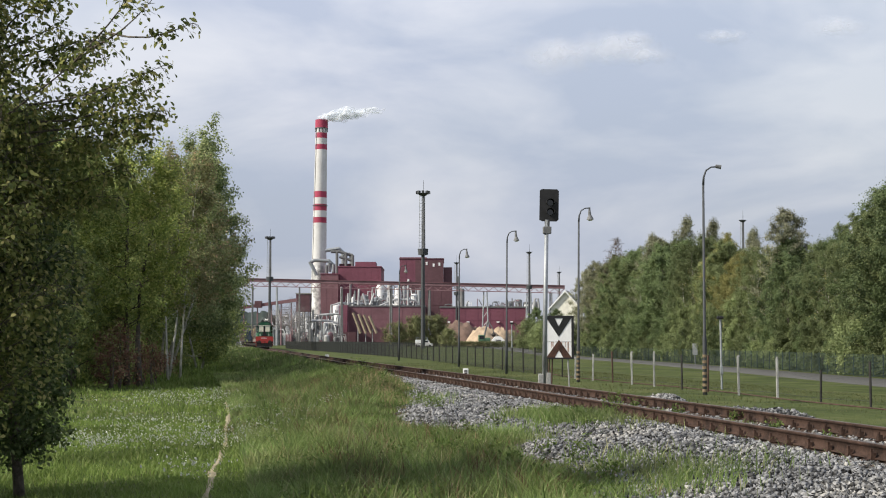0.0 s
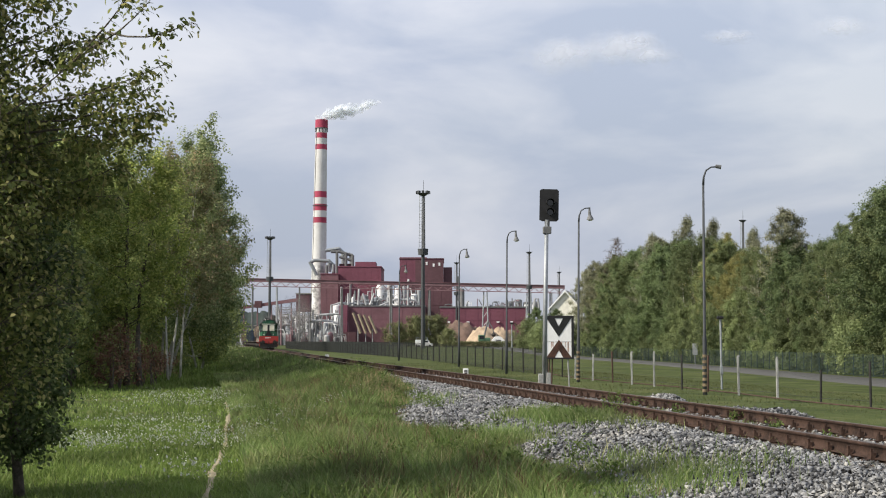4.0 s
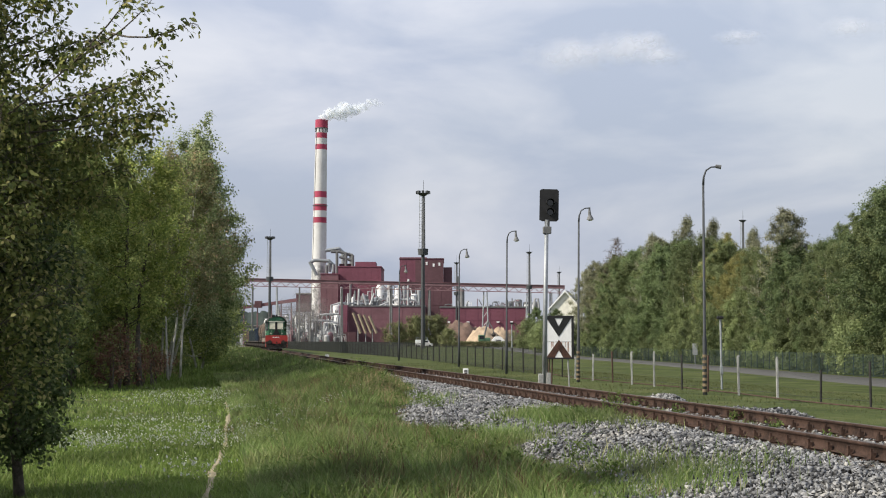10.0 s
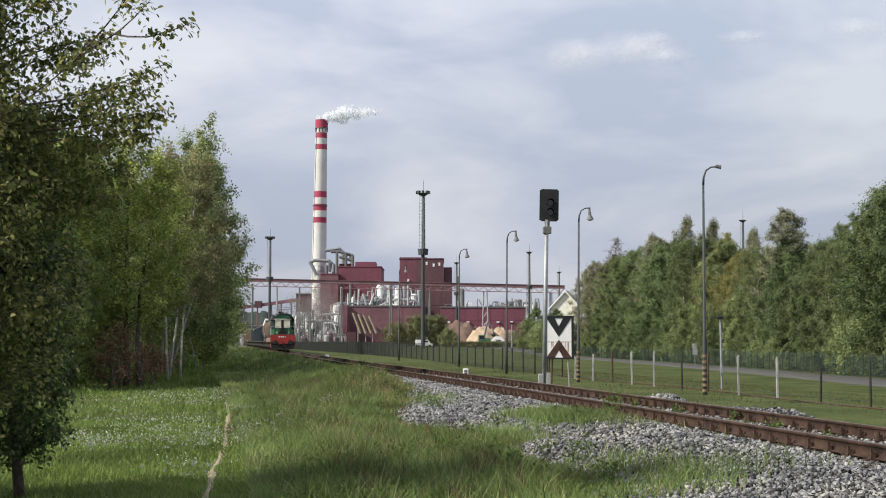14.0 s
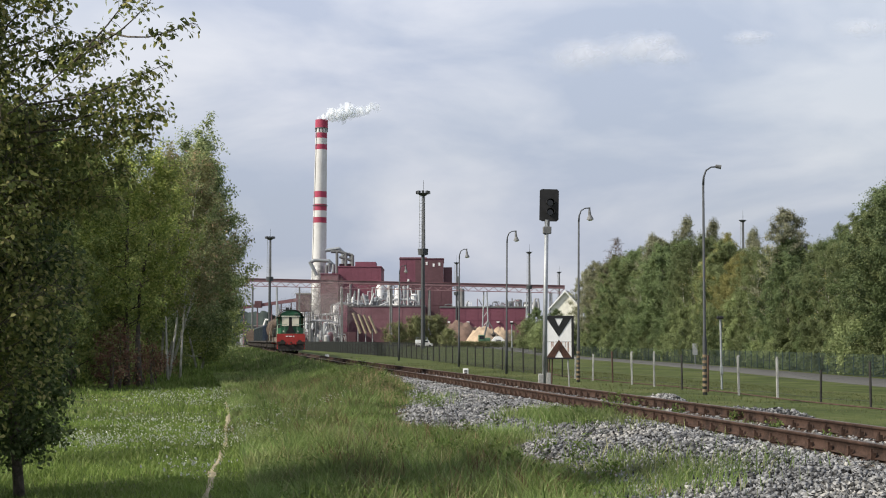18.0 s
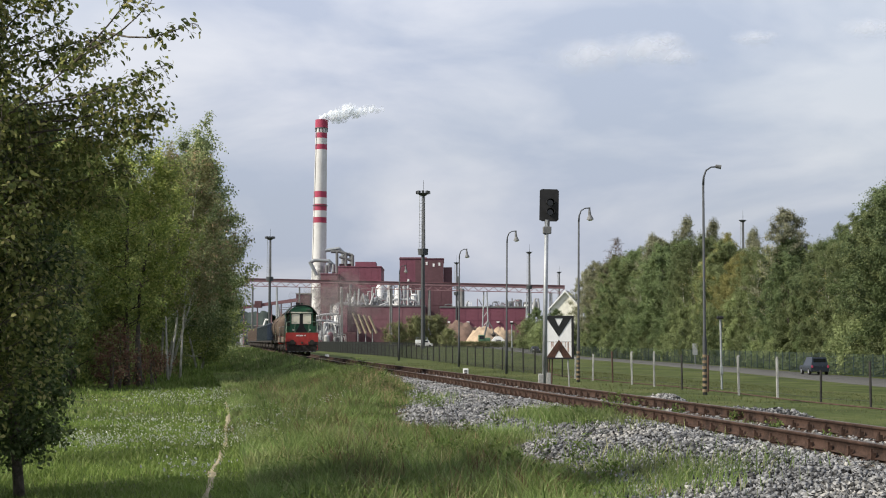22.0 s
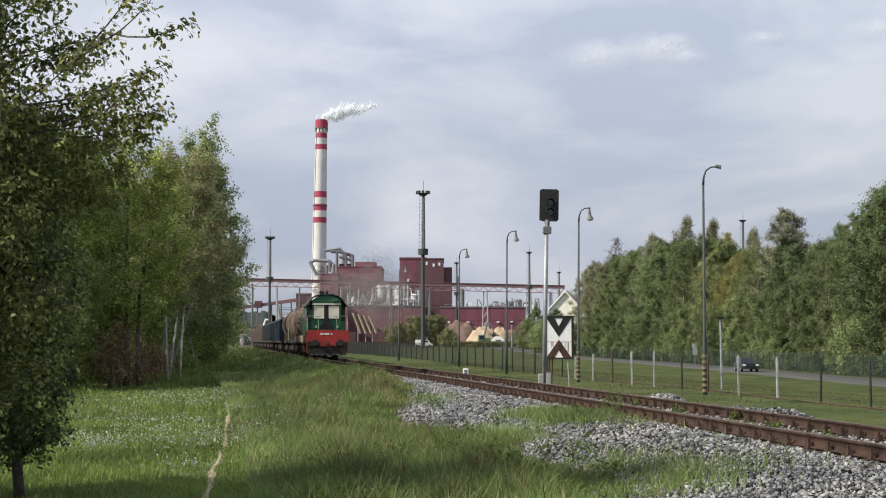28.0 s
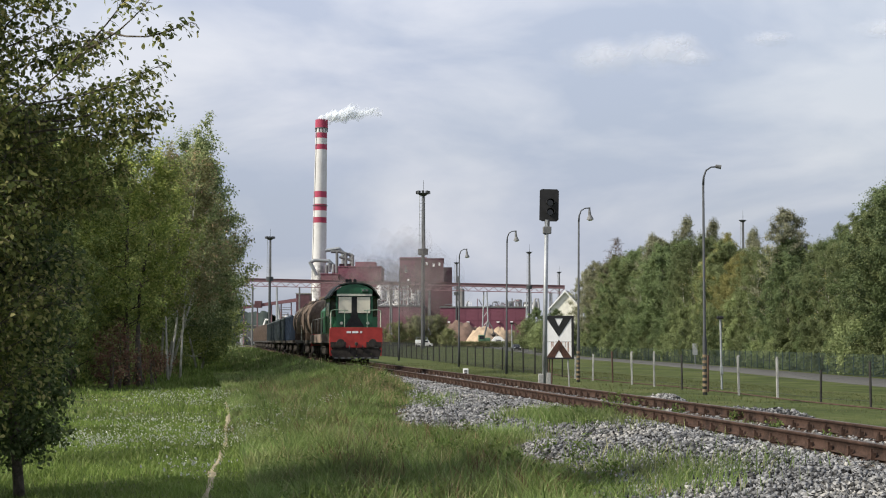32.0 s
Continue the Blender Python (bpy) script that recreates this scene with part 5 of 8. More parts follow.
def plant_clutter(label, seed, x0, x1, d, base, rise, n):
    """Small plant on a roof or yard: risers, bends, railings, ducts, cabinets and cable trays."""
    rng = random.Random(seed)
    t = thing("plant_clutter", pose((x0 + x1) / 2, d, base), label, "pipework")
    half = (x1 - x0) / 2
    for k in range(n):
        x, y = rng.uniform(-half, half), rng.uniform(-2.5, 2.5)
        h = rise * rng.uniform(0.25, 1.0) ** 1.3
        mat = rng.choice([M_WHITE, M_STEELLIGHT, M_GALV, M_GALV, M_GREYPAINT, M_STEELDARK, M_STEELDARK, M_BRIDGERED])
        kind = k % 6
        if kind == 0:
            part("riser", bar((x, y, 0), (x + rng.uniform(-0.2, 0.2), y, h), rng.uniform(0.09, 0.22), seg=7), mat, t)
        elif kind == 1:
            w = rng.uniform(1.0, 4.0)
            r = rng.uniform(0.10, 0.22)
            part("pipe", tube(bmesh.new(), [(x, y, 0), (x, y, h * 0.8), (x + 0.3, y, h * 0.93), (x + 0.8, y, h), (x + w, y, h), (x + w + 0.3, y, h * 0.85), (x + w + 0.35, y, 0)], r, 8), mat, t)
        elif kind == 2:
            w = rng.uniform(1.5, 4.5)
            bm = bmesh.new()
            for q in (0.0, 0.5):
                tube(bm, [(x, y, h * 0.6 + q), (x + w, y, h * 0.6 + q)], 0.06, 4)
            for q in range(5):
                tube(bm, [(x + w * q / 4, y, 0), (x + w * q / 4, y, h * 0.6 + 0.5)], 0.06, 4)
            part("railing", bm, mat, t)
        elif kind == 3:
            part("cabinet", new_box(x - rng.uniform(0.4, 1.1), x + rng.uniform(0.4, 1.1), y - 0.6, y + 0.6, 0, h * 0.55, 0.06), mat, t)
        elif kind == 4:
            r = rng.uniform(0.45, 1.1)
            part("vessel", tube(bmesh.new(), [(x, y, 0), (x, y, h * 0.62), (x, y, h * 0.7), (x, y, h * 0.73)], [r, r, r * 0.7, r * 0.1], 12), mat, t)
        else:
            part("duct", tube(bmesh.new(), [(x, y, h * 0.2), (x + rng.uniform(-2.5, 2.5), y + 0.5, h)], rng.uniform(0.12, 0.3), 6), mat, t)
    return t


plant_clutter("crowded pale pipes, ducts and railings on the hall roof", 61, -40.5, -8.5, 632, 15.6, 5.6, 90)
plant_clutter("crowded pipe risers and railings before the boiler house", 62, -20.0, 4.0, 690, FAR_Z, 27.0, 48)
plant_clutter("low tangle of white pipes and vessels in the process yard", 63, -64.0, -41.0, 585, FAR_Z, 9.0, 120)
plant_clutter("pipes and frames at the foot of the chimney", 64, -58.0, -40.5, 600, FAR_Z, 15.0, 54)
plant_clutter("roof plant on the long red hall", 65, 0.5, 30.0, 566, 13.8, 3.6, 26)
plant_clutter("low plant and pipe bridges beyond the track", 66, -74.0, -60.0, 560, FAR_Z, 7.0, 42)
# ---------------------------------------------------------------- masts and lamps


def flood_mast(px_x, d, top, label, heads=True):
    t = thing("floodlight_mast", pose(px_x, d, FAR_Z), label, "floodlight mast", "floodlight masts of the yard")
    h = top - FAR_Z
    cut = h * 0.60
    part("lower_shaft", bar((0, 0, 0), (0, 0, cut), 0.42, 0.34, 12), M_DARKMETAL, t)
    part("mid_platform", tube(bmesh.new(), [(0, 0, cut - 0.3), (0, 0, cut + 0.9)], [0.95, 1.05], 12), M_DARKMETAL, t)
    part("upper_shaft", bar((0.12, 0, cut + 0.9), (0.12, 0, h - 1.0), 0.34, 0.26, 10), M_GREYPAINT, t)
    lad = bmesh.new()
    for s in (-0.25, 0.25):
        tube(lad, [(-0.55 + s * 0.9, -0.3, cut), (-0.45 + s * 0.9, -0.3, h - 1)], 0.05, 4)
    z = cut
    while z < h - 1:
        box(lad, -0.75, -0.25, -0.33, -0.27, z, z + 0.07)
        z += 0.7
    part("ladder", lad, M_GALV, t)
    part("head_platform", tube(bmesh.new(), [(0, 0, h - 1.1), (0, 0, h - 0.6)], [0.6, 1.1], 12), M_DARKMETAL, t)
    if heads:
        lamp = to_mesh("floodlight", new_box(-0.28, 0.28, -0.25, 0.25, 0, 0.6, 0.05))
        for a in range(8):
            part("floodlight", lamp, M_DARKMETAL, t, m=pose(math.cos(a * 0.785) * 1.15, math.sin(a * 0.785) * 1.15, h - 0.75, 0, 0, math.degrees(a * 0.785)))
    part("lightning_rod", bar((0.1, 0, h - 0.6), (0.1, 0, h + 2.0), 0.06, 0.03, 5), M_DARKMETAL, t)


flood_mast(-3.94, 300, 30.89, "tall dark floodlight mast with a ladder and lamp ring")
flood_mast(-48.88, 430, 30.79, "tall dark floodlight mast behind the track")
flood_mast(28.28, 500, 30.96, "slim far floodlight mast by the conveyor", False)
flood_mast(4.97, 560, 30.59, "slim far floodlight mast by the hall", False)
flood_mast(48.74, 640, 30.75, "small far lamp mast near the house", False)
flood_mast(82.76, 420, 35.10, "far lattice mast rising above the woods", False)


def street_lamp(x, d, top, bell, lean, stripes):
    z0 = float(land(x, d))
    t = thing("street_lamp", pose(x, d, z0, 0, lean, 0), "dark steel street lamp with a curved arm" + (" and yellow-black striped foot" if stripes else ""), "street lamp", "street lamps behind the fence")
    h = top - z0
    part("pole", tube(bmesh.new(), [(0, 0, -0.3), (0, 0, h * 0.25), (0, 0, h * 0.26), (0, 0, h - 0.75)], [0.09, 0.082, 0.06, 0.045], 10), M_DARKMETAL, t, rounded=True)
    arm = [(0, 0, h - 0.75), (0.02, 0, h - 0.42), (0.12, 0, h - 0.15), (0.32, 0, h - 0.02), (0.58, 0, h)]
    part("arm", tube(bmesh.new(), arm, [0.05, 0.04, 0.035, 0.03, 0.03], 8), M_DARKMETAL, t, rounded=True)
    if bell:
        part("lamp_head", tube(bmesh.new(), [(0.56, 0, h + 0.03), (0.56, 0, h - 0.22), (0.58, 0, h - 0.38), (0.60, 0, h - 0.62)], [0.05, 0.075, 0.085, 0.20], 14), M_GREYPAINT, t, "bell-shaped grey lamp head")
        part("bulb_cover", tube(bmesh.new(), [(0.60, 0, h - 0.62), (0.60, 0, h - 0.68)], [0.16, 0.08], 12), M_WHITE, t)
    else:
        part("lamp_head", tube(bmesh.new(), [(0.50, 0, h + 0.02), (0.72, 0, h - 0.02)], [0.07, 0.09], 10), M_GREYPAINT, t, "small grey lamp head")
    if stripes:
        for k in range(7):
            z = 0.12 + k * 0.23
            part("stripe", tube(bmesh.new(), [(0, 0, z), (0, 0, z + 0.115)], 0.098, 10), M_YELLOW, t, "yellow warning stripe")


street_lamp(10.44, 61, 8.15, False, 0.1, True)
street_lamp(7.07, 80, 8.15, True, 0.5, True)
street_lamp(4.02, 97, 8.16, True, 0.4, False)
street_lamp(1.20, 116, 8.15, True, 0.3, False)
street_lamp(-4.04, 140, 8.09, True, 0.3, False)

# short posts with a dark head behind the fence
for px, d, top in ((1275, 72, 0), (906, 130, 0)):
    x = (px - 784) * d / 2695.0
    z0 = float(land(x, d))
    t = thing("marker_lamp_post", pose(x, d, z0, 0, -0.6, 0), "short grey post with a small dark lamp head", "lamp post")
    h = 1.15 + (604 - (560 if px == 1275 else 571)) * d / 2700 - z0
    part("post", bar((0, 0, -0.2), (0, 0, h - 0.12), 0.05, 0.05, 8), M_GALV, t)
    part("junction_box", new_box(-0.07, 0.07, -0.1, 0.02, 0.7, 1.1, 0.01), M_GALV, t)
    part("lamp_head", new_box(-0.16, 0.14, -0.14, 0.14, h - 0.14, h, 0.03), M_BLACK, t)


# ---------------------------------------------------------------- signal and board
def signal():
    d, x = 51.0, 3.37
    t = thing("railway_signal", pose(x, d, -0.34, 0, 1.1, 0), "two-light railway signal with black head on a grey mast", "railway signal")
    h = 6.24 + 0.34
    head0, head1 = h - 1.08, h
    part("mast", bar((0, 0, 0), (0, 0, head0 + 0.05), 0.075, 0.07, 12), M_GALV, t, rounded=True)
    part("mast_foot", new_box(-0.20, -0.02, -0.1, 0.1, -0.1, 0.40, 0.02), M_CONC, t, "pale equipment box at the foot")
    part("foot_box", new_box(0.07, 0.22, -0.1, 0.1, -0.1, 0.44, 0.02), M_CONC, t)
    part("bracket", new_box(-0.12, 0.16, -0.10, 0.10, head0 - 0.42, head0 - 0.18, 0.02), M_GREYPAINT, t)
    part("bracket_neck", new_box(-0.06, 0.10, -0.06, 0.06, head0 - 0.2, head0 + 0.03, 0.01), M_DARKMETAL, t)
    w = 0.32
    outline = [(-w, head0 + 0.04), (-w + 0.1, head0), (w - 0.06, head0), (w, head0 + 0.06), (w, head1 - 0.06), (w - 0.06, head1), (-w + 0.06, head1), (-w, head1 - 0.05)]
    outline = [(a + 0.075, c) for a, c in outline]
    part("signal_head", prism(bmesh.new(), outline, -0.05, 0.02), M_BLACK, t, "black backing board")
    part("lamp_case", new_box(-0.13, 0.28, 0.02, 0.22, head0 + 0.1, head1 - 0.1, 0.02), M_BLACK, t)
    for k, z in enumerate((head0 + 0.62, head0 + 0.30)):
        lens = part("lens", tube(bmesh.new(), [(0.11, -0.052, z), (0.11, -0.075, z)], [0.105, 0.10], 16), M_GLASSDARK, t, "unlit dark lens")
        bm = bmesh.new()
        outer, inner = [], []
        for a in range(11):
            ang = math.pi * (a / 10 * 1.15 - 0.075)
            outer.append((0.11 + 0.14 * math.cos(ang), z + 0.14 * math.sin(ang)))
            inner.append((0.11 + 0.128 * math.cos(ang), z + 0.128 * math.sin(ang)))
        prism(bm, outer + inner[::-1], -0.30, -0.05)
        part("lens_hood", bm, M_BLACK, lens)


signal()


def x_board():
    d, x = 53.0, 4.02
    t = thing("railway_board", pose(x, d, -0.55, 0, 0, -3), "white board with two black chevrons, rust-stained lower half", "railway sign")
    w, z0, z1 = 0.52, 0.52 + 0.55, 2.03 + 0.55
    zm = (z0 + z1) / 2 - 0.03
    part("panel", new_box(-w + 0.06, w - 0.06, -0.012, 0.012, z0 + 0.06, z1 - 0.06), M_WHITE, t, "white enamel panel")
    fr = 0.085
    for a in ((-w, -w + fr, z0, z1), (w - fr, w, z0, z1)):
        part("frame_side", new_box(a[0], a[1], -0.03, 0.03, a[2], a[3]), M_BLACK, t)
    for a in ((z1 - fr, z1), (z0, z0 + 0.06)):
        part("frame_edge", new_box(-w + fr, w - fr, -0.03, 0.03, a[0], a[1]), M_BLACK, t)
    b = w - fr
    s = 0.29
    top, low = z1 - fr, z0 + 0.06
    for name, zt, mat in (("upper_chevron", top, M_BLACK), ("lower_chevron", low, M_DARKBROWN)):
        for k in (-1, 1):
            tip = zm + (0.05 if zt > zm else -0.045)
            drop = math.copysign(0.36, zt - tip)
            part(name, prism(bmesh.new(), [(k * b, zt), (k * (b - s * 1.0), zt), (0, tip + drop), (0, tip)], -0.022, -0.0125), mat, t, "black chevron" if mat is M_BLACK else "rust-brown chevron")
    rng = random.Random(4)
    for k in range(8):
        xx = rng.uniform(-b + 0.06, b - 0.06)
        ww = rng.uniform(0.008, 0.03)
        hh = rng.uniform(0.05, 0.4)
        part("rust_streak", new_box(xx - ww / 2, xx + ww / 2, -0.0165, -0.0125, zm - 0.14 - hh, zm - 0.12), M_RUSTSTAIN, t, "rust streak")
    part("panel_joint", new_box(-b, b, -0.0165, -0.0125, zm - 0.13, zm - 0.115), M_GREYPAINT, t)
    for px in (-0.32, -0.22, 0.30):
        part("leg", bar((px * 1.2, 0.04, 0), (px, 0.04, z0 + 0.2), 0.03, seg=6), M_RUSTPOST if px < 0 else M_CONC, t)


M_DARKBROWN = material("rust_brown_paint", (0.06, 0.028, 0.02), 0.85, vary=0.5, scale=5.0)
x_board()

t = thing("kilometre_stone", pose(0.92, 62, -0.42), "small white kilometre stone beside the track", "marker")
part("stone", new_box(-0.11, 0.11, -0.09, 0.09, -0.1, 0.46, 0.02), M_WHITE, t)
for zb in (0.24, 0.33):
    part("number_bar", new_box(-0.06, 0.06, -0.096, -0.09, zb, zb + 0.06), M_BLACK, t)
t = thing("kilometre_stone", pose(-8.94, 118, -0.35), "small white distance stone beside the far track", "marker")
part("stone", new_box(-0.14, 0.14, -0.1, 0.1, -0.1, 0.45, 0.02), M_WHITE, t)

# ---------------------------------------------------------------- the lineside fence


def fence_posts():
    fence = thing("lineside_fence", None, "old wire fence of mixed concrete and steel posts", "fence")
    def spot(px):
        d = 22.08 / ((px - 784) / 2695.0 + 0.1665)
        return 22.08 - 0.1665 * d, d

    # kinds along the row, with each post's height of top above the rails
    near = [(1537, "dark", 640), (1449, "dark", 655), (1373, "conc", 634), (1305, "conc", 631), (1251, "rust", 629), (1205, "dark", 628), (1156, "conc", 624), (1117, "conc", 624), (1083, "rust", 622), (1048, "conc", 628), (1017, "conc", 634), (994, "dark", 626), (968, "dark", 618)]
    tops = []
    conc = to_mesh("post", new_box(-0.043, 0.043, -0.043, 0.043, -0.3, 1.0, 0.01))
    steel = to_mesh("post", bar((0, 0, -0.3), (0, 0, 1.0), 0.042, seg=8))
    slim = to_mesh("post", new_box(-0.05, 0.05, -0.05, 0.05, -0.3, 1.0, 0.006))
    rng = random.Random(9)
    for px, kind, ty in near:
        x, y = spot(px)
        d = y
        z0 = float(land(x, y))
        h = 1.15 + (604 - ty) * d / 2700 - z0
        me, mat = {"conc": (conc, M_CONC), "dark": (steel, M_DARKPOST), "rust": (steel, M_RUSTPOST)}[kind]
        me = me.copy()
        me.materials.clear()
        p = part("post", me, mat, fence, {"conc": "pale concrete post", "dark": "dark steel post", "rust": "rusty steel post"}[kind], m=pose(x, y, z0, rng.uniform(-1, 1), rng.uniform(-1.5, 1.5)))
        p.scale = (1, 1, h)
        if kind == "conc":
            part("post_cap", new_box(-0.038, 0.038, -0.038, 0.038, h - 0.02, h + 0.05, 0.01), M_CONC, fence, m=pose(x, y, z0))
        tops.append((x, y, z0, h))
    # onward beside the track, dark posts to the works
    x, y, _, _ = tops[-1]
    while y < 345:
        y += 3.37
        x = 22.08 - 0.1665 * y
        z0 = float(land(x, y))
        h = 0.72 + 0.45 * float(smoothstep((y - 110) / 120)) + rng.uniform(-0.05, 0.05) - z0
        p = part("post", slim, M_DARKPOST, fence, m=pose(x, y, z0, 0, rng.uniform(-0.8, 0.8)))
        p.scale = (1.0, 1.0, h)
        tops.append((x, y, z0, h))
    # wires
    for k, u in enumerate((0.15, 0.34, 0.52, 0.70, 0.93)):
        bm = bmesh.new()
        tube(bm, [(x, y - 0.05, z + u * h - 0.01 * math.sin(y)) for x, y, z, h in tops[:40]], 0.0035 if k else 0.006, 4)
        part("wire", bm, M_WIRE, fence)
    for u in [0.04 + 0.048 * k for k in range(20)]:
        bm = bmesh.new()
        tube(bm, [(x, y - 0.05, z + u * h) for x, y, z, h in tops[12:]], 0.007, 3)
        part("wire", bm, M_WIRE, fence)
    v, f = [], []
    for (xa, ya, za, _), (xb, yb, zb, _) in zip(tops[12:], tops[13:]):
        for j in range(20):
            u = j / 20
            x, y, z = xa + (xb - xa) * u, ya + (yb - ya) * u, za + (zb - za) * u
            b = len(v)
            r = 0.0045 + 0.006 * float(smoothstep((y - 110) / 80))
            v += [(x - r, y, z + 0.02), (x + r, y, z + 0.02), (x + r, y, z + 1.58), (x - r, y, z + 1.58)]
            f.append((b, b + 1, b + 2, b + 3))
    part("wire_netting", np_mesh("wire_netting", v, f), M_WIRE, fence)["kind"] = "stuff"
    return tops


FENCE = fence_posts()

# an old rusty pipe lies along the grass behind the fence
pts = []
for px, y in ((1640, 733), (1540, 722), (1400, 708), (1300, 695), (1200, 684), (1100, 676), (1010, 668), (950, 660)):
    d = 2.1 * 2700 / (y - 604)
    x = (px - 784) * d / 2695.0
    pts.append((x, d, float(land(x, d)) + 0.06))
tagged(part("old_pipe", tube(bmesh.new(), pts, 0.024, 8), M_RUSTPOST), "long rusty pipe lying in the grass", "pipe")


def road_fence():
    fence = thing("road_fence", None, "green mesh fence on thin posts along the road", "fence")
    d = 80.0
    pts = []
    posts = to_mesh("post", new_box(-0.045, 0.045, -0.045, 0.045, -0.2, 2.1))
    while d < 380:
        x = float(road_x(d)) + 4.6
        z = float(land(x, d))
        pts.append((x, d, z))
        part("post", posts, M_GREYPAINT if len(pts) % 4 == 0 else M_GREENMESH, fence, m=pose(x, d, z))
        d += 3.0
    for k in range(16):
        bm = bmesh.new()
        tube(bm, [(x - 0.05, y, z + 0.08 + k * 0.128) for x, y, z in pts], 0.014, 3)
        part("wire", bm, M_GREENMESH, fence)
    v, f = [], []
    for (xa, ya, za), (xb, yb, zb) in zip(pts, pts[1:]):
        for j in range(22):
            u = j / 22
            x, y, z = xa + (xb - xa) * u - 0.06, ya + (yb - ya) * u, za + (zb - za) * u
            b = len(v)
            v += [(x, y - 0.012, z + 0.05), (x, y + 0.012, z + 0.05), (x, y + 0.012, z + 2.02), (x, y - 0.012, z + 2.02)]
            f.append((b, b + 1, b + 2, b + 3))
    part("wire_mesh", np_mesh("wire_mesh", v, f), M_GREENMESH, fence)["kind"] = "stuff"


road_fence()
x = float(road_x(215)) + 3.9
t = thing("road_sign", pose(x, 215, float(land(x, 215)), 0, 0, -8), "back of a grey road sign on a post", "road sign")
part("post", bar((0, 0.05, -0.2), (0, 0.05, 2.9), 0.05, seg=8), M_GALV, t)
part("plate", new_box(-0.35, 0.35, -0.02, 0.02, 1.3, 2.9, 0.005), M_GALV, t)

# things about the yard entrance
t = thing("white_van", pose(-5.19, 425, float(land(-5.19, 425)), 0, 0, 4) @ Matrix.Scale(1.12, 4), "small white van with a roof rack parked in the yard", "van")
part("body", prism(bmesh.new(), [(-2.2, 0.35), (2.0, 0.35), (2.05, 0.9), (1.4, 1.05), (0.9, 1.85), (-2.2, 1.9)], -0.85, 0.85), M_WHITE, t)
for s in (-1.4, 1.3):
    part("wheel", tube(bmesh.new(), [(s, -0.88, 0.32), (s, -0.7, 0.32)], 0.32, 12), M_TYRE, t)
    part("wheel", tube(bmesh.new(), [(s, 0.7, 0.32), (s, 0.88, 0.32)], 0.32, 12), M_TYRE, t)
part("window", new_box(-0.2, 0.9, -0.87, -0.84, 1.2, 1.7), M_GLASSDARK, t)
for s in (-2.0, -0.6, 0.7):
    part("rack_post", bar((s, -0.7, 1.8), (s, -0.7, 2.35), 0.05, seg=5), M_GALV, t)
part("roof_rack", new_box(-2.1, 0.8, -0.75, -0.65, 2.3, 2.4), M_GALV, t)
# ---------------------------------------------------------------- the train (each vehicle: origin on the rails at its leading end, y back along it)


def wheelset(parent, y, r=0.5, turning=None):
    """An axle with two flanged wheels; returned so that it can turn."""
    bm = bmesh.new()
    for s in (-1, 1):
        tube(bm, [(s * 0.69, 0, 0), (s * 0.72, 0, 0)], r + 0.03, 20)
        tube(bm, [(s * 0.72, 0, 0), (s * 0.82, 0, 0)], r, 20)
        tube(bm, [(s * 0.82, 0, 0), (s * 0.86, 0, 0)], r * 0.35, 12)
        for a in range(4):
            box(bm, s * 0.83 - 0.01, s * 0.83 + 0.01, -0.05 + 0.28 * math.cos(a * 1.57), 0.05 + 0.28 * math.cos(a * 1.57), -0.05 + 0.28 * math.sin(a * 1.57), 0.05 + 0.28 * math.sin(a * 1.57))
    tube(bm, [(-0.7, 0, 0), (0.7, 0, 0)], 0.09, 10)
    ob = part("wheelset", bm, M_UNDER, parent, "dark steel wheelset", m=pose(0, y, r))
    if turning is not None:
        turning.append((ob, y, r))
    return ob


def bogie(parent, y, axles, r=0.46):
    for s in (-1, 1):
        bm = bmesh.new()
        a, b = axles[0] - 0.5, axles[-1] + 0.5
        box(bm, s * 0.98 - 0.06, s * 0.98 + 0.06, a, b, r - 0.02, r + 0.28, 0.03)
        for k in axles:
            box(bm, s * 1.0 - 0.12, s * 1.0 + 0.12, k - 0.16, k + 0.16, r - 0.15, r + 0.16, 0.03)
            for e in (-0.3, 0.3):
                tube(bm, [(s * 1.0, k + e, r), (s * 1.0, k + e, r + 0.34)], 0.09, 8)
        part("bogie_frame", bm, M_UNDER, parent)


def buffers(parent, y, way, z=1.05):
    for s in (-0.875, 0.875):
        b = part("buffer", tube(bmesh.new(), [(s, y, z), (s, y + way * 0.35, z)], [0.12, 0.10], 14), M_UNDER, parent)
        part("buffer_head", tube(bmesh.new(), [(s, y + way * 0.35, z), (s, y + way * 0.42, z)], [0.23, 0.22], 18), M_UNDER, b)


TURN = []


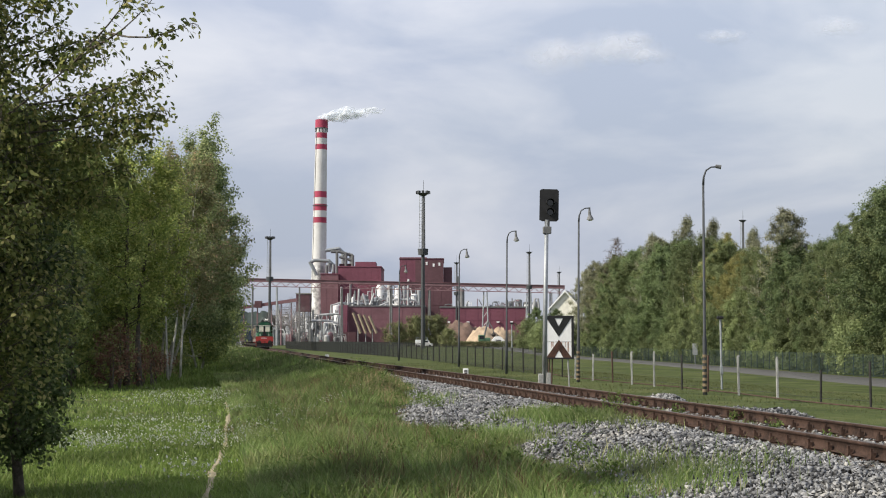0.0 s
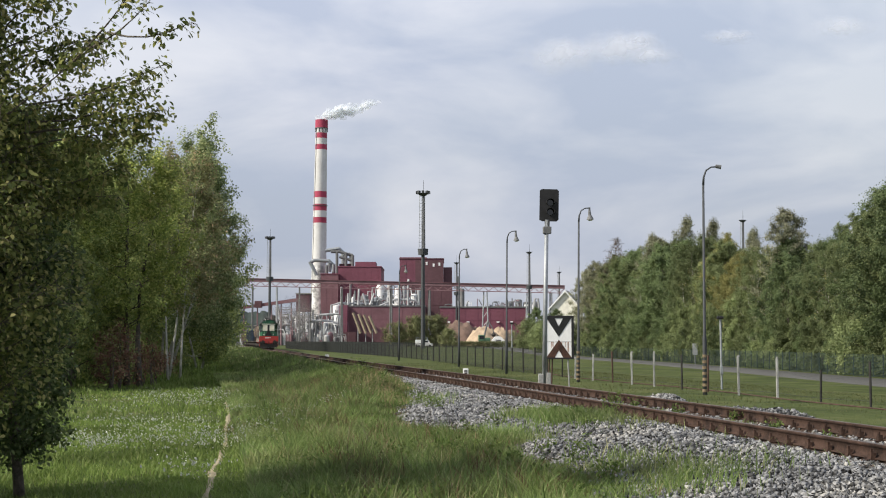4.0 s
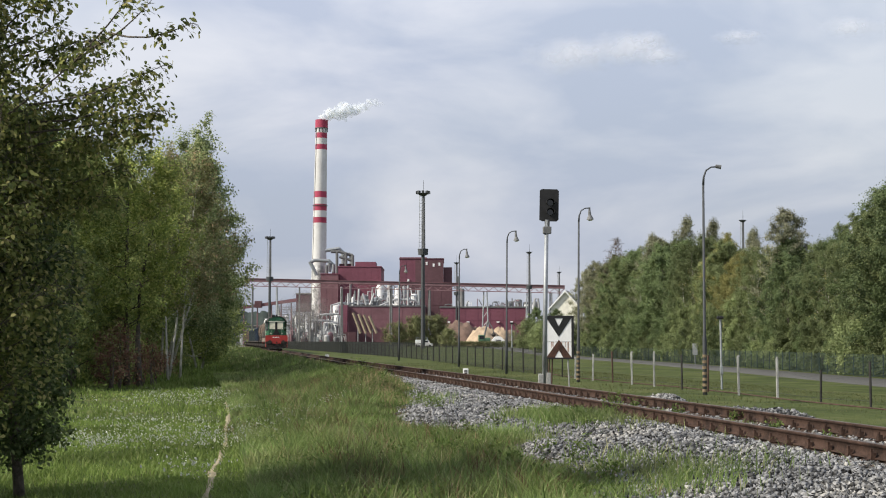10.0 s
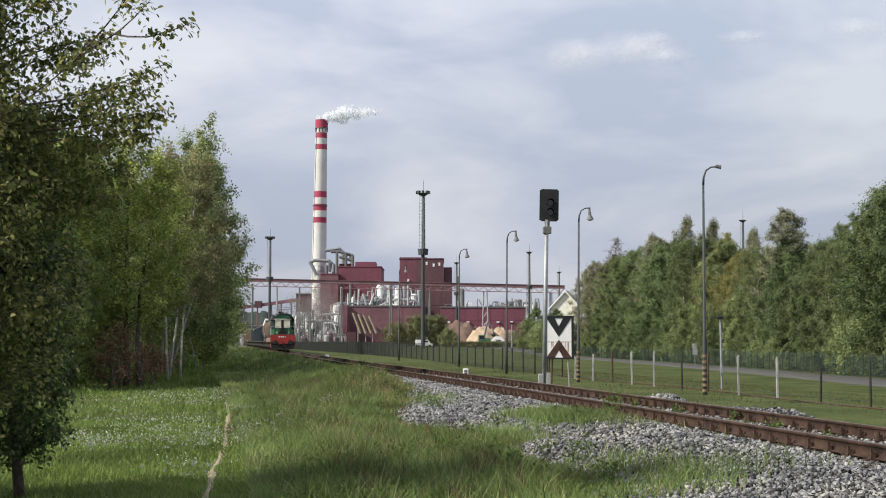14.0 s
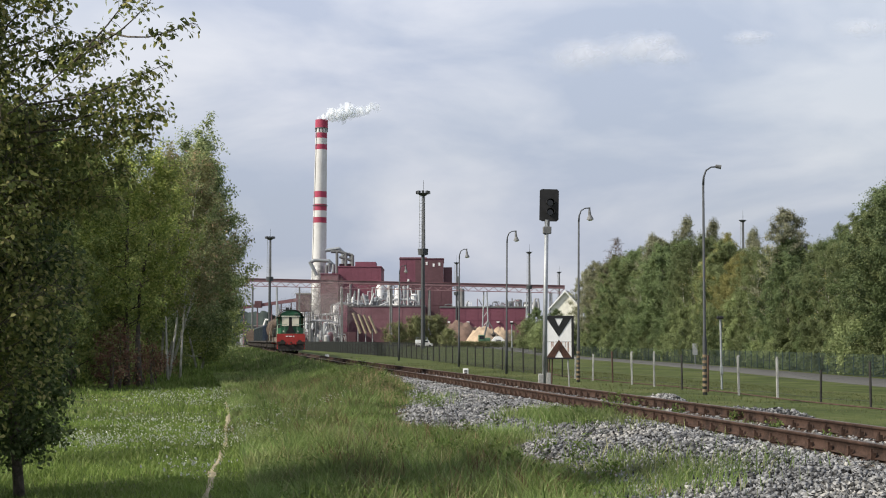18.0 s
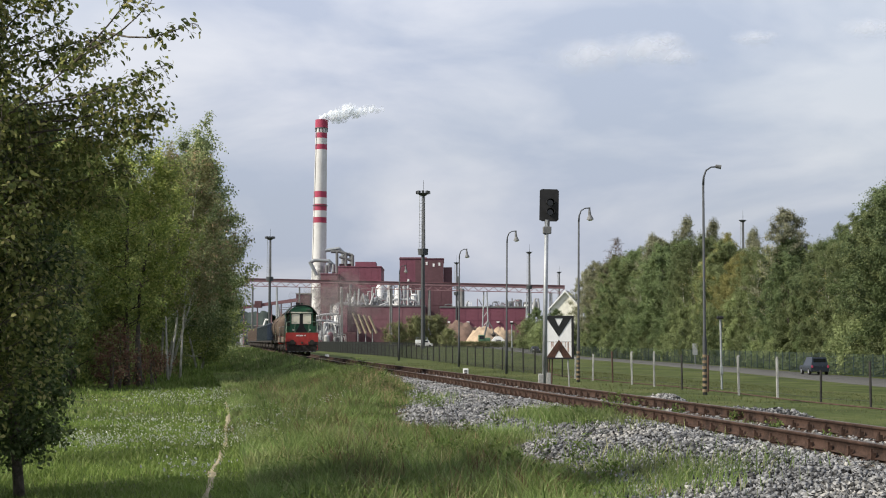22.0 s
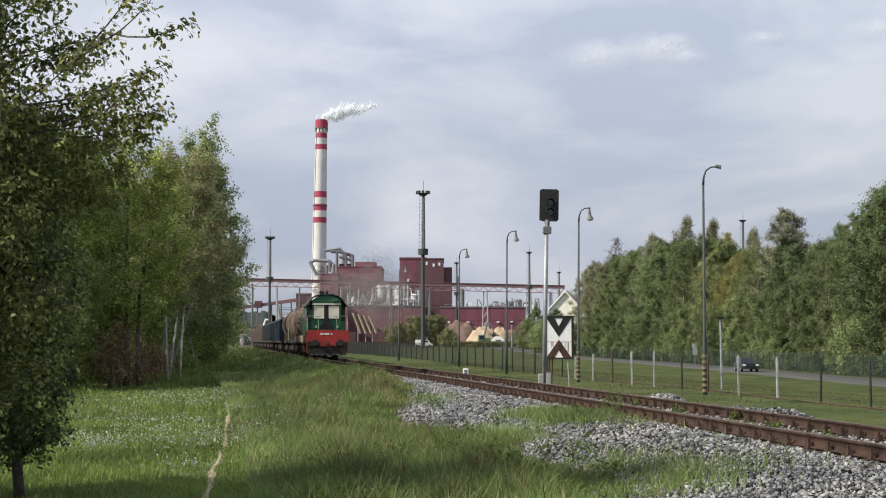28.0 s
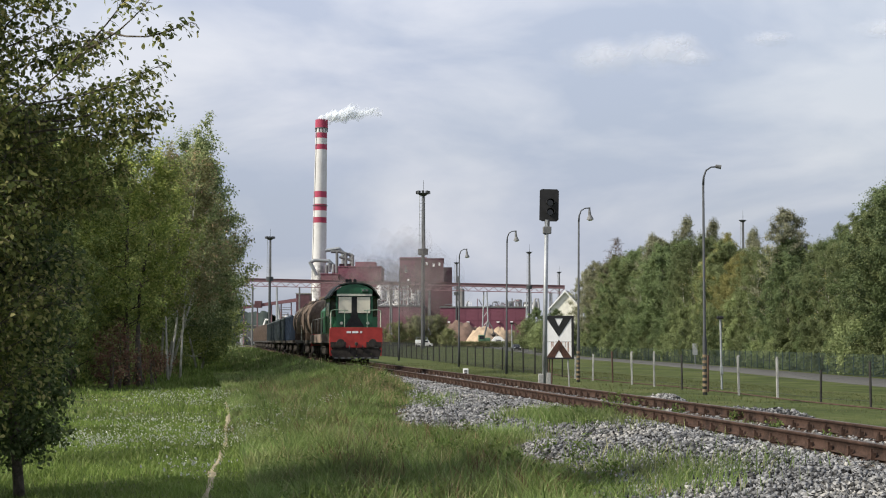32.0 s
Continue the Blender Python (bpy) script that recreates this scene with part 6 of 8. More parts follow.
def locomotive():
    t = thing("diesel_locomotive", None, "green and red diesel locomotive running cab first, cream window blinds", "locomotive")
    part("underframe", new_box(-1.36, 1.36, 0.12, 16.6, 0.95, 1.45, 0.03), M_UNDER, t)
    # red end with lamps and number bars
    end = part("buffer_beam", prism(bmesh.new(), [(-1.42, 0.80), (1.42, 0.80), (1.44, 1.2), (1.44, 1.82), (1.36, 1.90), (-1.36, 1.90), (-1.44, 1.82), (-1.44, 1.2)], 0.0, 0.30), M_LOCRED, t, "red enamelled buffer beam")
    for x, w in ((-0.40, 0.24), (-0.05, 0.34), (0.27, 0.11)):
        part("number_bar", new_box(x - w / 2, x + w / 2, -0.012, -0.004, 1.58, 1.69), M_WHITE, end, "white number bar")
    for s in (-1, 1):
        part("buffer_recess", new_box(s * 0.98 - 0.42, s * 0.98 + 0.42, -0.02, -0.004, 0.80, 1.10), M_UNDER, end)
        part("step_post", new_box(s * 1.36 - 0.05, s * 1.36 + 0.05, 0.05, 0.6, 0.35, 1.2), M_LOCRED, t)
    buffers(t, 0.0, -1, 1.04)
    part("coupling_hook", new_box(-0.07, 0.07, -0.30, 0.0, 0.92, 1.08, 0.02), M_UNDER, t)
    part("coupling_chain", tube(bmesh.new(), [(0, -0.2, 0.95), (0.02, -0.28, 0.7), (0, -0.2, 0.5)], 0.035, 6), M_UNDER, t)
    for s in (-0.35, 0.35):
        part("brake_hose", tube(bmesh.new(), [(s, -0.02, 0.9), (s * 1.1, -0.2, 0.72), (s * 1.05, -0.16, 0.45)], 0.03, 6), M_UNDER, t)
    plough = bmesh.new()
    prism(plough, [(-1.25, 0.18), (1.25, 0.18), (1.38, 0.62), (1.2, 0.78), (-1.2, 0.78), (-1.38, 0.62)], 0.02, 0.14)
    part("rail_guard", plough, M_UNDER, t)
    for k in range(-3, 4):
        part("guard_tip", new_box(k * 0.36 - 0.10, k * 0.36 + 0.10, -0.03, 0.015, 0.20, 0.26), M_GREYPAINT, t, "pale worn edge")
    # walkway with steps and rails
    part("walkway", new_box(-1.42, 1.42, 0.30, 16.5, 1.45, 1.55, 0.01), M_UNDER, t)
    for s in (-1, 1):
        part("side_sill", new_box(s * 1.425 - 0.025, s * 1.425 + 0.025, 0.3, 16.5, 1.05, 1.55), M_WAGBROWN, t, "dirty brown side sill")
    # cab
    bm = bmesh.new()
    plan = [(-1.0, 1.05), (1.0, 1.05), (1.34, 1.62), (1.34, 4.6), (-1.34, 4.6), (-1.34, 1.62)]
    lo, hi = [bm.verts.new((x, y, 1.55)) for x, y in plan], [bm.verts.new((x, y, 3.66)) for x, y in plan]
    for q in range(6):
        bm.faces.new((lo[q], lo[(q + 1) % 6], hi[(q + 1) % 6], hi[q]))
    bm.faces.new(hi)
    prism(bm, [(-1.0, 3.66), (1.0, 3.66), (0.98, 3.90), (0.70, 4.12), (0.35, 4.22), (0, 4.25), (-0.35, 4.22), (-0.70, 4.12), (-0.98, 3.90)], 1.05, 4.6)
    cab = part("cab", bm, M_LOCGREEN, t, "bottle-green cab with canted corners")
    roof_out = [(1.43, 3.52), (1.40, 3.62), (1.06, 4.08), (0.80, 4.28), (0.42, 4.38), (0, 4.40), (-0.42, 4.38), (-0.80, 4.28), (-1.06, 4.08), (-1.40, 3.62), (-1.43, 3.52)]
    roof_in = [(-1.37, 3.52), (-1.34, 3.60), (-1.01, 4.03), (-0.77, 4.22), (-0.40, 4.31), (0, 4.33), (0.40, 4.31), (0.77, 4.22), (1.01, 4.03), (1.34, 3.60), (1.37, 3.52)]
    part("cab_roof", prism(bmesh.new(), roof_out + roof_in, 0.90, 4.9), M_LOCDARK, t, "dark arched cab roof")
    part("roof_fascia", prism(bmesh.new(), [(-1.0, 3.72), (1.0, 3.72), (0.98, 3.96), (0.70, 4.16), (0.35, 4.27), (0, 4.30), (-0.35, 4.27), (-0.70, 4.16), (-0.98, 3.96)], 0.96, 1.04), M_LOCGREEN, cab)
    part("visor_band", new_box(-0.98, 0.96, 0.94, 1.04, 3.64, 3.75), M_LOCCREAM, cab, "pale band above the windows")
    part("headlight_box", new_box(0.36, 0.78, 0.84, 0.95, 3.84, 4.06, 0.02), M_LOCGREEN, cab)
    for x in (0.46, 0.66):
        part("headlight", tube(bmesh.new(), [(x, 0.80, 3.95), (x, 0.85, 3.95)], 0.06, 12), M_GREYPAINT, cab)
    for x0, x1 in ((-0.88, -0.17), (0.14, 0.86)):
        w = part("window", new_box(x0 - 0.04, x1 + 0.04, 1.01, 1.045, 2.66, 3.62), M_LOCDARK, cab, "cab window with drawn cream blind")
        part("blind", new_box(x0, x1, 1.0, 1.009, 2.70, 3.58), M_SUNBLIND, w, "cream blind behind the pane")
    part("centre_door", new_box(-0.14, 0.11, 0.99, 1.045, 1.55, 3.60), M_BLACK, cab, "dark door between the windows")
    part("footplate_shroud", prism(bmesh.new(), [(-0.57, 1.91), (0.54, 1.91), (0.34, 2.22), (0.20, 2.46), (0.13, 2.75), (-0.16, 2.75), (-0.23, 2.46), (-0.37, 2.22)], 0.78, 0.98), M_BLACK, t, "black flared shroud")
    for s in (-0.72, 0.74):
        part("marker_light", tube(bmesh.new(), [(s, 0.98, 2.14), (s, 1.04, 2.14)], 0.085, 12), M_LOCCREAM, cab)
    part("lower_front", new_box(-1.0, 1.0, 0.60, 1.045, 1.55, 1.93), M_LOCGREEN, t)
    for s in (-1, 1):
        part("side_window", new_box(s * 1.34 - 0.012, s * 1.34 + 0.012, 1.75, 2.5, 2.55, 3.28), M_GLASSDARK, cab)
        part("side_window", new_box(s * 1.34 - 0.012, s * 1.34 + 0.012, 2.7, 3.7, 2.55, 3.28), M_GLASSDARK, cab)
        part("side_door", new_box(s * 1.34 - 0.014, s * 1.34 + 0.014, 3.85, 4.5, 1.6, 3.3), M_LOCDARK, cab)
        part("corner_window", new_box(-0.27, 0.27, -0.012, 0.012, 2.50, 3.56), M_GLASSDARK, cab, m=pose(s * 1.172, 1.33, 0, 0, 0, s * 59.2))
        part("handrail", tube(bmesh.new(), [(s * 1.36, 0.12, 1.88), (s * 1.36, 0.12, 2.80), (s * 1.20, 0.14, 2.86), (s * 0.45, 0.14, 2.82)], 0.022, 6), M_PALEGREEN, t)
        part("handrail", tube(bmesh.new(), [(s * 0.62, 0.14, 1.88), (s * 0.62, 0.14, 2.84)], 0.022, 6), M_PALEGREEN, t)
        part("corner_post", bar((s * 1.38, 0.35, 1.5), (s * 1.38, 0.35, 2.7), 0.028, seg=6), M_LOCCREAM, t, "cream handrail")
        part("long_handrail", tube(bmesh.new(), [(s * 1.36, 4.9, 2.5), (s * 1.36, 16.2, 2.5)], 0.022, 6), M_GREYPAINT, t)
        for y in (4.9, 7.7, 10.5, 13.3, 16.2):
            part("rail_stanchion", bar((s * 1.36, y, 1.5), (s * 1.36, y, 2.5), 0.02, seg=6), M_GREYPAINT, t)
        for k in range(3):
            part("step", new_box(s * 1.36 - 0.16, s * 1.36 + 0.1, 4.7, 5.2, 0.4 + k * 0.36, 0.44 + k * 0.36), M_UNDER, t)
    for x, l in ((-0.42, 0.22), (-0.25, 0.28), (0.02, 0.34)):
        h = part("horn", tube(bmesh.new(), [(x, 1.0, 4.48), (x, 1.0 + l, 4.52)], [0.10, 0.03], 10), M_BLACK, t)
        part("horn_bracket", bar((x, 1.15, 4.32), (x, 1.15, 4.50), 0.03, seg=5), M_BLACK, h)
    # hood with doors, stack and fan
    hood = part("hood", prism(bmesh.new(), [(-0.82, 1.55), (0.82, 1.55), (0.82, 3.05), (0.55, 3.35), (-0.55, 3.35), (-0.82, 3.05)], 4.6, 16.1), M_LOCGREEN, t)
    for s in (-1, 1):
        for k in range(9):
            part("hood_door", new_box(s * 0.83 - 0.012, s * 0.83 + 0.012, 5.0 + k * 1.2, 6.1 + k * 1.2, 1.7, 2.95), M_LOCDARK if k % 3 == 1 else M_LOCGREEN, hood)
    part("exhaust_stack", tube(bmesh.new(), [(0, 8.2, 3.3), (0, 8.2, 3.75)], 0.2, 12), M_BLACK, t)
    part("roof_fan", tube(bmesh.new(), [(0, 13.6, 3.34), (0, 13.6, 3.5)], 0.75, 20), M_UNDER, t)
    part("fuel_tank", new_box(-1.2, 1.2, 7.0, 10.4, 0.32, 0.95, 0.06), M_UNDER, t)
    for c in (3.4, 13.6):
        ax = [c - 2.0, c, c + 2.0]
        bogie(t, c, ax, 0.52)
        for a in ax:
            wheelset(t, a, 0.525, TURN)
    part("rear_beam", new_box(-1.4, 1.4, 16.45, 16.75, 0.85, 1.6), M_LOCRED, t)
    return t


def tank_wagon(first):
    t = thing("tank_wagon", None, "brown weathered tank wagon with ladder and bands", "tank wagon", "wagons of the train")
    L = 12.0
    part("frame", new_box(-1.2, 1.2, 0.45, L - 0.45, 0.98, 1.22, 0.02), M_UNDER, t)
    ring = [(0, 0.75, 2.62), (0, 0.88, 2.62), (0, 1.15, 2.62), (0, L - 1.15, 2.62), (0, L - 0.88, 2.62), (0, L - 0.75, 2.62)]
    part("barrel", tube(bmesh.new(), ring, [0.85, 1.22, 1.40, 1.40, 1.22, 0.85], 28), M_TANK, t, "brown riveted barrel", rounded=True)
    for y in (1.3, 3.3, 5.2, 6.8, 8.7, 10.7):
        part("band", tube(bmesh.new(), [(0, y - 0.05, 2.62), (0, y + 0.05, 2.62)], 1.408, 28), M_TANK, t)
    part("dome", tube(bmesh.new(), [(0, 6, 3.9), (0, 6, 4.2), (0, 6, 4.26)], [0.45, 0.42, 0.1], 16), M_TANK, t)
    part("catwalk", new_box(-0.35, 0.35, 1.6, L - 1.6, 4.03, 4.08), M_UNDER, t)
    for s in (-1, 1):
        lad = bmesh.new()
        for y in (5.75, 6.25):
            tube(lad, [(s * 1.45, y, 1.0), (s * 1.46, y, 3.0), (s * 0.6, y, 4.05)], 0.025, 5)
        for k in range(7):
            box(lad, s * 1.45 - 0.02, s * 1.45 + 0.02, 5.75, 6.25, 1.1 + k * 0.3, 1.14 + k * 0.3)
        part("ladder", lad, M_UNDER, t)
        for y in (1.6, 4.2, 7.8, 10.4):
            part("saddle", new_box(s * 0.9 - 0.3, s * 0.9 + 0.3, y - 0.1, y + 0.1, 1.2, 1.75), M_TANK, t)
        part("handrail", tube(bmesh.new(), [(s * 1.3, 0.5, 1.2), (s * 1.3, 0.5, 2.3), (s * 1.3, 1.2, 2.3)], 0.02, 5), M_LOCCREAM, t)
    for c in (2.4, L - 2.4):
        bogie(t, c, [c - 0.9, c + 0.9])
        for a in (c - 0.9, c + 0.9):
            wheelset(t, a, 0.46, TURN if first else None)
    buffers(t, 0.42, -1)
    buffers(t, L - 0.42, 1)
    return t


def open_wagon(mat, label, name="open_wagon", logs=False):
    t = thing(name, None, label, "freight wagon", "wagons of the train")
    L = 13.6
    part("frame", new_box(-1.35, 1.35, 0.42, L - 0.42, 0.98, 1.26, 0.02), M_UNDER, t)
    if logs:
        for s in (-1, 1):
            for y in (0.8, 2.9, 5.0, 7.1, 9.2, 11.2, 12.8):
                part("stanchion", new_box(s * 1.36 - 0.05, s * 1.36 + 0.05, y - 0.06, y + 0.06, 1.2, 3.35), mat, t)
        rng = random.Random(8)
        me = [smooth(to_mesh("log", tube(bmesh.new(), [(0, 0, 0), (0, 5.9, 0)], [r, r * 0.82], 8))) for r in (0.17, 0.20)]
        for half in (0.6, 6.9):
            for row in range(5):
                for c in range(7):
                    part("log", me[(row + c) % 2], M_LOGS, t, m=pose((c - 3) * 0.37 + (0.17 if row % 2 else 0) * 0.5, half + rng.uniform(-0.15, 0.15), 1.45 + row * 0.33))
    else:
        for s in (-1, 1):
            part("side", new_box(s * 1.36 - 0.03, s * 1.36 + 0.03, 0.45, L - 0.45, 1.26, 3.15), mat, t)
            part("top_rail", new_box(s * 1.38 - 0.07, s * 1.38 + 0.07, 0.42, L - 0.42, 3.13, 3.27, 0.01), mat, t)
            for k in range(9):
                y = 0.55 + k * (L - 1.1) / 8
                part("rib", new_box(s * 1.42 - 0.05, s * 1.42 + 0.05, y - 0.07, y + 0.07, 1.2, 3.14), mat, t)
        for y in (0.45, L - 0.45):
            part("end", new_box(-1.35, 1.35, y - 0.04, y + 0.04, 1.26, 3.18), mat, t)
            for x in (-0.9, -0.3, 0.3, 0.9):
                part("end_rib", new_box(x - 0.06, x + 0.06, y - 0.09, y + 0.09, 1.2, 3.16), mat, t)
        part("floor", new_box(-1.34, 1.34, 0.5, L - 0.5, 1.26, 1.34), M_UNDER, t)
    for c in (2.4, L - 2.4):
        bogie(t, c, [c - 0.9, c + 0.9])
        for a in (c - 0.9, c + 0.9):
            wheelset(t, a, 0.46)
    buffers(t, 0.42, -1)
    buffers(t, L - 0.42, 1)
    return t


LOCO_LEN, TANK_LEN, WAG_LEN = 17.2, 12.0, 13.6
loco = locomotive()
train = [(loco, 0.0, LOCO_LEN)]
back = LOCO_LEN
first = tank_wagon(True)
train.append((first, back, TANK_LEN))
back += TANK_LEN
second = tank_wagon(False)
train.append((second, back, TANK_LEN))
back += TANK_LEN
blue = open_wagon(M_WAGBLUE, "faded blue high-sided open wagon")
teal = open_wagon(M_WAGTEAL, "grey-teal high-sided open wagon")
timber = open_wagon(M_WAGBROWN, "brown timber wagon loaded with debarked logs", "timber_wagon", True)
made = set()
for w in (blue, teal, teal, teal, teal, timber, timber, timber, timber, timber, timber):
    ob = w if w not in made else copy_thing(w, Matrix())
    made.add(w)
    train.append((ob, back, WAG_LEN))
    back += WAG_LEN

# diesel haze drifting off the stack, and steam off the chimney: lumpy rigid puffs


def puff_mesh(name, seed, rx, ry, rz, lumps=9):
    rng = np.random.default_rng(seed)
    bm = bmesh.new()
    bmesh.ops.create_icosphere(bm, subdivisions=4, radius=1.0)
    dirs = rng.normal(size=(lumps, 3))
    dirs /= np.linalg.norm(dirs, axis=1)[:, None]
    amp = rng.uniform(0.15, 0.55, lumps)
    for v in bm.verts:
        p = np.array(v.co)
        k = 0.62 + float(np.sum(amp * np.exp(-(1 - dirs @ p) * 7.0)))
        v.co = Vector((p[0] * k * rx, p[1] * k * ry, p[2] * k * rz))
    return smooth(to_mesh(name, bm))


haze = thing("exhaust_haze", None, "thin grey diesel haze drifting beside the locomotive", "smoke")
hrng = random.Random(31)
for k in range(100):
    u = (k + 0.5) / 100
    part("wisp", puff_mesh("wisp", 300 + k, (0.5 + 1.1 * u) * hrng.uniform(0.6, 1.3), 1.2, (0.4 + 0.8 * u) * hrng.uniform(0.6, 1.3), 20), M_EXHAUST, haze, m=pose(0.2 + 6.6 * u + hrng.gauss(0, 0.9), 8.2 + 14 * u, 3.5 + 2.0 * math.sin(2.4 * u) + hrng.gauss(0, 0.25 + 1.3 * u), 0, hrng.uniform(0, 360), 0))

steam = thing("steam_plume", pose(-64.48, 800, 117.60 - 0.6), "white steam plume drifting off the chimney top", "smoke")
PUFFS = []
prng = random.Random(12)
for k in range(72):
    u = (k + 0.5) / 72
    x = 0.2 + 31.0 * u ** 1.15 + prng.gauss(0, 0.5)
    body = math.sin(math.pi * min(1, u * 0.86 + 0.13)) ** 0.8
    z = 0.9 + 6.6 * u ** 0.8 + prng.gauss(0, 0.8) * (0.25 + 1.5 * body * u)
    r = (0.9 + 2.1 * body) * prng.uniform(0.6, 1.1)
    p = part("puff", puff_mesh("puff", 80 + k, r * 1.45, r, r * 0.85, 5), M_STEAM if u < 0.62 or k % 4 == 0 else M_STEAM_THIN, steam, m=pose(x, prng.uniform(-1.5, 1.5), z))
    PUFFS.append((p, x, p.location.y, z, prng.uniform(4, 11), prng.uniform(0, 6.28)))

# bright soft clouds of the high layer, which drifts slowly; far behind all else


def cloud_material():
    m = bpy.data.materials.new("soft_cloud")
    m.use_nodes = True
    n, l = m.node_tree.nodes, m.node_tree.links
    p = n["Principled BSDF"]
    p.inputs["Base Color"].default_value, p.inputs["Roughness"].default_value, p.inputs["Specular IOR Level"].default_value = (0.93, 0.94, 1.0, 1), 1.0, 0.0
    tc = n.new("ShaderNodeTexCoord")
    round_off = n.new("ShaderNodeTexGradient")
    round_off.gradient_type = "SPHERICAL"
    l.new(tc.outputs["Object"], round_off.inputs[0])
    oi = n.new("ShaderNodeObjectInfo")
    shift = n.new("ShaderNodeVectorMath")
    shift.operation = "MULTIPLY_ADD"
    shift.inputs[1].default_value = (2.4, 1.0, 1.1)
    l.new(tc.outputs["Object"], shift.inputs[0])
    l.new(oi.outputs["Random"], shift.inputs[2])
    ns = n.new("ShaderNodeTexNoise")
    ns.inputs["Scale"].default_value, ns.inputs["Detail"].default_value, ns.inputs["Roughness"].default_value = 1.4, 2.5, 0.5
    l.new(shift.outputs[0], ns.inputs["Vector"])
    add = n.new("ShaderNodeMath")
    add.operation = "MULTIPLY_ADD"
    add.inputs[1].default_value = 1.1
    l.new(round_off.outputs["Fac"], add.inputs[0])
    l.new(ns.outputs[0], add.inputs[2])
    mr = n.new("ShaderNodeMapRange")
    mr.interpolation_type = "SMOOTHSTEP"
    mr.inputs[1].default_value, mr.inputs[2].default_value, mr.inputs[3].default_value, mr.inputs[4].default_value = 0.55, 2.0, 0.0, 0.5
    l.new(add.outputs[0], mr.inputs[0])
    edge = n.new("ShaderNodeMapRange")
    edge.interpolation_type = "SMOOTHSTEP"
    edge.inputs[1].default_value, edge.inputs[2].default_value = 0.0, 0.35
    l.new(round_off.outputs["Fac"], edge.inputs[0])
    both = n.new("ShaderNodeMath")
    both.operation = "MULTIPLY"
    l.new(mr.outputs[0], both.inputs[0])
    l.new(edge.outputs[0], both.inputs[1])
    l.new(both.outputs[0], p.inputs["Alpha"])
    return m


M_CLOUD = cloud_material()
CLOUDS = []
for px, py, w, h in ((985, 92, 110, 48), (1095, 80, 105, 46), (1490, 42, 75, 26), (1000, 90, 90, 36), (1105, 78, 80, 34), (1150, 94, 70, 24), (1285, 60, 60, 20), (1130, 64, 40, 20)):
    d = 4200.0
    x, z = (px - 784) * d / 2695.0, EYE_Z + (604 - py) * d / 2695.0
    v, f = [], []
    k = 12
    for i in range(k + 1):
        for j in range(k + 1):
            a, c = i / k * 2 - 1, j / k * 2 - 1
            v.append((a, 0.12 * (a * a + c * c), c))
    f = [(i * (k + 1) + j, (i + 1) * (k + 1) + j, (i + 1) * (k + 1) + j + 1, i * (k + 1) + j + 1) for i in range(k) for j in range(k)]
    ob = part("backdrop_cloud", np_mesh("backdrop_cloud", v, f), M_CLOUD, rounded=True, m=pose(x, d, z))
    ob.scale = (w * d / 2695.0, 60, h * d / 2695.0)
    tagged(ob, "soft bright white cloud drifting in the hazy sky", "cloud", kind="structure")
    CLOUDS.append((ob, x, d, z))

# ---------------------------------------------------------------- cars on the road


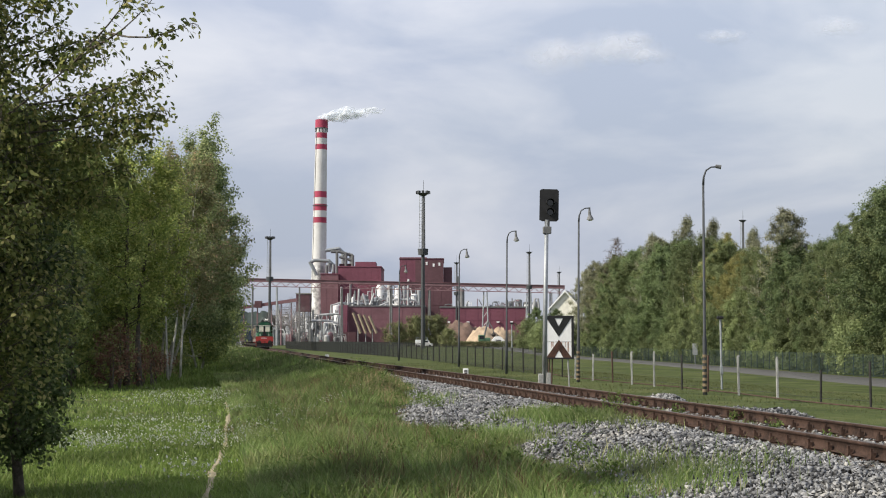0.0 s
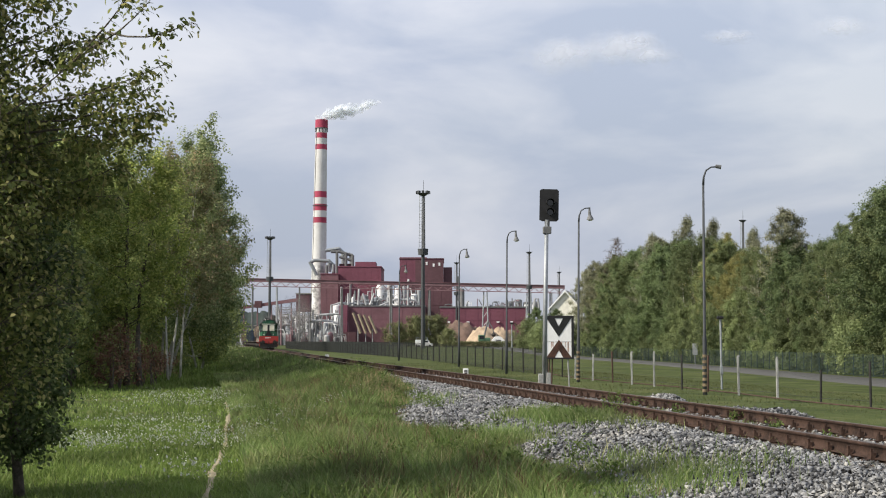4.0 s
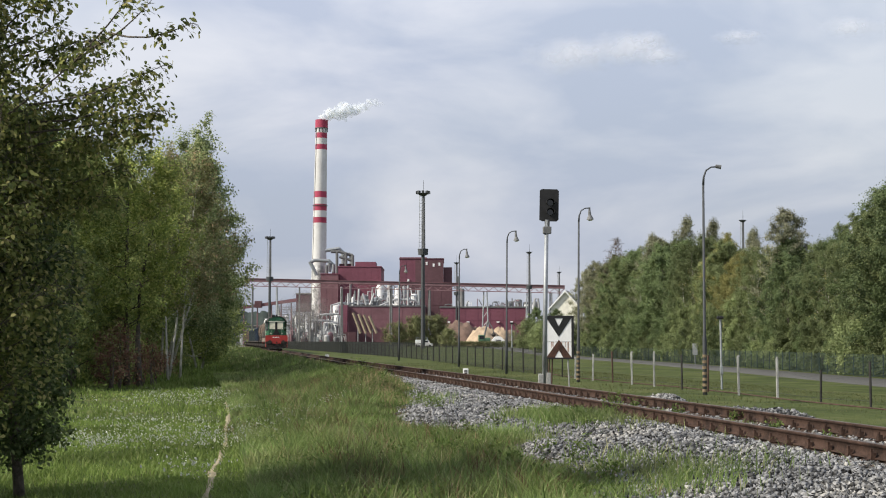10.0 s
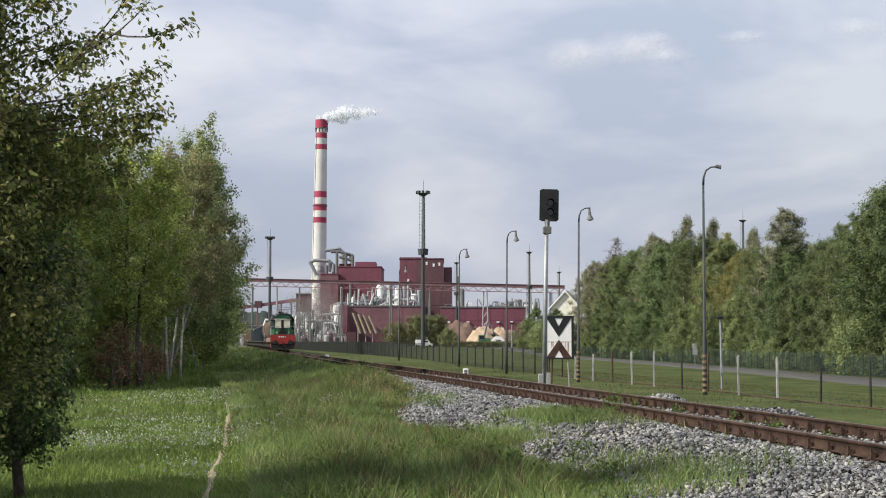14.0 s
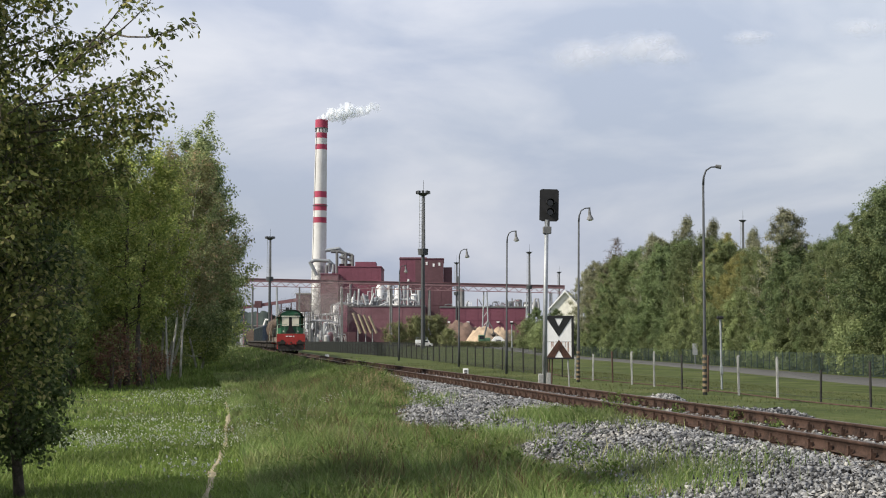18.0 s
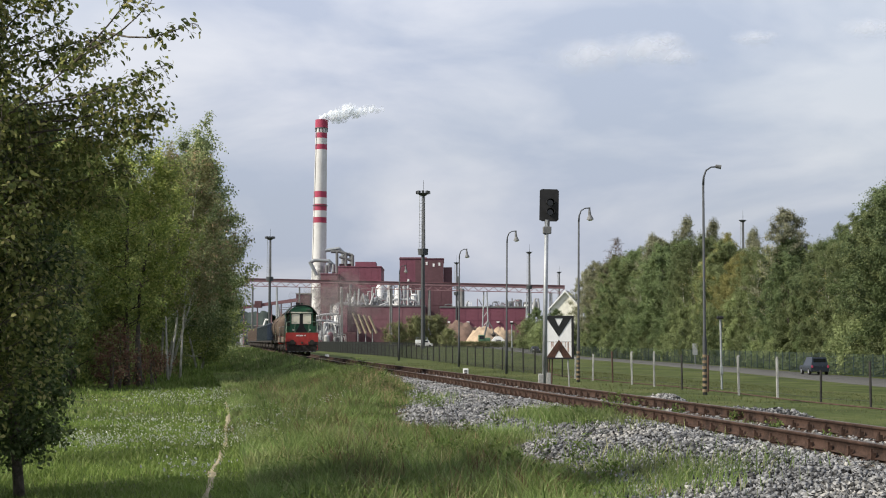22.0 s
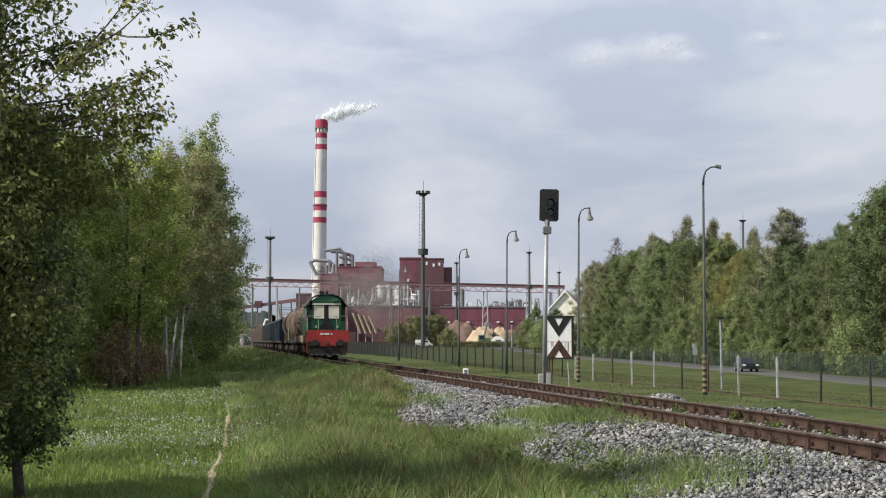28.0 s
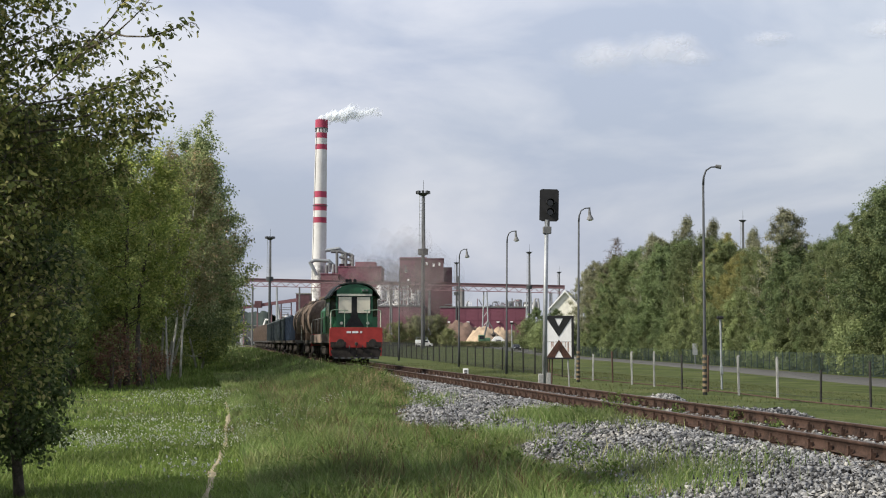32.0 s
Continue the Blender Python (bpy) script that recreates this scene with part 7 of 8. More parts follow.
def car(paint, label, suv):
    """Nose towards -y, origin on the road between the axles."""
    t = thing("car", None, label, "car", "cars on the road")
    h = 1.66 if suv else 1.48
    low = prism(bmesh.new(), [(-0.86, 0.30), (0.86, 0.30), (0.90, 0.55), (0.88, 0.86), (-0.88, 0.86), (-0.90, 0.55)], -2.15, 2.15)
    bmesh.ops.bevel(low, geom=list(low.edges), offset=0.07, segments=2, affect="EDGES")
    part("body", low, paint, t, rounded=False)
    bm = bmesh.new()
    rear = 2.0 if suv else 1.55
    a = [(-0.82, -0.95, 0.85), (0.82, -0.95, 0.85), (0.82, rear, 0.85), (-0.82, rear, 0.85)]
    b = [(-0.64, -0.25, h), (0.64, -0.25, h), (0.64, rear - (0.25 if suv else 0.7), h), (-0.64, rear - (0.25 if suv else 0.7), h)]
    lo, hi = [bm.verts.new(p) for p in a], [bm.verts.new(p) for p in b]
    for i in range(4):
        bm.faces.new((lo[i], lo[(i + 1) % 4], hi[(i + 1) % 4], hi[i]))
    bm.faces.new(hi)
    bmesh.ops.recalc_face_normals(bm, faces=bm.faces)
    part("cabin", bm, paint, t)
    for s in (-1, 1):
        part("side_glass", prism(bmesh.new(), [(-0.01, 0), (0.01, 0), (0.01, 0.44), (-0.01, 0.44)], -0.5, rear - 0.75), M_GLASSDARK, t, m=pose(s * 0.765, 0.1, h - 0.62, 0, -s * 13, 0))
        part("headlight", new_box(s * 0.68 - 0.16, s * 0.68 + 0.16, -2.17, -2.10, 0.62, 0.78, 0.02), M_WHITE, t)
        part("tail_light", new_box(s * 0.76 - 0.09, s * 0.76 + 0.09, 2.10, 2.17, 0.66, 0.90, 0.02), M_CHIMRED, t)
        for y in (-1.35, 1.30):
            w = part("wheel", tube(bmesh.new(), [(s * 0.70, y, 0.32), (s * 0.91, y, 0.32)], 0.32, 16), M_TYRE, t)
            part("rim", tube(bmesh.new(), [(s * 0.905, y, 0.32), (s * 0.92, y, 0.32)], 0.20, 12), M_GALV, w)
    part("windscreen", prism(bmesh.new(), [(-0.66, 0), (0.66, 0), (0.58, 0.01), (-0.58, 0.01)], 0, 0.9), M_GLASSDARK, t, m=pose(0, -0.95, 0.90, math.degrees(math.atan2(h - 0.9, 0.72)), 0, 0))
    part("rear_window", new_box(-0.58, 0.58, rear - 0.16, rear - 0.10, h - 0.52, h - 0.14), M_GLASSDARK, t)
    part("grille", new_box(-0.42, 0.42, -2.165, -2.12, 0.45, 0.62), M_BLACK, t)
    return t


suv = car(M_CARBLUE, "grey-blue estate car driving away on the road", True)
hatch = car(M_CARDARK, "dark car coming along the road", False)
third = car(M_CARDARK, "dark car far off on the road", False)
# ---------------------------------------------------------------- ballast stones, grass, flowers, weeds (uncounted stuff)
grng = np.random.default_rng(77)


def stones(name, label, xs, ys, zs, size, mat):
    n = len(xs)
    oct_v = np.array([(1, 0, 0), (-1, 0, 0), (0, 1, 0), (0, -1, 0), (0, 0, 1), (0, 0, -1)], dtype=float)
    oct_f = np.array([(0, 2, 4), (2, 1, 4), (1, 3, 4), (3, 0, 4), (2, 0, 5), (1, 2, 5), (3, 1, 5), (0, 3, 5)])
    v = oct_v[None] * grng.uniform(0.55, 1.25, (n, 6, 1)) + grng.normal(size=(n, 6, 3)) * 0.25
    ang = grng.uniform(0, 6.28, n)
    tilt = grng.uniform(-0.9, 0.9, n)
    c, s = np.cos(ang)[:, None], np.sin(ang)[:, None]
    ct, st = np.cos(tilt)[:, None], np.sin(tilt)[:, None]
    y2, z2 = v[..., 1] * ct - v[..., 2] * st, v[..., 1] * st + v[..., 2] * ct
    v = np.stack([v[..., 0] * c - y2 * s, v[..., 0] * s + y2 * c, z2 * 0.8], -1)
    sz = (size * (0.45 + 1.1 * grng.uniform(0, 1, n) ** 1.6))[:, None, None]
    v = v * sz + np.stack([xs, ys, zs], -1)[:, None, :]
    f = (oct_f[None] + (np.arange(n) * 6)[:, None, None]).reshape(-1, 3)
    ob = part(name, np_mesh(name, v.reshape(-1, 3), f), mat)
    return tagged(ob, label, "gravel", kind="stuff")


def bed_edge(x, y):
    """How far to the meadow side the loose ballast reaches."""
    reach = np.interp(y, [12, 16, 19.2, 22, 24, 25.5, 27, 29, 33.7, 38, 43.5, 48, 55], [-4.1, -4.1, -4.2, -3.7, -3.5, -3.9, -4.6, -4.7, -4.2, -3.4, -2.7, -2.0, -1.6])
    return reach + 0.30 * hash_noise(x * 1.3 + 2, y * 0.9) + 0.22 * hash_noise(x * 4.1, y * 2.6 + 5)


def scatter_ballast():
    n = 125000
    y = 11 + 52 * grng.uniform(0, 1, n) ** 1.7
    e = np.where(grng.uniform(0, 1, n) < 0.78, grng.uniform(-4.9, -0.95, n), grng.uniform(-0.65, 2.9, n))
    x = track_x(y) + e
    z = ballast_z(e) + heap_z(e, y) + 0.012
    rim = bed_edge(x, y)
    keep = e > rim
    keep &= ~((y > 44) & (e < -2.2))
    keep &= (np.abs(x) < y * 0.31 + 1.5)
    z = np.where(e < -2.5, np.maximum(z, land(x, y)), z)
    x, y, z, e = x[keep], y[keep], z[keep], e[keep]
    stones("ballast_stones", "loose grey crushed stone of the track ballast", x, y, z + grng.uniform(-0.01, 0.022, len(x)), 0.025 + 0.0002 * y, M_STONE)
    # two heaps of spare ballast beyond the track
    hx, hy, hz = [], [], []
    for cx, cy, w, d, h in ((5.45, 36.5, 1.0, 0.9, 0.28), (6.70, 29.0, 1.9, 0.8, 0.26), (6.08, 32.5, 0.55, 0.6, 0.14)):
        k = 1500
        u, q = grng.normal(size=k) * 0.45, grng.normal(size=k) * 0.45
        px, py = cx + u * w, cy + q * d
        hx.append(px), hy.append(py)
        hz.append(np.maximum(ballast_z(px - track_x(py)), land(px, py)) + h * np.exp(-(u * u + q * q) * 2.0) * grng.uniform(0.75, 1.0, k))
    stones("ballast_heap", "heaps of spare grey crushed stone beyond the rails", np.concatenate(hx), np.concatenate(hy), np.concatenate(hz), 0.042, M_STONE)


scatter_ballast()


def blades(x, y, z, h, w, lean):
    """Grass blades: each a bent, tapering strip of three faces."""
    n = len(x)
    a = grng.uniform(0, 6.28, n)
    dx, dy = np.cos(a), np.sin(a)
    b = grng.uniform(0, 6.28, n)
    lx, ly = np.cos(b) * lean * h, np.sin(b) * lean * h
    base = np.stack([x, y, z], -1)
    side = np.stack([dx * w * 0.5, dy * w * 0.5, np.zeros(n)], -1)
    mid = base + np.stack([lx * 0.3, ly * 0.3, h * 0.58], -1)
    tip = base + np.stack([lx, ly, h], -1)
    v = np.stack([base - side, base + side, mid + side * 0.8, mid - side * 0.8, tip], 1).reshape(-1, 3)
    k = (np.arange(n) * 5)[:, None]
    f = np.concatenate([k + np.array([[0, 1, 2]]), k + np.array([[0, 2, 3]]), k + np.array([[3, 2, 4]])], 1).reshape(-1, 3)
    return v, f


def trampled(x, y):
    """How far grass is kept low where it meets the loose stone."""
    gap = bed_edge(x, y) - (x - track_x(y))
    low = np.clip(0.30 + gap / 2.2, 0.30, 1.0)
    low = np.maximum(low, np.clip(0.30 + gap / 1.1, 0.30, 1.0) * smoothstep((21.5 - y) / 2.5))
    return np.where((gap > -1.5) & (gap < 3), low + (1 - low) * smoothstep((y - 40) / 12), 1.0)


def spread(n, y0, y1, power, e0, e1):
    y = y0 + (y1 - y0) * grng.uniform(0, 1, n) ** power
    e = grng.uniform(e0, e1, n)
    x = track_x(y) + e
    ok = np.abs(x) < y * 0.305 + 0.8
    return x[ok], y[ok], e[ok]


def grass_field(name, label, n, y0, y1, power, e0, e1, h0, h1, mat, lean=0.45, patch=0.0, keep_path=True, wide=1.0, in_bed=False):
    x, y, e = spread(n, y0, y1, power, e0, e1)
    ok = np.ones(len(x), dtype=bool)
    if keep_path:
        ok &= ~((np.abs(x - path_x(y)) < 0.01 + 0.055 * grng.uniform(0, 1, len(x))) & (y < 46))
    if not in_bed and h1 > 0.3:
        ok &= ~((np.abs(x - np.interp(y, [29, 43], [-3.45, -2.65])) < 0.32) & (y > 29) & (y < 44))
    if patch:
        ok &= hash_noise(x * 0.9, y * 0.55) > grng.uniform(-1, 1, len(x)) - patch
    if not in_bed:
        ok &= (e < bed_edge(x, y) - 0.05 + 0.25 * grng.normal(size=len(x))) | (e > 3.2)
    x, y, e = x[ok], y[ok], e[ok]
    z = (ballast_z(e) if in_bed else land(x, y)) - 0.02
    tone = 0.78 + 0.30 * hash_noise(x * 0.5 + 3, y * 0.35) + 0.30 * hash_noise(x * 3.1, y * 2.3 + 1)
    tone = np.clip(tone, 0.3, 1.6)
    h = grng.uniform(h0, h1, len(x)) * tone * np.where(h1 > 0.3, trampled(x, y), 1.0)
    w = (0.006 + 0.00055 * y) * grng.uniform(0.7, 1.4, len(x)) * wide
    v, f = blades(x, y, z, h, w, lean * grng.uniform(0.3, 1.5, len(x)))
    return tagged(part(name, np_mesh(name, v, f), mat), label, "grass", kind="stuff")


grass_field("meadow_grass", "short bright green meadow grass", 95000, 13, 95, 1.9, -26, -6.4, 0.07, 0.20, M_GRASS)
grass_field("meadow_grass_near", "thick short meadow grass round the footpath", 70000, 15, 34, 1.3, -13.5, -6.6, 0.05, 0.15, M_GRASS, lean=0.7, wide=0.9)
grass_field("meadow_grass_far", "far meadow grass along the trees", 26000, 60, 240, 1.3, -22, -5, 0.15, 0.35, M_GRASS, keep_path=False, wide=1.3)
grass_field("verge_grass", "tall rank grass on the track bank", 150000, 12.5, 75, 1.6, -7.8, -2.0, 0.14, 0.42, M_TALLGRASS, lean=0.55, wide=0.8)
grass_field("verge_grass_far", "tall grass along the far track bank", 22000, 45, 250, 1.2, -6.5, -2.1, 0.2, 0.55, M_TALLGRASS, keep_path=False, wide=1.3)
grass_field("bank_grass_right", "grass between the track and the road", 60000, 20, 130, 1.25, 3.0, 34, 0.03, 0.12, M_DULLGRASS, keep_path=False, wide=0.6)
grass_field("bank_tufts", "taller rough tufts in the grass beyond the track", 6000, 18, 60, 1.2, 2.3, 7.0, 0.05, 0.22, M_TALLGRASS, keep_path=False, wide=0.6, patch=-0.6)
grass_field("seed_heads", "dry straw-coloured seed heads in the verge", 4500, 14, 70, 1.3, -7.4, -2.8, 0.22, 0.5, M_STRAW, lean=0.4, patch=-0.1, wide=0.55)


grass_field("crest_grass", "tall pale stalks on the crest of the track bank", 9000, 34, 62, 1.0, -5.2, -2.0, 0.25, 0.62, M_TALLGRASS, lean=0.5, keep_path=False, wide=0.8)
grass_field("crest_stalks", "dry flowering stalks on the crest of the track bank", 2600, 33, 50, 1.0, -4.2, -2.3, 0.3, 0.75, M_STRAW, lean=0.2, keep_path=False, wide=0.6)
grass_field("russet_stalks", "russet sorrel stalks in the verge", 6500, 14.5, 48, 1.2, -7.0, -2.9, 0.20, 0.5, M_SORREL, lean=0.5, patch=-0.3, wide=0.7)


def pocket_grass():
    """Grass that has rooted in pockets of the ballast."""
    xs, ys = [], []
    for e, y, se, sy, k in ((-2.2, 26.0, 0.28, 1.3, 4600), (-2.4, 27.6, 0.28, 1.0, 1800), (-3.7, 24.2, 0.35, 0.9, 3000), (-3.3, 18.0, 0.5, 0.9, 2000), (-3.6, 16.6, 0.5, 0.8, 2600), (-1.25, 26.0, 0.15, 0.7, 900), (-2.7, 37.5, 0.3, 1.2, 600), (-2.4, 17.2, 0.4, 0.7, 700), (-1.15, 25.0, 0.12, 3.0, 700), (0.3, 24.5, 0.15, 0.6, 500), (0.1, 29.5, 0.15, 0.9, 500)):
        y0 = grng.normal(size=k) * sy + y
        ys.append(y0)
        xs.append(track_x(y0) + e + grng.normal(size=k) * se)
    x, y = np.concatenate(xs), np.concatenate(ys)
    e = x - track_x(y)
    ok = (np.abs(np.abs(e) - 0.75) > 0.12) & (hash_noise(x * 3.0, y * 2.0) > grng.uniform(-0.8, 0.8, len(x)))
    x, y, e = x[ok], y[ok], e[ok]
    w = (0.004 + 0.0004 * y) * grng.uniform(0.7, 1.4, len(x))
    v, f = blades(x, y, ballast_z(e) + heap_z(e, y) - 0.02, grng.uniform(0.06, 0.28, len(x)) * np.where(e > -1.3, 0.5, 1.0), w, 0.6 * grng.uniform(0.2, 1.5, len(x)))
    tagged(part("ballast_grass", np_mesh("ballast_grass", v, f), M_TALLGRASS), "grass tufts rooted in the ballast", "grass", kind="stuff")


pocket_grass()


def grass_clumps(name, label, count, per, h0, h1, mat, e0, e1, y0, y1, wide, lean):
    """Tussocks: blades that spring from one foot and lean outwards."""
    cx, cy, ce = spread(count, y0, y1, 1.15, e0, e1)
    ok = ce < bed_edge(cx, cy) + 0.35
    cx, cy = cx[ok], cy[ok]
    n = len(cx) * per
    size = np.repeat(grng.uniform(0.6, 1.25, len(cx)), per)
    x = np.repeat(cx, per) + grng.normal(size=n) * 0.07 * size
    y = np.repeat(cy, per) + grng.normal(size=n) * 0.07 * size
    h = grng.uniform(h0, h1, n) * size * trampled(x, y)
    w = (0.005 + 0.0004 * y) * grng.uniform(0.7, 1.4, n) * wide
    v, f = blades(x, y, land(x, y) - 0.02, h, w, lean * grng.uniform(0.2, 1.5, n))
    tagged(part(name, np_mesh(name, v, f), mat), label, "grass", kind="stuff")


grass_clumps("grass_tussocks", "coarse green tussocks on the track bank", 700, 42, 0.18, 0.55, M_TALLGRASS, -7.2, -2.6, 13.5, 58, 0.85, 0.6)
grass_clumps("dry_tussocks", "dry brown tussocks on the track bank", 150, 26, 0.2, 0.5, M_STRAW, -6.6, -2.6, 14, 52, 0.7, 0.55)
grass_clumps("sorrel_clumps", "russet sorrel clumps on the track bank", 240, 24, 0.2, 0.55, M_SORREL, -6.8, -2.8, 15, 52, 0.7, 0.45)
grass_clumps("dark_herb_clumps", "dark green herb clumps in the verge", 380, 34, 0.14, 0.46, M_WEED, -7.2, -2.8, 13.5, 48, 1.1, 0.7)


def side_trail():
    """Trampled pale grass where a trail climbs the bank."""
    y = np.concatenate([grng.uniform(29, 44, 5200), grng.uniform(30.5, 36, 4200)])
    x = np.interp(y, [29, 43], [-3.45, -2.65]) + grng.normal(size=len(y)) * np.where(y < 36, 0.30, 0.22) - np.where(y < 36, 0.2, 0.0)
    v, f = blades(x, y, land(x, y) - 0.01, grng.uniform(0.05, 0.20, len(y)), 0.02 * grng.uniform(0.6, 1.4, len(y)), 0.9 * grng.uniform(0.3, 1.5, len(y)))
    tagged(part("trampled_grass", np_mesh("trampled_grass", v, f), M_STRAW), "pale trampled grass of a side trail up the bank", "grass", kind="stuff")


side_trail()


def herbs():
    x, y, e = spread(70000, 13, 52, 1.4, -7.6, -2.2)
    ok = (e < bed_edge(x, y) + 0.25 * grng.normal(size=len(x))) & (hash_noise(x * 2.1, y * 1.3) > grng.uniform(-0.9, 0.7, len(x)))
    x, y = x[ok], y[ok]
    pts = np.stack([x, y, land(x, y) + grng.uniform(0.02, 0.34, len(x)) * trampled(x, y) * (0.7 + 0.5 * hash_noise(x * 2.1, y * 1.3))], -1)
    v, f = leaves(pts, 0.048, grng, 0.0, 0.42)
    tagged(part("verge_herbs", np_mesh("verge_herbs", v, f), M_WEED), "leafy herbs among the verge grass", "herbs", kind="stuff")


herbs()


def flowers():
    pts = []
    for cx, cy, sx, sy, k in ((-5.4, 24.0, 0.7, 1.1, 190), (-4.2, 25.5, 0.8, 1.6, 260), (-5.6, 30.0, 0.9, 2.4, 190), (-7.4, 46.0, 1.6, 4.0, 300), (-6.6, 40.0, 1.0, 4.0, 110), (-4.4, 36.0, 0.6, 3.0, 160), (-3.3, 30.0, 0.5, 2.2, 120), (-3.2, 19.5, 0.4, 0.9, 45), (-3.1, 35.0, 0.35, 3.5, 170), (-2.7, 41.0, 0.4, 3.0, 190), (0.2, 34.0, 0.4, 2.0, 60), (1.9, 40.0, 0.3, 1.5, 60)):
        k = int(k * 2.2)
        knot = grng.integers(0, max(4, k // 14), k)
        kx, ky = grng.normal(size=(2, k))
        pts.append(np.stack([cx + kx[knot] * sx * 0.75 + grng.normal(size=k) * 0.16, cy + ky[knot] * sy * 0.75 + grng.normal(size=k) * 0.3], -1))
    p = np.concatenate(pts)
    z = land(p[:, 0], p[:, 1]) + grng.uniform(0.15, 0.28, len(p))
    n = len(p)
    ang = np.linspace(0, 2 * np.pi, 7)[:-1]
    r = grng.uniform(0.007, 0.014, n)
    tilt = grng.normal(size=(n, 2)) * 0.5
    rim = np.stack([p[:, 0, None] + r[:, None] * np.cos(ang), p[:, 1, None] + r[:, None] * np.sin(ang), z[:, None] + r[:, None] * (tilt[:, :1] * np.cos(ang) + (tilt[:, 1:] - 0.9) * np.sin(ang))], -1)
    tagged(part("daisies", np_mesh("daisies", rim.reshape(-1, 3), np.arange(n * 6).reshape(-1, 6)), M_DAISY), "white daisies scattered over the meadow", "flowers", kind="stuff")


flowers()


def weed(x, y, size, seed, count=90, mat=M_WEED):
    rng = np.random.default_rng(seed)
    zb = max(float(land(x, y)), float(ballast_z(x - track_x(y))))
    t = thing("weed", pose(x, y, zb), "leafy green weed growing in the ballast", "weed", "weeds along the track")
    bm = bmesh.new()
    pts = []
    for k in range(6):
        a = rng.uniform(0, 6.28)
        tip = (math.cos(a) * size * 0.5, math.sin(a) * size * 0.5, size * rng.uniform(0.5, 1.0))
        tube(bm, [(0, 0, -0.05), (tip[0] * 0.4, tip[1] * 0.4, tip[2] * 0.6), tip], [0.006, 0.005, 0.002], 4)
        u = rng.uniform(0.15, 1, count // 6)[:, None]
        pts.append(np.array(tip)[None] * u + rng.normal(size=(count // 6, 3)) * size * 0.13)
    p = np.concatenate(pts)
    p[:, 2] = np.maximum(p[:, 2], 0.02)
    part("stems", bm, mat, t)
    v, f = leaves(p, 0.058, rng, 0.0, 0.45)
    part("foliage", np_mesh("foliage", v, f), mat, t)


for k, (px, py, d, s) in enumerate([(1200, 0, 27.0, 0.26), (1365, 0, 22.5, 0.22), (1085, 0, 32.0, 0.38), (1120, 0, 30.0, 0.25), (1082, 0, 27.0, 0.45), (1010, 0, 19.5, 0.55), (1460, 0, 19.6, 0.22), (1040, 0, 24.0, 0.3), (960, 0, 21.0, 0.35), (880, 0, 27.0, 0.35), (1300, 0, 26.0, 0.2), (1510, 0, 30, 0.3), (930, 0, 17.5, 0.4), (1075, 0, 17.0, 0.3)]):
    weed((px - 784) * d / 2695.0, d, s, 200 + k, 120)
# rank weeds on the crest of the bank
for k, (px, d, s) in enumerate([(612, 46, 0.75), (640, 44, 0.85), (668, 42, 0.8), (690, 45, 0.6), (655, 48, 0.8), (740, 37, 0.5), (715, 39, 0.55), (770, 33, 0.45), (585, 50, 0.7), (565, 52, 0.6), (575, 49, 0.75), (598, 47, 0.8), (607, 49, 0.7), (622, 47, 0.9), (632, 46, 0.8), (648, 46, 0.7), (590, 53, 0.6), (615, 44, 0.6), (840, 25, 0.4), (790, 22, 0.45), (700, 20, 0.45), (890, 19, 0.4), (980, 27, 0.3), (1015, 26, 0.35)]):
    weed((px - 784) * d / 2695.0, d, s, 260 + k, 200)
# ---------------------------------------------------------------- what moves
SPEED = 5.21


def lead(t):
    """Where along y the locomotive's front is."""
    return 250.0 - SPEED * t


def arc_back(y, dist):
    """The y that lies dist metres further back along the track."""
    slope = float(track_x(y + dist) - track_x(y)) / max(dist, 1e-6) if dist else 0.0
    return y + dist / math.sqrt(1 + slope * slope)


def vehicle_pose(y, length):
    """Carried by the track at both ends."""
    a, b = arc_back(y, length * 0.18), arc_back(y, length * 0.82)
    pa, pb = Vector((float(track_x(a)), a, 0)), Vector((float(track_x(b)), b, 0))
    d = (pb - pa).normalized()
    return Matrix.Translation(pa - d * length * 0.18) @ Matrix.Rotation(math.atan2(-d.x, d.y), 4, "Z")


def car_rows(rows, lane, away):
    out = []
    for t, y in rows:
        x = float(road_x(y)) + lane
        dx = float(road_x(y + 3) - road_x(y - 3)) / 6
        out.append((t, Matrix.Translation((x, y, road_z(y) + 0.02)) @ Matrix.Rotation(-math.atan(dx) + (math.pi if away else 0), 4, "Z")))
    return out


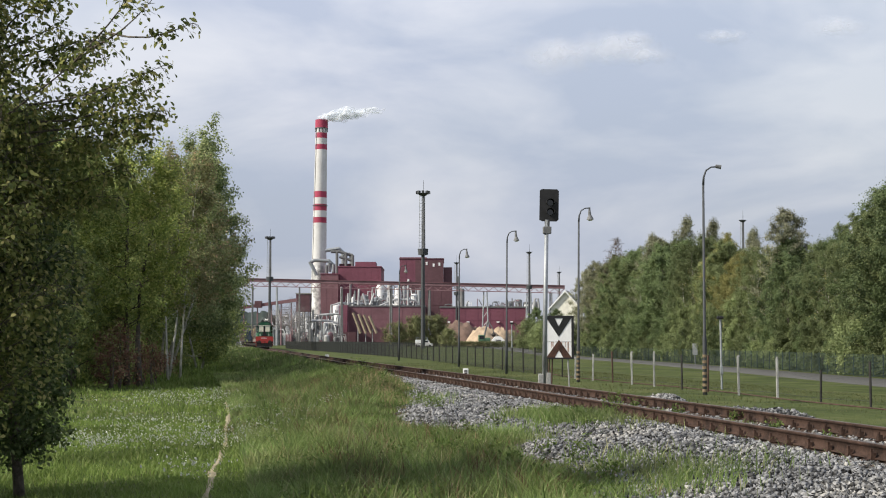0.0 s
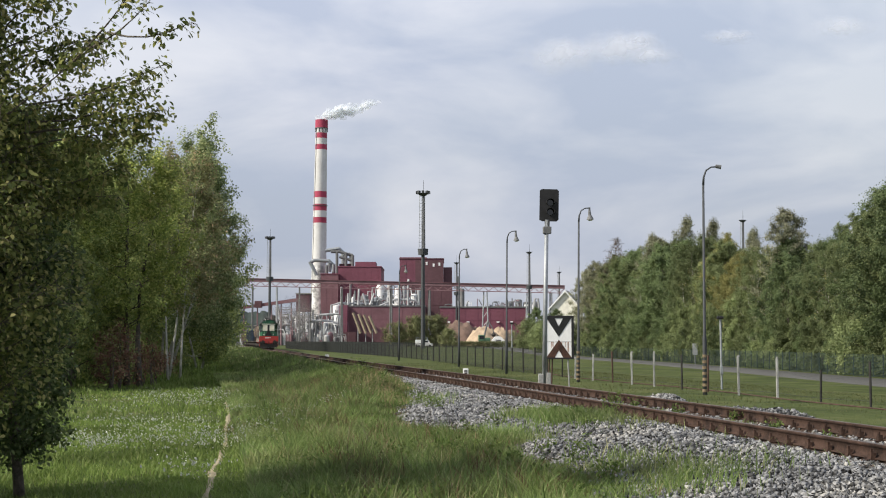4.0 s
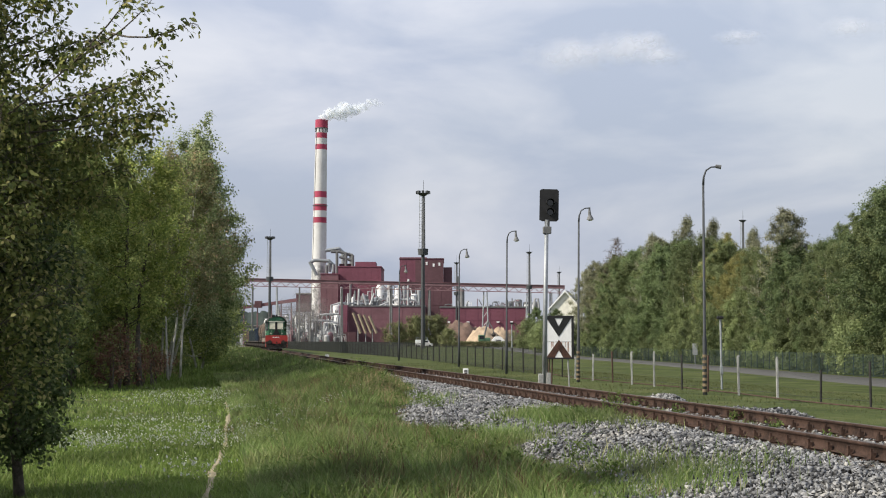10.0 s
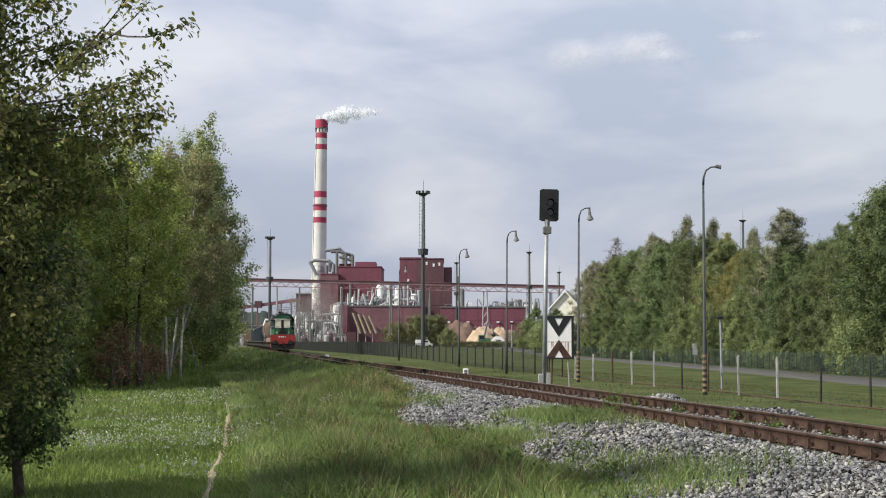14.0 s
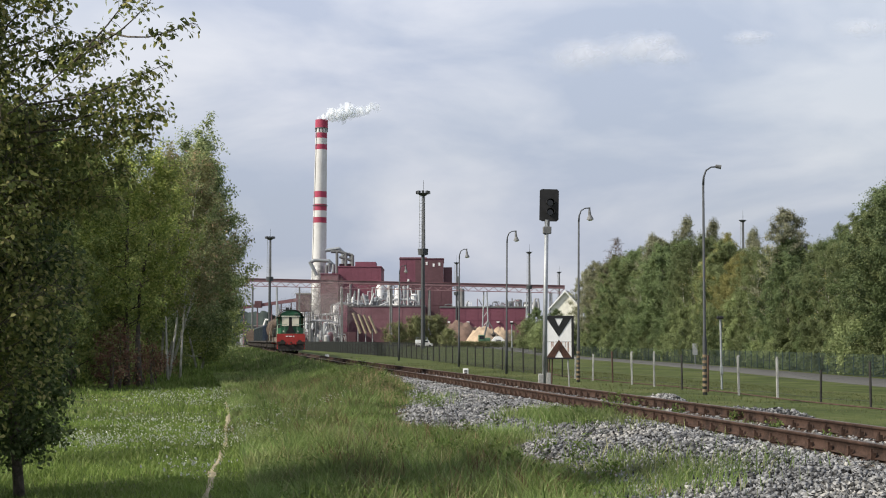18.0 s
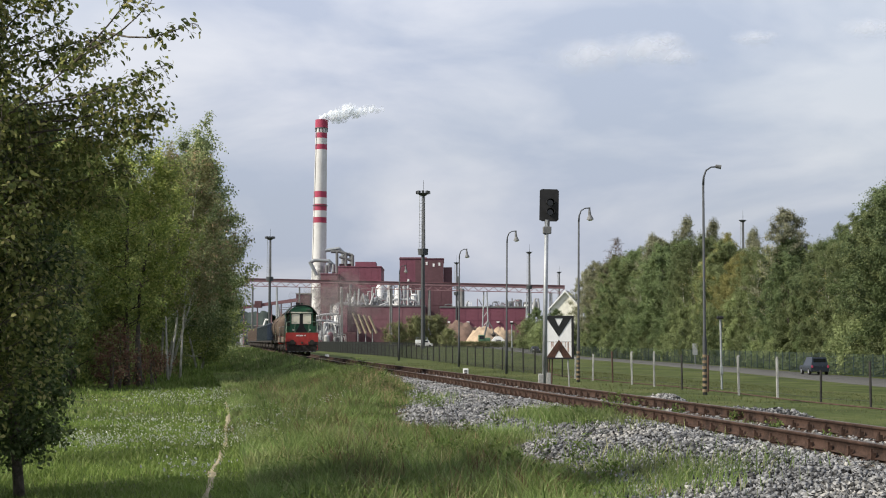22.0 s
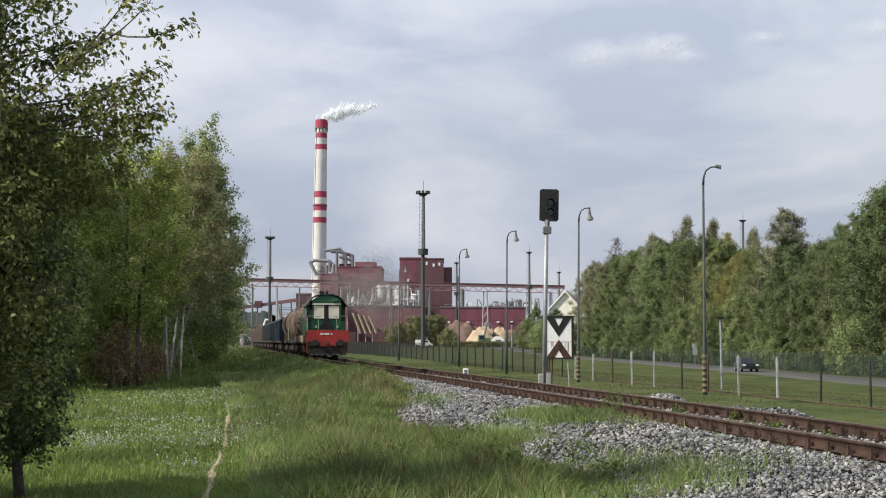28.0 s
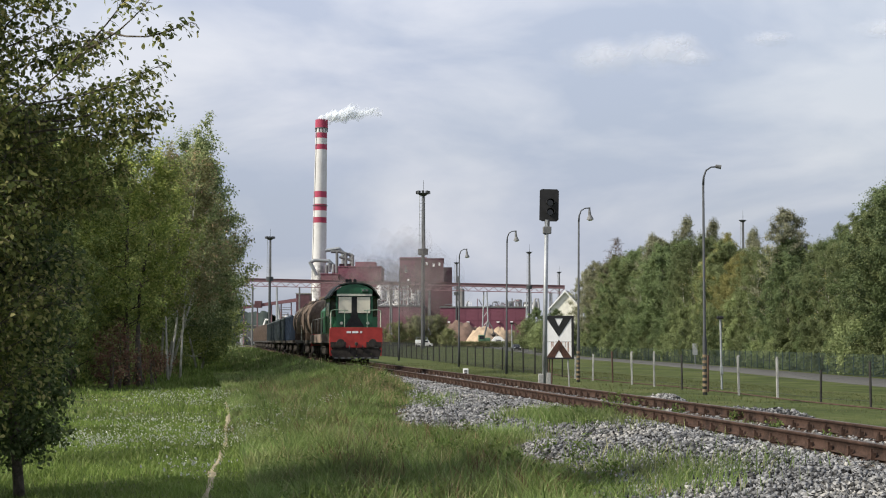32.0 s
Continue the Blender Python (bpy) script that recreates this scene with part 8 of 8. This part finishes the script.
def motions():
    times = [k * 1.0 for k in range(33)]
    for ob, offset, length in train:
        walk(ob, [(t, vehicle_pose(arc_back(lead(t), offset), length)) for t in times])
    walk(haze, [(t, vehicle_pose(lead(t), LOCO_LEN)) for t in times])
    for ob, y, r in TURN:
        walk(ob, [(k * 0.125, pose(0, y, r, math.degrees(SPEED * k * 0.125 / r), 0, 0)) for k in range(257)])
    # the plume lifts, dips and rolls
    sway = [(0, 3), (1, -4), (2, -9), (3.5, -6), (6, -3), (8, -2), (10, -5), (12, 1), (14, 4), (16, 2), (18, 0), (20, 1), (22, 2), (25, 1), (28, -2), (29, 2), (32, 5)]
    walk(steam, [(t, pose(-64.48, 800, 117.60 - 0.6, 0, a, 0)) for t, a in sway])
    for p, x, y, z, rate, ph in PUFFS:
        rows = []
        for k in range(17):
            t = k * 2.0
            rows.append((t, pose(x + 1.1 * math.sin(0.55 * t + ph), y, z + 0.7 * math.sin(0.8 * t + ph * 1.7), 0, rate * t * 0.6, 0)))
        walk(p, rows)
    for ob, x, y, z in CLOUDS:
        walk(ob, [(0.0, pose(x, y, z)), (32.0, pose(x + 130.0, y, z - 6.0))])
    # the birches sway in the wind
    near_home = NEAR_BIRCH.matrix_basis.copy()
    near_size = NEAR_BIRCH.scale.copy()
    walk(NEAR_BIRCH, [(t, near_home @ pose(0, 0, 0, 0, 0.13 * math.sin(t * 0.9) + 0.08 * math.sin(t * 2.1 + 1), 0)) for t in range(0, 33)])
    NEAR_BIRCH.scale = near_size
    home = TALL_BIRCH.matrix_basis.copy()
    walk(TALL_BIRCH, [(t, home @ pose(0, 0, 0, 0, a, 0)) for t, a in ((0, 0.9), (1.5, 0.3), (3, 0.8), (4.5, 0.1), (6, -0.2), (7.5, -0.5), (9, -1.0), (10.5, -0.4), (12, 0.0), (14, 0.2), (16, -0.3), (18, -0.2), (20, 0.3), (22, -0.6), (23.5, 0.0), (25, -0.3), (27, 0.5), (29, 0.9), (30.5, 0.2), (32, -0.5))])
    walk(suv, car_rows([(0, -34.0), (20.0, 94.0), (21.0, 119.0), (21.5, 131.5), (22.0, 146.0), (23.0, 174.0), (24.0, 209.0), (25.0, 243.0), (29.0, 376.0), (32.0, 470.0)], 1.7, True))
    walk(hatch, car_rows([(0, 790.0), (18.0, 460.0), (21.0, 374.0), (24.0, 285.0), (25.0, 258.0), (28.0, 160.0), (29.0, 130.0), (30.0, 107.0), (32.0, 58.0)], -1.7, False))
    walk(third, car_rows([(0, 800.0), (24.0, 640.0), (29.0, 466.0), (32.0, 372.0)], -1.7, False))


motions()
